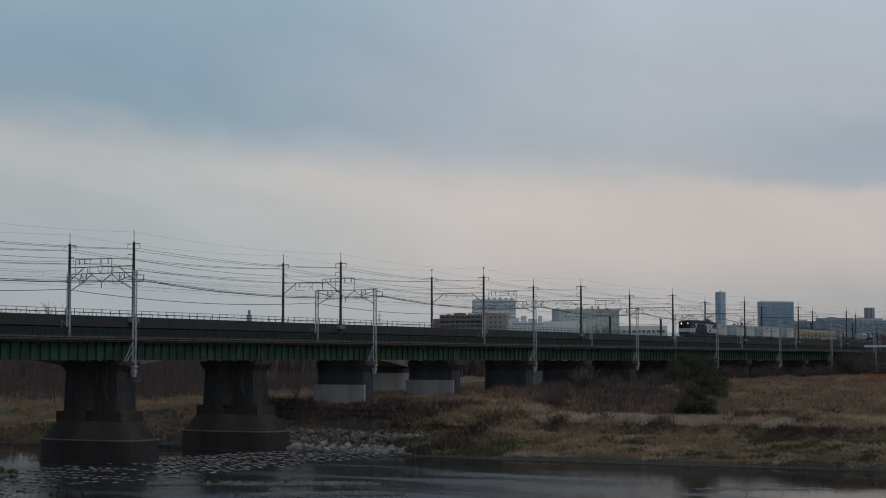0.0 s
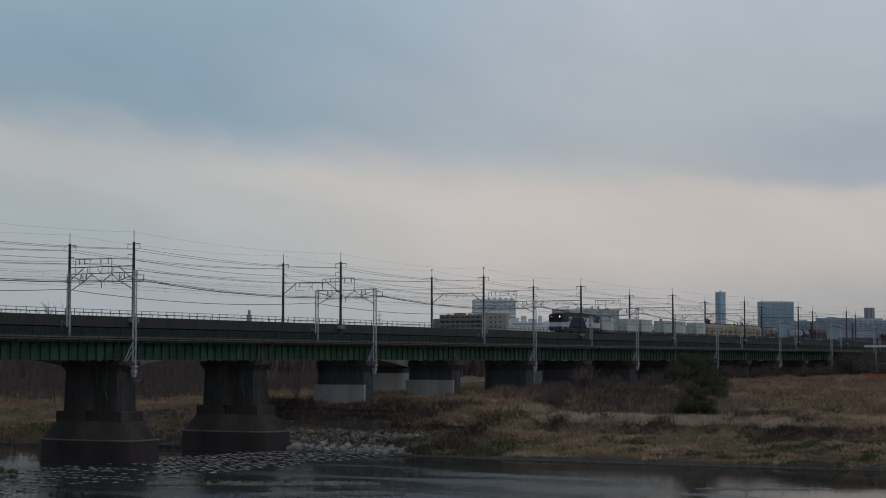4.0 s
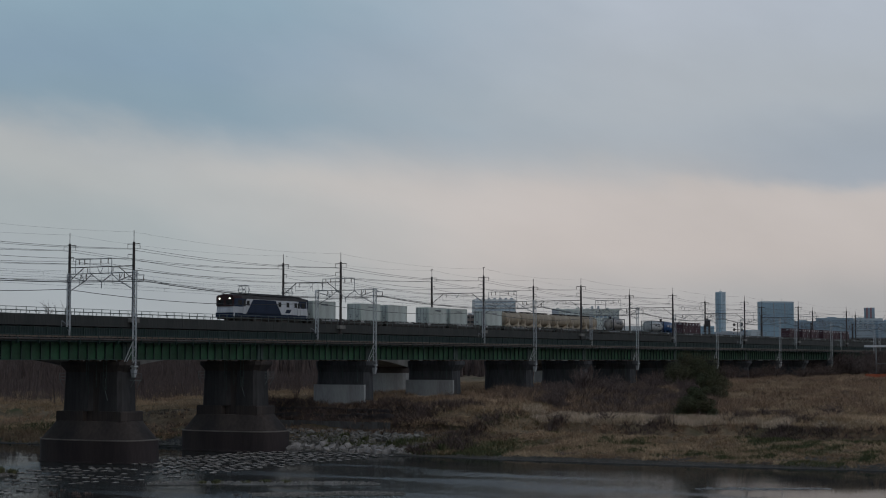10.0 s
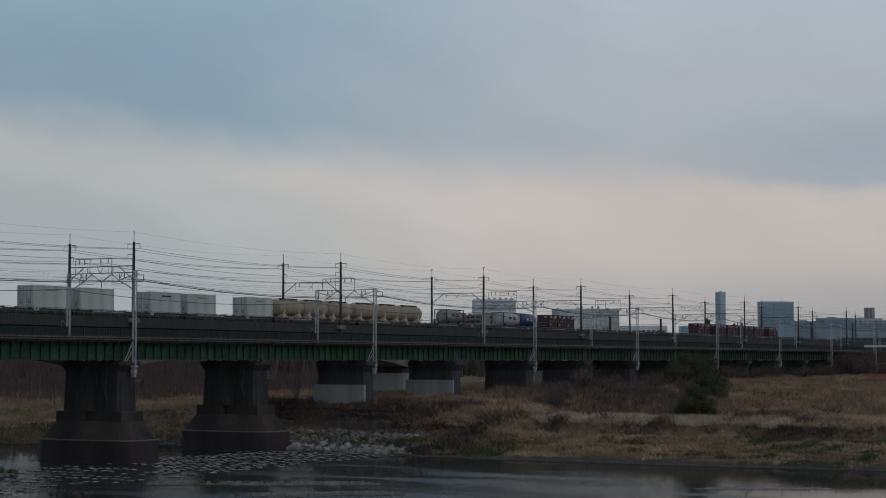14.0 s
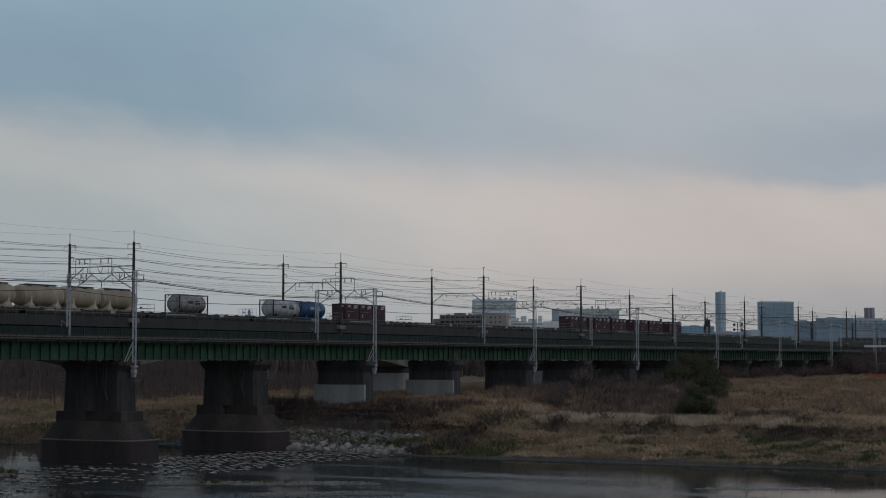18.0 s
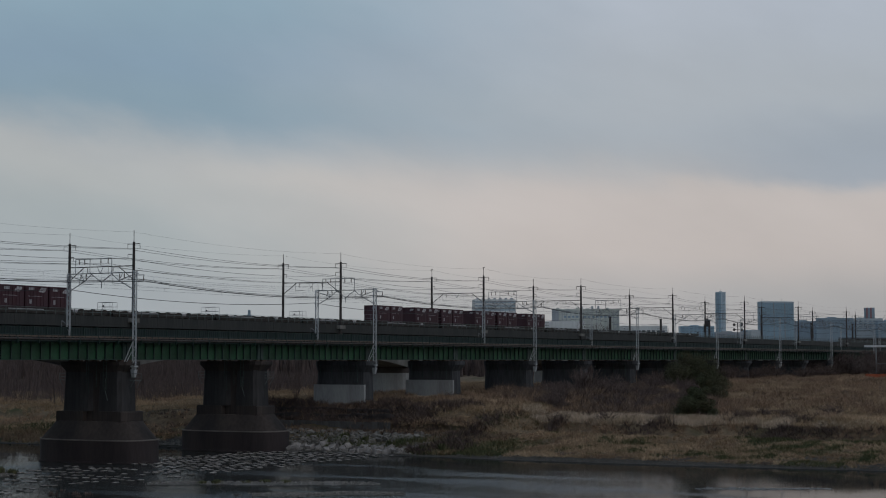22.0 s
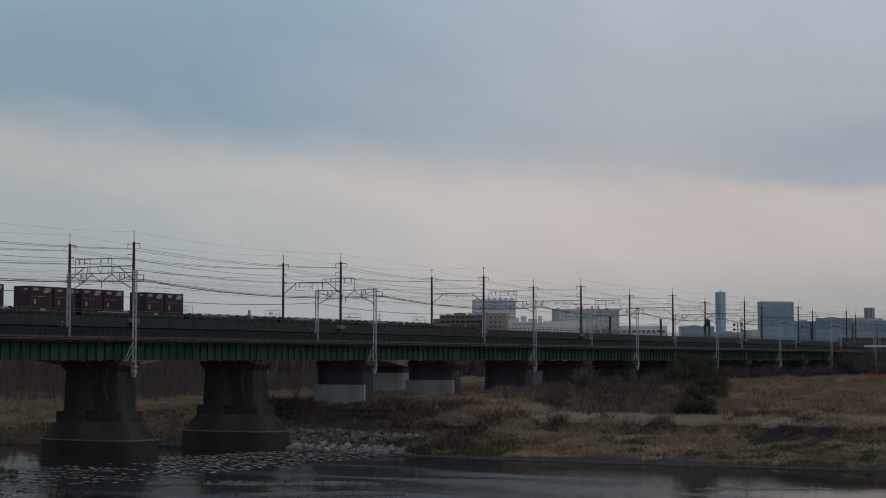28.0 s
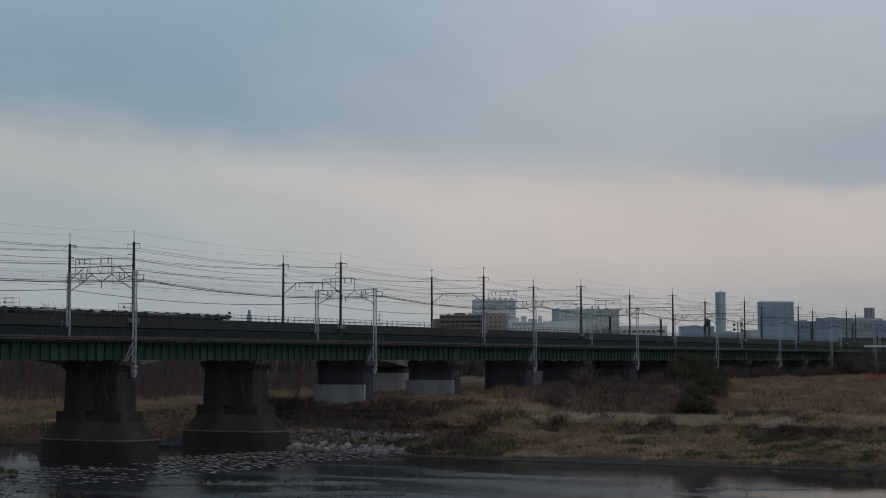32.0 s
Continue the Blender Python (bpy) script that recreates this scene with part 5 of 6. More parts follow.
def glass_office():
    e = thing("office_building", facing(1300, 41.0, 6), "pale blue-grey office block with a row of units on its roof", "office building")
    top = 51.8
    block("upper_block", e, -16, 16, 0, 18, top, WALL_WHITE, "bluish ribbon-glazed upper storeys")
    for j in range(5):
        z = top - 2.2 - j * 3.0
        part("spandrel", Mesh().box(-16.1, 16.1, -0.12, 0.05, z - 0.7, z + 0.6), TOWER_PALE, e)
    for i in range(9):
        part("mullion", Mesh().box(-16.1 + i * 4.0, -15.8 + i * 4.0, -0.2, 0, top - 16, top - 0.8), WALL_GREY, e)
    part("white_podium", Mesh().box(-15, 25, -6, 18, 0, top - 17.5), WALL_WHITE, e, "white lower storeys")
    u = Mesh().box(-0.9, 0.9, 2, 4, 0, 1.7, 0.2).data("roof_unit", WALL_GREY)
    for i in range(7):
        share("roof_unit", u, e, pose(-13.5 + i * 4.5, 0, top - 0.6))


def low_works():
    e = thing("works_building", facing(1000, 52.0), "low white works with tanks and ducts on the roof", "factory building")
    block("wall", e, -14, 12, 0, 20, 25.0, WALL_WHITE)
    for x, w, h in ((-8, 2.2, 4.6), (-3, 1.6, 6.0), (2.5, 2.6, 4.0), (7, 1.2, 6.2), (-11, 1.2, 3.6)):
        part("roof_plant", Mesh().box(x - w, x + w, 4, 8, 24.4, 25 + h, 0.2), WALL_WHITE, e)
    part("duct", Mesh().rod((-10, 3, 26.2), (9, 3, 26.2), 0.5, 8), WALL_GREY, e)
    window_grid(e, -13, 11, 18, 22, 0, 10, 1, (0.5, 0.4))


def white_factory():
    e = thing("factory_building", facing(900, 76.0, -4), "large pale factory halls with ribbed walls", "factory building")
    block("front_hall", e, -21.5, 1.0, 0, 30, 25.5, WALL_WHITE, "white front hall")
    block("rear_hall", e, -16.5, 21.0, 31, 60, 33.0, WALL_GREEN, "pale grey-green rear hall")
    part("dark_bay", Mesh().box(-16.9, -13.0, 30.2, 34, 0, 32.4), WALL_GREY, e, "grey end bay")
    rb = Mesh().box(-0.12, 0.12, 30.75, 31.0, 10, 32.2).data("rib", WALL_GREY)
    for i in range(14):
        share("rib", rb, e, pose(-11 + i * 2.4, 0, 0))
    window_grid(e, -10.5, 16.5, 27.2, 30.2, 30.9, 12, 1, (0.62, 0.35), HAZE_GREY)
    part("roof_edge", Mesh().box(-16.7, 21.2, 30.6, 31.0, 32.3, 33.1), WALL_GREEN, e)
    for i, h in enumerate((1.4, 0.9, 1.8, 1.1, 0.8, 1.5)):
        part("roof_unit", Mesh().box(-14.5 + i * 5.6, -12.7 + i * 5.6, 36, 38, 32.4, 32.9 + h * 0.7, 0.15), WALL_GREEN, e)
    for x in (0.0, 6.0, 9.5):
        part("roof_vent", Mesh().rod((x, 40, 32.4), (x, 40, 35.0), 0.6, 8), WALL_GREY, e)
    st = Mesh()
    for i in range(5):
        st.box(17.2, 20.6, 30.2, 30.5, 12 + i * 4, 12.5 + i * 4)
        st.rod((17.4, 30.3, 12 + i * 4), (20.4, 30.3, 16 + i * 4), 0.15, 4)
    part("fire_stair", st, WALL_GREY, e)
    block("annex", e, 21.0, 47.0, 20, 50, 23.5, WALL_WHITE, "long pale low annex")
    window_grid(e, 22, 46, 15, 22, 20, 9, 2, (0.7, 0.35))


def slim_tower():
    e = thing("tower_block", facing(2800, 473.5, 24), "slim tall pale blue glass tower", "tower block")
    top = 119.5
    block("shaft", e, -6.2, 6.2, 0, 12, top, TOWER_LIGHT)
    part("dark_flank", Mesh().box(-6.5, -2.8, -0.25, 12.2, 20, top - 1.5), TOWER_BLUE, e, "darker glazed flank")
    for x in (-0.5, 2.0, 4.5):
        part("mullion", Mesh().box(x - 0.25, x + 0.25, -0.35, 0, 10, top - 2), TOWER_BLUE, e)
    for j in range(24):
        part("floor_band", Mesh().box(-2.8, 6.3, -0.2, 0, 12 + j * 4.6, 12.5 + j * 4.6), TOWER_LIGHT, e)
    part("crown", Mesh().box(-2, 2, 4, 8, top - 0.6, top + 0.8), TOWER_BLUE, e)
    part("mast", Mesh().rod((0, 6, top + 0.8), (0, 6, top + 4), 0.2, 5), GALV_DARK, e)


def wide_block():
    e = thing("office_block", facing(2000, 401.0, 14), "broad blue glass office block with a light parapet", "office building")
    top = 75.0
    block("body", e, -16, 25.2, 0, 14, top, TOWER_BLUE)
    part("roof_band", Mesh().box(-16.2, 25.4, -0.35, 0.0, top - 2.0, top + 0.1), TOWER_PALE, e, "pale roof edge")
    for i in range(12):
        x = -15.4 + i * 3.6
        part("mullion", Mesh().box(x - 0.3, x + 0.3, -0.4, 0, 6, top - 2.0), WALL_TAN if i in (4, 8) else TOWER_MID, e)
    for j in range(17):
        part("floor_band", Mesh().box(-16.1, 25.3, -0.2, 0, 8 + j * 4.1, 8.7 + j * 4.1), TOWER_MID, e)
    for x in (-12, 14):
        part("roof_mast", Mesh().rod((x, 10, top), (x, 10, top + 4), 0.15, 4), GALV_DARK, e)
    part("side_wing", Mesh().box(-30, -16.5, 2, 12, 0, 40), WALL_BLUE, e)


def town_row():
    rng = random.Random(11)
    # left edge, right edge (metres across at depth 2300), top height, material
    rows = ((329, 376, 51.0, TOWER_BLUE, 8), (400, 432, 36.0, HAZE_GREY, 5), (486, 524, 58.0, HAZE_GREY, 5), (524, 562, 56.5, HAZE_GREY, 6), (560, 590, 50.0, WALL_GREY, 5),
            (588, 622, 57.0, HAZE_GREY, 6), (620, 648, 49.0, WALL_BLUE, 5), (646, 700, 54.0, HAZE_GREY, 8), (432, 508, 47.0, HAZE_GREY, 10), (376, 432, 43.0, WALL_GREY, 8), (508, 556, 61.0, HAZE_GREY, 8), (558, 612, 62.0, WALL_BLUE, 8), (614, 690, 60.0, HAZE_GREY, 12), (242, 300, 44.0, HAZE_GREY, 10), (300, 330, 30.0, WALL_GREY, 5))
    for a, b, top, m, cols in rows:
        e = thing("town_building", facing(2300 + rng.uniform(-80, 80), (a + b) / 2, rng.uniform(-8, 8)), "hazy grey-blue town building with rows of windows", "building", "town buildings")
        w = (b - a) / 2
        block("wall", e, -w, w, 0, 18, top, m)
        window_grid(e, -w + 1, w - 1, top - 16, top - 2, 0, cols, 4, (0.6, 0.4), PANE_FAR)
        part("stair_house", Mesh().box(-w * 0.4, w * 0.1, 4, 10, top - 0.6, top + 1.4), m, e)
    e = thing("banded_tower", facing(2500, 646, 0), "distant tower with red and grey upright bands", "tower block")
    block("wall", e, -6.5, 6.5, 0, 12, 83, HAZE_GREY)
    for x in (-5.2, 0.8):
        part("red_band", Mesh().box(x - 1.3, x + 1.3, -0.3, 0, 40, 83), RED_WALL, e)
    e = thing("water_tank", facing(1500, -176, 0), "grey water tank tower far off", "water tower")
    part("tower", Mesh().box(-2.2, 2.2, 0, 4, 0, 45), HAZE_GREY, e)
    part("tank", Mesh().rod((0, 2, 45), (0, 2, 49.5), 1.4, 10, 1.2), HAZE_GREY, e)
    part("shelf", Mesh().box(-2.2, 5, 0, 4, 0, 38), HAZE_GREY, e)
    e = thing("pylon", facing(2600, -100, 0), "thin steel lattice pylon far off", "pylon")
    l = Mesh()
    for sx in (-1, 1):
        for sy in (-1, 1):
            l.rod((sx * 3, sy * 3, 0), (sx * 0.5, sy * 0.5, 78), 0.3, 4)
    for i in range(12):
        z = i * 6
        w = 3 - 2.5 * z / 78
        l.rod((-w, -w, z), (w, -w, z + 6), 0.18, 4)
        l.rod((w, w, z), (-w, w, z + 6), 0.18, 4)
    for z in (60, 68, 74):
        l.rod((-4.5, 0, z), (4.5, 0, z), 0.25, 4)
    part("lattice", l, GALV_DARK, e)


apartment_house(), glass_office(), low_works(), white_factory(), slim_tower(), wide_block(), town_row()

# elevated road beyond the bridges
via = thing("viaduct", facing(720, 196, 8), "dark elevated road with a posted parapet on piers", "viaduct")
part("deck", Mesh().box(-25, 60, 0, 9, 10.0, 11.6), CONCRETE_OLD, via)
part("top_rail", Mesh().box(-25, 60, 0, 0.2, 13.7, 14.1), CONCRETE_BAND, via)
part("barrier", Mesh().box(-25, 60, 0.25, 0.4, 11.6, 13.6), POLE, via)
vp = Mesh().box(-0.18, 0.18, -0.15, 0.2, 11.6, 13.7).data("parapet_post", CONCRETE_PANEL)
for i in range(28):
    share("parapet_post", vp, via, pose(-24 + 3.0 * i, 0, 0))
for i in range(6):
    part("pier", Mesh().box(-23 + 15 * i, -21 + 15 * i, 2, 7, -1, 10.0), CONCRETE_OLD, via)

# street furniture by the embankment
e = thing("signal_lamps", facing(480, 85.5, 0), "railway yard light post with four round lamp heads", "railway signal")
part("post", Mesh().rod((0, 0, 0), (0, 0, 15.4), 0.13, 6), POLE, e)
part("crossbar", Mesh().box(-1.3, 1.3, -0.08, 0.08, 13.2, 13.35).box(-1.3, 1.3, -0.08, 0.08, 14.6, 14.75), POLE, e)
for dx in (-1.1, 1.1):
    for lz in (13.3, 14.7):
        part("lamp_head", Mesh().rod((dx, -0.35, lz), (dx, 0.25, lz), 0.42, 10, 0.3), POLE, e)
e = thing("signal_post", facing(520, 82.6, 0), "railway signal post with two tall dark signal heads", "railway signal")
part("post", Mesh().rod((0, 0, 0), (0, 0, 17.2), 0.14, 6), POLE, e)
for sx, sz in ((-0.35, 11.6), (0.45, 13.4)):
    part("signal_head", Mesh().box(sx - 0.32, sx + 0.32, -0.3, 0.2, sz + 1.6, sz + 4.2, 0.12), POLE, e)
e = thing("footbridge_beam", pose(496, 106.5, 0), "pale concrete beam beside the end of the green bridge", "footbridge")
part("beam", Mesh().box(0, 60, 0, 1.2, 13.8, 14.5), CONCRETE_PALE, e)
part("lower_beam", Mesh().box(6, 60, -0.2, 0.2, 9.5, 9.75), CONCRETE_PALE, e)
for x in (1, 20, 40, 58):
    part("post", Mesh().box(x, x + 0.5, 0.2, 0.8, 5, 13.8), CONCRETE, e)

# ---------------------------------------------------------------- plants
STRAW = mat("dry_straw_grass", (0.56, 0.405, 0.265), 0.9, var=0.4, scale=0.15, fine=1.2, second=(0.31, 0.215, 0.13), island=0.35, spec=0.2)
RUSSET = mat("russet_dead_weeds", (0.41, 0.275, 0.185), 0.95, var=0.4, scale=0.2, fine=1.5, island=0.4, spec=0.2)
REED = mat("pale_dry_reed", (0.70, 0.56, 0.43), 0.9, var=0.3, scale=0.3, fine=2.0, second=(0.50, 0.39, 0.27), island=0.35, spec=0.2)
BRAMBLE = mat("dark_bramble_stems", (0.155, 0.113, 0.098), 0.95, var=0.4, scale=0.3, fine=2, island=0.4, spec=0.2)
HERB = mat("green_bank_herbs", (0.092, 0.105, 0.05), 0.85, var=0.4, scale=0.4, fine=2.0, second=(0.15, 0.135, 0.07), island=0.4, spec=0.2)
BARK = mat("grey_brown_bark", (0.075, 0.058, 0.048), 0.95, var=0.35, scale=0.8, fine=6)
TWIG = mat("brown_bare_twigs", (0.17, 0.128, 0.116), 0.95, var=0.3, scale=0.4, fine=3, island=0.35, spec=0.2)
WOOD_FAR = mat("bare_winter_wood", (0.155, 0.118, 0.11), 0.95, var=0.3, scale=0.2, fine=1, island=0.35, spec=0.2)
LEAF = mat("dark_evergreen_leaf", (0.085, 0.093, 0.054), 0.9, var=0.4, scale=0.4, fine=3, second=(0.11, 0.098, 0.062), island=0.5, spec=0.08)


def view_side(x, y):
    """Tangent of the angle to the right of the camera's axis."""
    d = x * FWD.x + y * FWD.y
    return (x * RIGHT.x + y * RIGHT.y) / d


def tufts(name, label, material, spots, height, blades, width, rng, lean=0.45, up=0.0):
    """Clumps of narrow blades at the spots: list of (x, y, scale). One mesh of kind stuff."""
    n = len(spots)
    if not n:
        return
    s = np.array(spots)
    z = np.array([ground_height(a, b) for a, b, _ in spots]) - 0.05 + up
    base = np.repeat(np.column_stack([s[:, 0], s[:, 1], z]), blades, axis=0)
    sc = np.repeat(s[:, 2], blades)
    m = len(base)
    a = rng.uniform(0, 2 * np.pi, m)
    off = rng.normal(0, 0.22, (m, 2)) * sc[:, None]
    h = height * sc * rng.uniform(0.55, 1.25, m)
    ln = lean * h * rng.uniform(0.1, 1.0, m)
    ca, sa = np.cos(a), np.sin(a)
    p = base + np.column_stack([off, np.zeros(m)])
    w = width * rng.uniform(0.6, 1.4, m)
    # blades lie roughly across the view, so that they are seen broadside
    b = rng.uniform(0, np.pi, m)
    cb, sb = np.cos(b) * w, np.sin(b) * w
    v = np.empty((m, 3, 3))
    v[:, 0] = p + np.column_stack([cb, sb, np.zeros(m)])
    v[:, 1] = p - np.column_stack([cb, sb, np.zeros(m)])
    v[:, 2] = p + np.column_stack([ca * ln, sa * ln, h])
    me = bpy.data.meshes.new(name)
    me.vertices.add(m * 3)
    me.vertices.foreach_set("co", v.reshape(-1))
    me.loops.add(m * 3)
    me.loops.foreach_set("vertex_index", np.arange(m * 3, dtype=np.int32))
    me.polygons.add(m)
    me.polygons.foreach_set("loop_start", np.arange(0, m * 3, 3, dtype=np.int32))
    me.polygons.foreach_set("loop_total", np.full(m, 3, dtype=np.int32))
    me.update(calc_edges=True)
    me.materials.append(material)
    tagged(new(name, me), label, "grass", kind="stuff")


def scatter():
    rng = np.random.default_rng(5)
    straw, russet, reed, herb, bramble = [], [], [], [], []
    for _ in range(140000):
        # more plants near the camera, fewer far off
        x = 156 + 270 * rng.uniform(0, 1) ** 1.7
        y = rng.uniform(30, 128)
        t = view_side(x, y)
        if t > 0.29 or t < -0.12:
            continue
        d = x - steps(SHORE, y)
        if d < 1.0 or (y > 90.5 and d < 14.0):
            continue
        if d > 6:
            d += bank_wave(y) * steps([(84, 1), (92, 0)], y)
        n = noise.noise(Vector((x * 0.05, y * 0.12, 9.0)))
        n2 = noise.noise(Vector((x * 0.17, y * 0.3, 3.0)))
        n3 = noise.noise(Vector((x * 0.45, y * 0.45, 5.0)))
        u = rng.uniform()
        mix = 0.5 * n + 0.7 * n2 + 0.5 * n3 + 0.5 * (u - 0.5)
        size = rng.uniform(0.5, 1.1) * (1 + 0.7 * n2 + 0.5 * n3)
        if y > 97 and 14 < d < 23:
            (bramble if u < 0.8 else russet).append((x, y, size * 1.1))
        elif y > 84 and d < 34:
            # brambles and weeds on the slope by the bridge
            if y < 92 and d < 13 and u < 0.55:
                herb.append((x, y, size * 1.4))
            elif d < 24 and mix > 0.12:
                bramble.append((x, y, size * 1.1))
            elif y < 90 and u < 0.3:
                herb.append((x, y, size))
            else:
                (straw if mix < 0.1 else russet).append((x, y, size))
        elif 78 < y < 90 and d < 15 and u < 0.45:
            if d > 1.5:
                herb.append((x, y, size * 1.5))
        elif d < 20.5:
            if d < 6 and u > 0.15 * d - 0.1:
                continue
            if mix > 0.30 or (y < 60 and mix > 0.02):
                herb.append((x, y, size * 0.9))
            elif mix > -0.3:
                straw.append((x, y, size * 0.7))
            else:
                russet.append((x, y, size * 0.6))
        elif d < 23.2:
            if mix > (0.0 if y < 58 else 0.16):
                bramble.append((x, y, size * 0.8))
            else:
                (russet if u < 0.6 else straw).append((x, y, size * 0.9))
        elif d < 31:
            if mix > 0.42:
                bramble.append((x, y, size * 1.2))
            elif d < 28.5 and -0.3 < mix < (0.2 if y > 60 else -0.12) and y < 86:
                reed.append((x, y, size))
            else:
                straw.append((x, y, size))
        else:
            # tall dead scrub round the evergreens
            if d < 75 + 20 * n and 0.04 < view_side(x, y) + 0.02 * n2 < 0.165 and u < 0.72:
                (bramble if u < 0.3 else russet).append((x, y, size * 1.7))
            elif mix > 0.2:
                russet.append((x, y, size * 1.1))
            elif mix > 0.15:
                bramble.append((x, y, size))
            elif mix < -0.5:
                reed.append((x, y, size * 0.8))
            else:
                straw.append((x, y, size))
    # the thick reed bed on the crest
    for _ in range(3800):
        y = rng.uniform(44, 88)
        x = steps(SHORE, y) + rng.uniform(22.6, 28.0) - bank_wave(y)
        n2 = noise.noise(Vector((x * 0.17, y * 0.3, 3.0)))
        if n2 + 0.5 * noise.noise(Vector((x * 0.45, y * 0.45, 5.0))) < 0.12 and (y > 62 or n2 < -0.22):
            reed.append((x, y, rng.uniform(0.7, 1.3)))
    # green weeds among the boulders
    for cy, cd, r in ((93.5, 6.0, 1.2), (96.0, 4.0, 1.5), (97.6, 4.6, 1.2), (99.4, 5.0, 1.4), (94.0, 8.0, 1.0), (102.5, 7.0, 1.0), (91.5, 7.5, 1.8), (107.0, 9.0, 1.0)):
        for _ in range(36):
            y = cy + rng.normal(0, r * 0.6)
            herb.append((steps(SHORE, cy) + cd + rng.normal(0, r * 0.6), y, rng.uniform(1.0, 2.0)))
    for _ in range(1100):
        y = rng.uniform(84, 101)
        (russet if rng.uniform() < 0.5 else straw if rng.uniform() < 0.6 else bramble).append((steps(SHORE, y) + rng.uniform(8.5 if y < 92 else 12.5, 17.0), y, rng.uniform(0.5, 1.0)))
    for _ in range(260):
        y = rng.uniform(93, 121)
        (russet if rng.uniform() < 0.6 else bramble).append((steps(SHORE, y) + rng.uniform(11.3, 14.0), y, rng.uniform(0.5, 1.0)))
    for _ in range(900):
        herb.append((rng.uniform(164, 173), rng.uniform(146, 164), rng.uniform(0.8, 1.6)))
    # the bank behind the bridges, seen between the piers
    for _ in range(20000):
        x, y = rng.uniform(160, 300), rng.uniform(128, 235)
        if x - steps(SHORE, y) < 3 or view_side(x, y) < -0.29:
            continue
        n = noise.noise(Vector((x * 0.06, y * 0.06, 2.0)))
        if -0.19 < view_side(x, y) < -0.145 and x - steps(SHORE, y) < 26 + 16 * n and rng.uniform() < 0.85:
            (bramble if rng.uniform() < 0.65 else russet).append((x, y, rng.uniform(0.4, 0.9)))
            continue
        (straw if n > -0.25 else russet).append((x, y, rng.uniform(0.7, 1.4)))
    for _ in range(2600):
        y = rng.uniform(127, 205)
        x = steps(SHORE, y) + rng.uniform(0.8, 9.0)
        u = rng.uniform()
        (straw if u < 0.45 else herb if u < 0.65 else russet).append((x, y, rng.uniform(0.6, 1.3)))
    under = []
    for _ in range(9000):
        x, y = rng.uniform(175, 330), rng.uniform(158, 260)
        t = view_side(x, y)
        if x - steps(SHORE, y) < 36 or not -0.29 < t < -0.03:
            continue
        under.append((x, y, rng.uniform(0.5, 1.2)))
    tufts("undergrowth", "tangled brown undergrowth among the bare trees", WOOD_FAR, under, 2.4, 7, 0.032, rng, 0.6)
    tufts("straw_grass", "matted dry straw-coloured winter grass on the bank", STRAW, straw, 0.5, 10, 0.042, rng, 1.6)
    tufts("dead_weeds", "russet brown dead weeds on the flood plain", RUSSET, russet, 0.62, 9, 0.04, rng, 1.4)
    tufts("bramble_patch", "dark brown tangled brambles on the bank", BRAMBLE, bramble, 0.7, 8, 0.05, rng, 1.5)
    tufts("reed_bed", "pale dry reeds along the crest of the bank", REED, reed, 0.56, 12, 0.032, rng, 1.1)
    tufts("bank_herbs", "low green herbs near the water", HERB, herb, 0.3, 7, 0.08, rng, 1.2)


scatter()


def twiggy(rng, h, spread, n, r0=0.05):
    """A bare bush: stems from one root that fork into twigs."""
    m = Mesh()
    for _ in range(n):
        a, t = rng.uniform(0, 2 * math.pi), rng.uniform(0.15, 1) * spread
        b0 = Vector((rng.gauss(0, 0.12 * spread), rng.gauss(0, 0.12 * spread), 0))
        tip = b0 + Vector((math.cos(a) * t, math.sin(a) * t, h * rng.uniform(0.55, 1.0) * (1 - 0.35 * (t / spread) ** 2)))
        mid = b0.lerp(tip, 0.5) + Vector((rng.gauss(0, 0.15), rng.gauss(0, 0.15), 0.1 * h))
        m.rod(b0, mid, r0, 3, r0 * 0.6)
        m.rod(mid, tip, r0 * 0.6, 3, 0.008)
        for _ in range(5):
            p = mid.lerp(tip, rng.uniform(0, 0.8))
            q = p + Vector((rng.gauss(0, 0.3), rng.gauss(0, 0.3), rng.uniform(0.1, 0.6))) * (h * 0.28)
            m.rod(p, q, r0 * 0.45, 3, 0.006)
    return m


def bush(depth, side, h, spread, n, seed, label="brown leafless bush in the dry grass"):
    rng = random.Random(seed)
    e = thing("bush", facing(depth, side, seed * 37 % 90), label, "bush", "bare bushes")
    part("twig_crown", twiggy(rng, h, spread, n, 0.045), TWIG, e)
    part("stem", Mesh().rod((0, 0, -0.2), (0.1, 0.05, h * 0.5), 0.1, 5, 0.05), BARK, e)


for k, (dp, sd, h, sp, n) in enumerate(((236, 20.0, 4.6, 3.4, 110), (243, 25, 3.6, 3.2, 80), (228, 14.5, 2.8, 2.6, 60), (252, 31.5, 3.4, 3.5, 70), (232, 28.5, 2.6, 2.8, 60), (246, 36, 3.4, 3.0, 60),
                                        (405, 97, 5.0, 5.0, 80), (412, 103, 6.2, 5.0, 80), (398, 108, 5.0, 5.0, 80), (420, 111, 6.5, 5.0, 80), (405, 92, 3.6, 4.5, 60), (430, 106, 7.0, 5.0, 70),
                                        (378, 99.0, 4.4, 3.6, 80), (376, 102.5, 3.8, 3.4, 70), (198, 38.2, 1.6, 1.5, 40), (196, 46.0, 1.8, 2.2, 45), (197, 40.5, 1.5, 1.7, 35), (190, 18.5, 1.7, 1.8, 40))):
    bush(dp, sd, h, sp, n, k + 3)


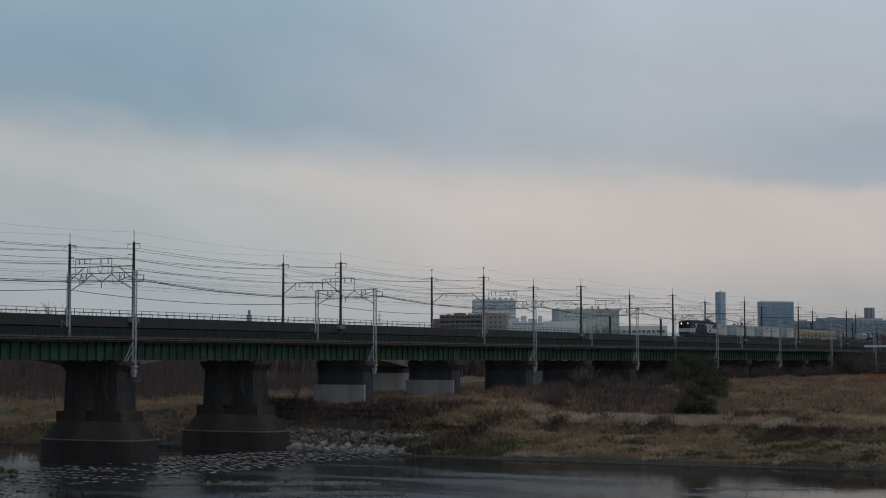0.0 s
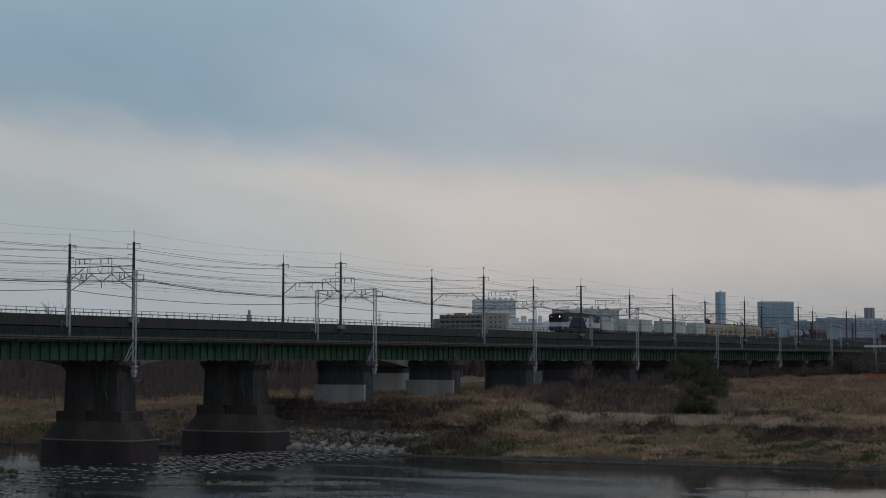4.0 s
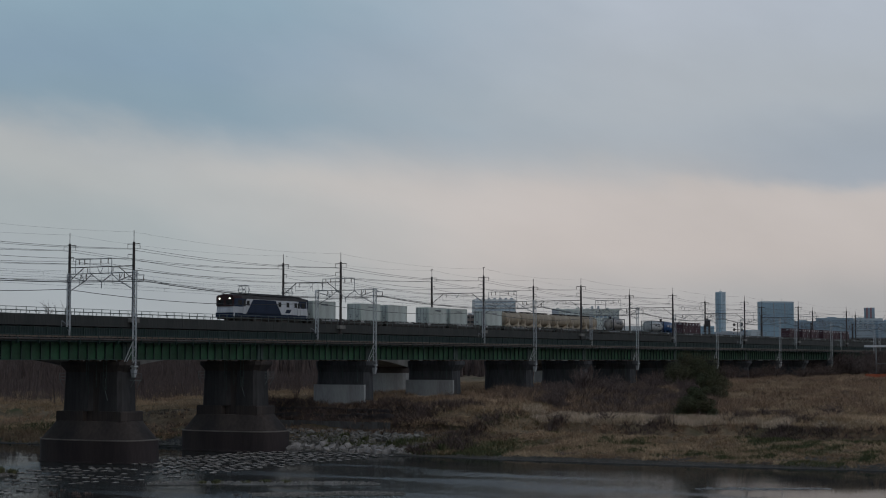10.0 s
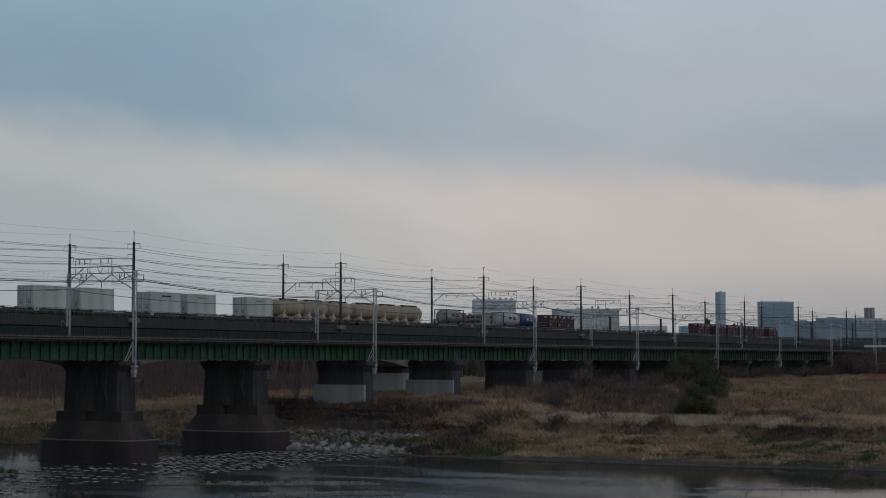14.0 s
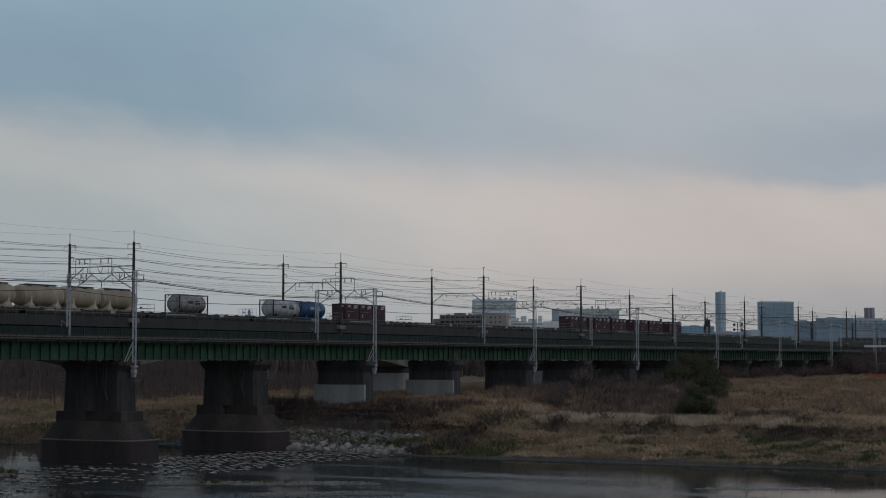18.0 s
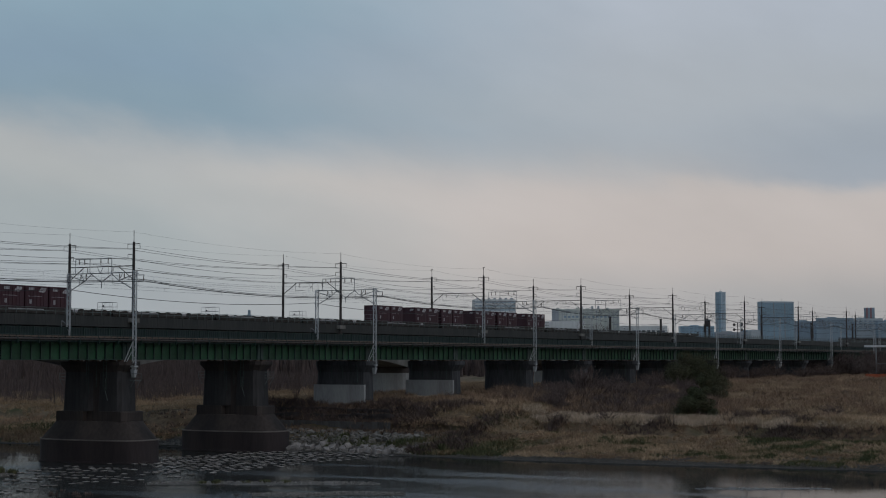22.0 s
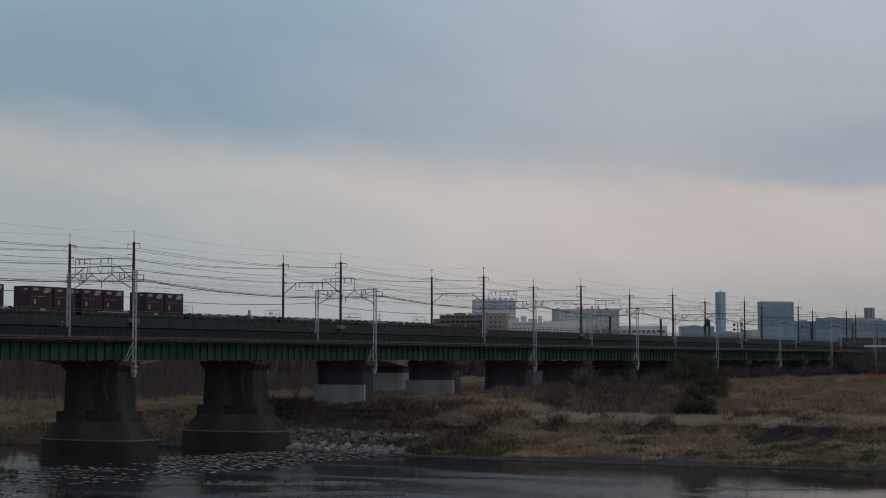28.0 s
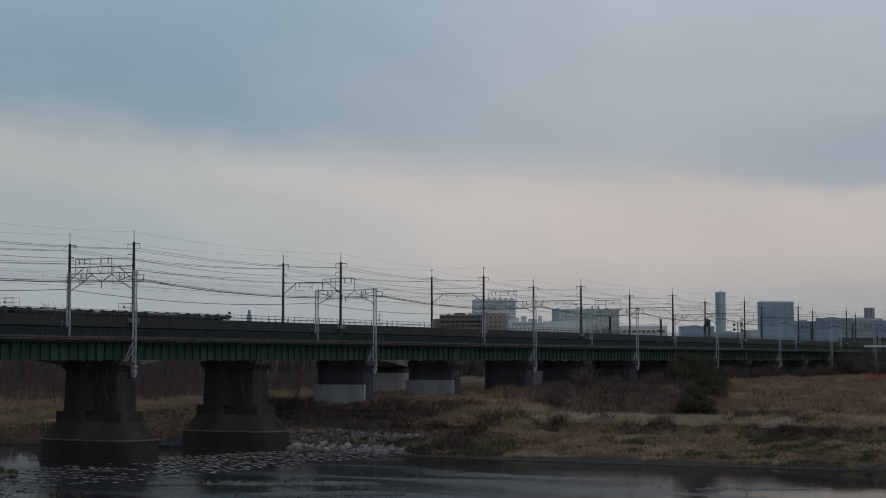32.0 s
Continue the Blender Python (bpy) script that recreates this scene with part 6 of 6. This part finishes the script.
def leafy(rng, blobs, n, size):
    """Small leaf faces through the shells of overlapping lobes."""
    m = Mesh()
    for _ in range(n):
        cx, cy, cz, r, f = blobs[rng.randrange(len(blobs))]
        d = Vector((rng.gauss(0, 1), rng.gauss(0, 1), rng.gauss(0, 1))).normalized()
        p = Vector((cx, cy, cz)) + Vector((d.x * r, d.y * r, d.z * r * f)) * rng.uniform(0.62, 1.06)
        a = Vector((rng.gauss(0, 1), rng.gauss(0, 1), rng.gauss(0, 0.6))).normalized()
        b = a.cross(d)
        if b.length < 0.05:
            continue
        b.normalize()
        s = size * rng.uniform(0.6, 1.4)
        m.poly([p - a * s, p - b * s * 0.45, p + a * s, p + b * s * 0.45], [(0, 1, 2, 3)])
    return m


def evergreen(depth, side, blobs, n, seed, label):
    rng = random.Random(seed)
    e = thing("evergreen_tree", facing(depth, side), label, "tree", "evergreen trees")
    t = Mesh()
    t.rod((0, 0, -0.3), (0.1, 0, 1.8), 0.22, 7, 0.17)
    part("trunk", t, BARK, e)
    lim = Mesh()
    for cx, cy, cz, r, f in blobs:
        lim.rod((0.1, 0, 0.9), (cx, cy, cz), 0.1, 5, 0.03)
        for _ in range(5):
            q = Vector((cx, cy, cz)) + Vector((rng.gauss(0, 0.5), rng.gauss(0, 0.5), rng.gauss(0, 0.4))) * r
            lim.rod((lerp(0.1, cx, 0.6), cy * 0.6, lerp(0.9, cz, 0.6)), q, 0.04, 4, 0.01)
    part("limb_frame", lim, BARK, e)
    part("crown", leafy(rng, blobs, n, 0.10), LEAF, e)


def lobes(rng, w, h, k, depth=0.7):
    out = []
    for _ in range(k):
        x = rng.uniform(-1, 1)
        top = h * (1 - 0.55 * x * x)
        r = rng.uniform(0.16, 0.3) * w
        out.append((x * w * 0.5, rng.uniform(-0.5, 0.5) * w * depth, rng.uniform(0.25, 0.95) * (top - r * 0.6), r, rng.uniform(0.7, 0.95)))
    return out


evergreen(262, 39.6, lobes(random.Random(2), 7.6, 7.0, 20), 34000, 4, "broad dark evergreen tree standing before the bridge")
evergreen(232, 36.2, lobes(random.Random(5), 5.0, 4.6, 10), 15000, 9, "dark evergreen bush in the dry scrub")
evergreen(192, 29.5, lobes(random.Random(8), 4.6, 4.2, 12), 16000, 6, "low dark evergreen bush on the bank")


def bare_tree(m, rng, x, y, z, h):
    lean = Vector((rng.gauss(0, 0.06), rng.gauss(0, 0.06), 1)) * h
    root = Vector((x, y, z - 0.3))
    r = 0.016 * h * rng.uniform(0.5, 1.0)
    m.rod(root, root + lean * 0.55, r, 4, r * 0.6)
    m.rod(root + lean * 0.55, root + lean, r * 0.6, 3, 0.01)
    for _ in range(rng.randint(16, 24)):
        t = rng.uniform(0.2, 0.92)
        p = root + lean * t
        a = rng.uniform(0, 2 * math.pi)
        l = h * rng.uniform(0.16, 0.38) * (1.1 - 0.6 * t)
        q = p + Vector((math.cos(a) * l * 0.55, math.sin(a) * l * 0.55, l))
        m.rod(p, q, r * 0.35, 3, 0.012)
        for _ in range(3):
            s = p.lerp(q, rng.uniform(0.3, 0.95))
            m.rod(s, s + Vector((rng.gauss(0, 0.3), rng.gauss(0, 0.3), rng.uniform(0.3, 0.8))) * l * 0.55, r * 0.18, 3, 0.008)


def woods():
    rng = random.Random(21)
    m = Mesh()
    count = 0
    while count < 420:
        x, y = rng.uniform(165, 420), rng.uniform(165, 330)
        t = view_side(x, y)
        if t < -0.30 or t > -0.05 or x - steps(SHORE, y) < 32:
            continue
        if t > -0.145 and rng.random() < 0.75:
            continue
        bare_tree(m, rng, x, y, ground_height(x, y), rng.uniform(6.5, 10.5))
        count += 1
    tagged(new("winter_wood", m.data("winter_wood", WOOD_FAR)), "belt of bare brown winter trees behind the bridges", "woodland", kind="stuff")


woods()
for k, (dp, sd, h) in enumerate(((505, 43, 17.0), (510, 47.5, 16.0), (515, 51, 15.5), (225, -20.0, 5.5), (232, -17.0, 6.5), (300, -73.5, 16.0), (304, -71.0, 15.0))):
    rng = random.Random(50 + k)
    e = thing("bare_tree", facing(dp, sd), "leafless winter tree with fine twigs", "tree", "bare trees")
    tm = Mesh()
    bare_tree(tm, rng, 0, 0, 0, h)
    for _ in range(2):
        bare_tree(tm, rng, rng.gauss(0, 0.8), rng.gauss(0, 0.8), 0, h * rng.uniform(0.75, 0.95))
    part("trunk", tm, TWIG, e)



def brush():
    rng = random.Random(77)
    for k in range(64):
        dp = rng.uniform(206, 268)
        sd = dp * rng.uniform(0.062, 0.150)
        bush(dp, sd, rng.uniform(1.2, 2.5), rng.uniform(1.6, 3.0), 75, 100 + k, "low grey-brown leafless scrub on the flood plain")


brush()
for k, (dp, sd, h) in enumerate(((390, 83, 3.8), (392, 87, 4.8), (396, 91, 5.6), (400, 95, 6.6), (404, 98.5, 7.2), (398, 102, 7.4), (402, 106, 7.8), (396, 110, 8.0), (388, 99, 5.5), (386, 105, 6.0))):
    bush(dp, sd, h, 4.4, 190, 400 + k, "tall tangled brown scrub beside the bridge")
for k in range(24):
    # dark scrub under the far part of the green bridge
    rk = random.Random(300 + k)
    bx, by = 262 + 9.3 * k + rk.uniform(-2, 2), rk.uniform(101, 106)
    e = thing("bush", pose(bx, by, ground_height(bx, by) - 0.2), "dark leafless scrub under the bridge", "bush", "bare bushes")
    part("twig_crown", twiggy(rk, rk.uniform(2.8, 4.4), rk.uniform(3.0, 4.6), 90, 0.06), BRAMBLE, e)
    part("stem", Mesh().rod((0, 0, -0.2), (0.1, 0.05, 1.5), 0.1, 5, 0.05), BARK, e)


def tree_line():
    rng = np.random.default_rng(8)
    spots = []
    for _ in range(9000):
        d = rng.uniform(420, 900)
        t = rng.uniform(-0.32, 0.32)
        x, y = site(d, d * t)
        if y < 165 and x < 1200:
            continue
        spots.append((x, y, rng.uniform(0.7, 1.25)))
    tufts("distant_tree_line", "distant brown line of bare winter trees", WOOD_FAR, spots, 8.0, 6, 0.35, rng, 0.25)


tree_line()

# ---------------------------------------------------------------- orange net fence far right
e = thing("net_fence", facing(340, 95.5, 3), "orange safety net fence on the grass", "fence")
ORANGE = mat("orange_plastic_net", (0.42, 0.085, 0.03), 0.7, var=0.3, scale=0.6, fine=5)
part("net", Mesh().box(-9.0, 9, -0.02, 0.02, 0.1, 1.2), ORANGE, e)
for i in range(7):
    part("stake", Mesh().rod((-8.9 + i * 2.95, 0.05, 0), (-8.9 + i * 2.95, 0.05, 1.35), 0.04, 5), RUST, e)

# ---------------------------------------------------------------- pale portal by the embankment
e = thing("steel_portal", facing(384, 100.4), "pale steel portal with two cross members beside the embankment", "portal")
for px in (0.0, 8.0):
    part("post", Mesh().box(px - 0.1, px + 0.1, -0.1, 0.1, 0.2, 9.6), GALV_DARK, e)
part("beam", Mesh().box(-2.8, 8.2, -0.4, -0.15, 7.0, 7.5), GALV, e)
part("lower_rail", Mesh().box(0.15, 7.85, -0.06, 0.06, 3.1, 3.3), GALV_DARK, e)

# ---------------------------------------------------------------- bank protection: rocks, blocks, wall
ROCK = mat("pale_river_rock", (0.37, 0.332, 0.305), 0.85, var=0.35, scale=0.9, fine=5, bump=0.03, second=(0.20, 0.178, 0.165), spread=0.25)
ROCK_DARKER = mat("darker_bank_rock", (0.25, 0.228, 0.205), 0.9, var=0.4, scale=0.9, fine=5, bump=0.03, second=(0.10, 0.09, 0.075), spread=0.3)
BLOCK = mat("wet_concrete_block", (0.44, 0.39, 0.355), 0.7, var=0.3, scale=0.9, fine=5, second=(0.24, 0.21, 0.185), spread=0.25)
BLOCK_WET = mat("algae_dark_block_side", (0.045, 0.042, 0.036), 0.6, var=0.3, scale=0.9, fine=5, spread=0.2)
GABION = mat("dark_gabion_stone", (0.078, 0.062, 0.06), 0.9, var=0.45, scale=1.2, fine=6, bump=0.03)
SHINGLE = mat("brown_shore_shingle", (0.155, 0.138, 0.118), 0.9, var=0.4, scale=0.8, fine=7, island=0.35, spec=0.2)
PEBBLE = mat("mixed_river_pebbles", (0.27, 0.245, 0.22), 0.85, var=0.3, scale=2.0, fine=8, island=0.5)
GRAVEL = mat("grey_river_gravel", (0.25, 0.232, 0.21), 0.9, var=0.4, scale=0.5, fine=7, bump=0.04)


def rock_mesh(seed, material):
    """A broken angular block: the hull of points strewn near a box's faces."""
    rng = random.Random(seed)
    bm = bmesh.new()
    for sx in (-1, 1):
        for sy in (-1, 1):
            for sz in (-1, 1):
                for _ in range(2):
                    bm.verts.new((sx * rng.uniform(0.26, 0.52), sy * rng.uniform(0.26, 0.50), sz * rng.uniform(0.20, 0.42)))
    hull = bmesh.ops.convex_hull(bm, input=bm.verts)
    bmesh.ops.delete(bm, geom=list({g for g in hull["geom_interior"] + hull["geom_unused"] if isinstance(g, bmesh.types.BMVert)}), context="VERTS")
    me = bpy.data.meshes.new("boulder")
    bm.to_mesh(me)
    bm.free()
    me.materials.append(material)
    return me


def rocks():
    rng = random.Random(3)
    kinds = [rock_mesh(i, ROCK) for i in range(7)]
    # darker set for the boulders more than 4 m from the water
    worn = [rock_mesh(i, ROCK_DARKER) for i in range(7)]
    n = 0
    while n < 298:
        x, y = rng.uniform(154.5, 170), rng.uniform(89.5, 119)
        d = x - steps(SHORE, y)
        if d < -0.5 or d > 13.5:
            continue
        if y < 92.5 and d > 5:
            continue
        s = rng.uniform(0.6, 1.35) * (0.78 if d < 4 else 0.6)
        ob = new("boulder", (kinds if d < 4 else worn)[n % 7])
        ob.matrix_basis = pose(x, y, ground_height(x, y) + 0.12 * s, rng.uniform(-30, 30), rng.uniform(-30, 30), rng.uniform(0, 360)) @ Matrix.Diagonal((s, s * rng.uniform(0.7, 1.2), s, 1))
        tagged(ob, "pale angular boulder of the bank protection", "boulder", "boulders on the bank")
        n += 1
    m = Mesh()
    for _ in range(2200):
        x, y = rng.uniform(154.5, 171), rng.uniform(88, 121)
        d = x - steps(SHORE, y)
        if d < -0.3 or d > 14 or (y < 90 and d > 5):
            continue
        r = rng.uniform(0.12, 0.32)
        c = Vector((x, y, ground_height(x, y) + r * 0.3))
        pts = [c + Vector((rng.uniform(0.6, 1.1) * dx, rng.uniform(0.6, 1.1) * dy, rng.uniform(0.4, 0.8) * dz)) * r for dx, dy, dz in ((1, 0, 0), (0, 1, 0), (-1, 0, 0), (0, -1, 0), (0.1, 0, 1), (0, 0.1, -1))]
        m.poly(pts, [(0, 1, 4), (1, 2, 4), (2, 3, 4), (3, 0, 4), (1, 0, 5), (2, 1, 5), (3, 2, 5), (0, 3, 5)])
    for _ in range(420):
        y = rng.uniform(119, 142)
        x, r = steps(SHORE, y) + rng.triangular(-1.5, 5.0, 1.0), rng.uniform(0.15, 0.42)
        c = Vector((x, y, max(ground_height(x, y), -0.1) + r * 0.3))
        pts = [c + Vector((rng.uniform(0.6, 1.1) * dx, rng.uniform(0.6, 1.1) * dy, rng.uniform(0.4, 0.8) * dz)) * r for dx, dy, dz in ((1, 0, 0), (0, 1, 0), (-1, 0, 0), (0, -1, 0), (0.1, 0, 1), (0, 0.1, -1))]
        m.poly(pts, [(0, 1, 4), (1, 2, 4), (2, 3, 4), (3, 0, 4), (1, 0, 5), (2, 1, 5), (3, 2, 5), (0, 3, 5)])
    tagged(new("bank_stones", m.data("bank_stones", ROCK_DARKER)), "small broken stones between the boulders", "stones", kind="stuff")


def shore_gravel():
    rng = random.Random(31)
    m = Mesh()
    for _ in range(5200):
        y = rng.uniform(28, 91)
        x = steps(SHORE, y) + rng.triangular(-0.4, 4.5, 1.2)
        r = rng.uniform(0.04, 0.13) * (1.8 if rng.random() < 0.05 else 1)
        c = Vector((x, y, ground_height(x, y) + r * 0.3))
        pts = [c + Vector((rng.uniform(0.6, 1.3) * dx, rng.uniform(0.6, 1.5) * dy, rng.uniform(0.4, 0.8) * dz)) * r for dx, dy, dz in ((1, 0, 0), (0, 1, 0), (-1, 0, 0), (0, -1, 0), (0.1, 0, 1))]
        m.poly(pts, [(0, 1, 4), (1, 2, 4), (2, 3, 4), (3, 0, 4)])
    tagged(new("shore_gravel", m.data("shore_gravel", SHINGLE)), "grey gravel and pebbles along the water line", "gravel", kind="stuff")


def river_blocks():
    rng = random.Random(9)
    b = Mesh().loft([[(sx * w, sy * h, z) for sx, sy in ((-1, -1), (1, -1), (1, 1), (-1, 1))] for w, h, z in ((0.34, 0.25, -0.8), (0.28, 0.19, 0.10), (0.25, 0.165, 0.125))]).data("concrete_block", BLOCK)

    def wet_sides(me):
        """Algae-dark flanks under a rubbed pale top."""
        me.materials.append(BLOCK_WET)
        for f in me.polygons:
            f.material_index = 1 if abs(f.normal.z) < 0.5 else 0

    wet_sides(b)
    near, rest = 0, Mesh()
    for i in range(39):
        for j in range(18):
            if i >= 24 and rng.random() < 0.30:
                continue
            x, y = (96.0 + 2.63 * i if i < 24 else 121.0 + 2.63 * (i - 24)) + rng.gauss(0, 0.1), 90.2 + (0.7 if i >= 24 else 0) + 0.51 * (i % 2) + 1.02 * j + rng.gauss(0, 0.05)
            if x < 128 and noise.noise(Vector((x * 0.13, y * 0.33, 6.0))) < -0.12:
                continue
            if x > steps(SHORE, y) + 0.2 or rng.random() < 0.06 or (j < 2 and rng.random() < 0.1):
                continue
            if any((x - p) ** 2 / 3.8 ** 2 + (y - NEAR_C) ** 2 / 7.0 ** 2 < 1 for p in (108.4, 132.0, 155.6)):
                continue
            at = pose(x, y, rng.uniform(-0.08, 0.02), rng.gauss(0, 2), rng.gauss(0, 2), rng.gauss(0, 5))
            near += 1
            if near > 300:
                rest.poly([tuple(at @ v.co) for v in b.vertices], [tuple(p.vertices) for p in b.polygons])
                continue
            ob = new("concrete_block", b)
            ob.matrix_basis = at
            tagged(ob, "low wet concrete block breaking the shallow water", "concrete block", "blocks of the river sill")
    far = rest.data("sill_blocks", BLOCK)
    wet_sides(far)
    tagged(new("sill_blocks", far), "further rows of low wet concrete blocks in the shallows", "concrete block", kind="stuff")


def revetment():
    e = tagged(new("revetment_wall"), "low concrete panel wall at the top of the boulder slope", "retaining wall", kind="structure")
    p = Mesh().box(-0.12, 0.12, 0.02, 1.78, 1.2, 2.85).data("panel", CONCRETE_PANEL)
    for i in range(13):
        y = 100.0 + i * 1.8
        share("panel", p, e, pose(steps(SHORE, y) + 14.35, y, 0.03 * math.sin(i * 2.1)))


def gabions():
    """Two stepped rows of dark stone-filled blocks above the panel wall."""
    rng = random.Random(14)
    ms = GABION
    for r, (d, top) in enumerate(((16.6, 3.75), (18.7, 4.45))):
        for i in range(11):
            y = 101.0 + i * 2.02 + 0.9 * r
            m = Mesh().box(-0.55, 0.55, 0.04, 1.96, top - 1.3, top - 0.12)
            for a in range(3):
                for b in range(5):
                    m.box(-0.52 + a * 0.36, -0.2 + a * 0.36 + rng.uniform(0, 0.06), 0.08 + b * 0.37, 0.4 + b * 0.37 + rng.uniform(0, 0.06), top - 0.2, top - 0.12 + rng.uniform(0, 0.12), 0.03)
            for z in (0.25, 0.6):
                for b in range(5):
                    m.box(-0.55 - rng.uniform(0.02, 0.12), -0.5, 0.08 + b * 0.37, 0.41 + b * 0.37, top - z - 0.28, top - z + rng.uniform(-0.02, 0.03), 0.03)
            ob = new("gabion", m.data("gabion", ms))
            ob.matrix_basis = pose(steps(SHORE, y) + d + rng.gauss(0, 0.12), y, rng.uniform(-0.22, 0.1), 0, 0, rng.gauss(0, 4))
            tagged(ob, "dark stone-filled gabion on the slope above the wall", "gabion", "gabions above the wall")


def gravel_bars():
    rng = random.Random(5)
    stone_bits = []
    for (ax, ay), (bx, by), w in (((109.5, 87.5), (118.5, 70.5), 1.7), ((104.5, 73.5), (110.5, 63.5), 1.2), ((111.5, 104.5), (109.0, 109.5), 2.2)):
        a, b = Vector((ax, ay, 0)), Vector((bx, by, 0))
        d = (b - a).normalized()
        s = Vector((-d.y, d.x, 0))
        k, rows = 26, []
        for i in range(k + 1):
            t = i / k
            wd = w * math.sin(math.pi * min(max(t, 0.02), 0.98)) ** 0.5 * (1 + 0.55 * noise.noise(Vector((t * 6, ax, 0))) + 0.4 * noise.noise(Vector((t * 19, ax, 3))))
            c = a.lerp(b, t) + s * (1.1 * noise.noise(Vector((t * 3, ay, 1))))
            rows.append([c - s * wd - Vector((0, 0, 0.3)), c - s * wd * 0.6 + Vector((0, 0, 0.06)), c + Vector((0, 0, 0.15)), c + s * wd * 0.6 + Vector((0, 0, 0.07)), c + s * wd - Vector((0, 0, 0.3))])
        m = Mesh()
        for r in rows:
            m.v += [tuple(p) for p in r]
        for i in range(k):
            for j in range(4):
                m.f.append((i * 5 + j, i * 5 + j + 1, i * 5 + j + 6, i * 5 + j + 5))
        tagged(new("gravel_bar", m.data("gravel_bar", GRAVEL, True)), "low grey gravel bar showing above the shallow water", "gravel bar", kind="structure")
        for _ in range(900):
            t, q = rng.uniform(0.02, 0.98), rng.triangular(-1.15, 1.15, 0)
            r = rows[min(int(t * k), k)]
            c = r[2] + (r[4] - r[0]) * 0.5 * q
            stone_bits.append((c.x + d.x * rng.uniform(-0.4, 0.4), c.y + d.y * rng.uniform(-0.4, 0.4), 0.2 - 0.2 * q * q, rng.uniform(0.04, 0.13)))
    bits = Mesh()
    for x, y, z, r in stone_bits:
        pts = [(x + r * rng.uniform(0.6, 1.3) * dx, y + r * rng.uniform(0.6, 1.3) * dy, z + r * dz) for dx, dy, dz in ((1, 0, -0.4), (0, 1, -0.4), (-1, 0, -0.4), (0, -1, -0.4), (0.2, 0.1, 0.6))]
        bits.poly(pts, [(0, 1, 4), (1, 2, 4), (2, 3, 4), (3, 0, 4)])
    tagged(new("bar_stones", bits.data("bar_stones", PEBBLE)), "loose pale stones strewn on the gravel bars", "stones", kind="stuff")


def riffle():
    """Broken white water over a shallow stone bar."""
    rng = random.Random(71)
    foam = mat("river_foam", (0.34, 0.33, 0.32), 0.6, var=0.2, scale=3.0, fine=12, island=0.3)
    m = Mesh()
    for _ in range(520):
        t = rng.random() ** 0.7
        wide = 0.15 + 0.7 * (1 - t)
        x, y = lerp(126.5, 131.3, t) + rng.gauss(0, wide) + 0.4 * math.sin(t * 9), lerp(46.0, 36.8, t) + rng.gauss(0, 0.3)
        r, l = rng.uniform(0.02, 0.07), rng.uniform(0.05, 0.18)
        pts = [(x - r, y, 0.004), (x, y - l, 0.004), (x + r, y, 0.004), (x, y + l, 0.004), (x, y, rng.uniform(0.03, 0.08))]
        m.poly(pts, [(0, 1, 4), (1, 2, 4), (2, 3, 4), (3, 0, 4)])
    tagged(new("riffle", m.data("riffle", foam)), "line of broken white water over a shallow bar", "river foam", kind="stuff")


riffle()
rocks()
shore_gravel()
river_blocks()
revetment()
gabions()
gravel_bars()


def weed_clump(x, y, z, h, n, seed, dry=False):
    rng = random.Random(seed)
    m = Mesh()
    for _ in range(n):
        a, r = rng.uniform(0, 2 * math.pi), rng.uniform(0, 0.5)
        p = Vector((math.cos(a) * r, math.sin(a) * r, -0.05))
        q = p + Vector((math.cos(a) * rng.uniform(0.1, 0.5), math.sin(a) * rng.uniform(0.1, 0.5), 1)) * h * rng.uniform(0.5, 1)
        s = Vector((-math.sin(a), math.cos(a), 0)) * 0.06
        m.poly([p - s, p + s, p.lerp(q, 0.6) + s * 1.3, q, p.lerp(q, 0.6) - s * 1.3], [(0, 1, 2, 3, 4)])
    e = thing("weed_clump", pose(x, y, z), "tuft of dry stalks standing in the shallows" if dry else "tuft of green weeds growing by the water", "plant", "weed tufts")
    part("leaf_tuft", m, BRAMBLE if dry else HERB, e)


for k, (x, y, h) in enumerate(((111.0, 105.5, 0.9), (110.4, 106.8, 1.0), (109.8, 108.0, 0.8), (112.0, 104.9, 0.6), (114.2, 79.0, 0.38), (114.9, 77.5, 0.34), (113.5, 80.4, 0.26), (112.3, 82.6, 0.36), (111.7, 83.7, 0.24),
                               (158.5, 92.0, 0.8), (161.0, 94.5, 0.9), (159.2, 97.5, 0.7), (163.0, 99.0, 0.8), (157.4, 88.4, 1.0), (158.6, 86.5, 1.0), (165.0, 103.0, 0.7), (159.0, 101.5, 0.6))):
    weed_clump(x, y, max(ground_height(x, y), 0.12), h, 60, k)
for k, (x, y, h) in enumerate(((98.2, 85.6, 0.7), (98.9, 84.8, 0.6), (97.5, 87.2, 0.8), (96.8, 84.0, 0.5), (100.6, 89.0, 0.5), (118.4, 71.0, 0.35), (104.0, 74.5, 0.4))):
    weed_clump(x, y, 0.0, h * 0.5, 12, 40 + k, True)

# ---------------------------------------------------------------- the train's run


def front(t):
    """x of the locomotive's front at t seconds."""
    return 357.45 - 17.487 * t - 0.01468 * t * t


def motions():
    times = [2.0 * i for i in range(17)]
    for ob, s in MOVERS:
        walk(ob, [(t, pose(front(t) + s, TRACK_Y, FAR_RAIL)) for t in times])


motions()
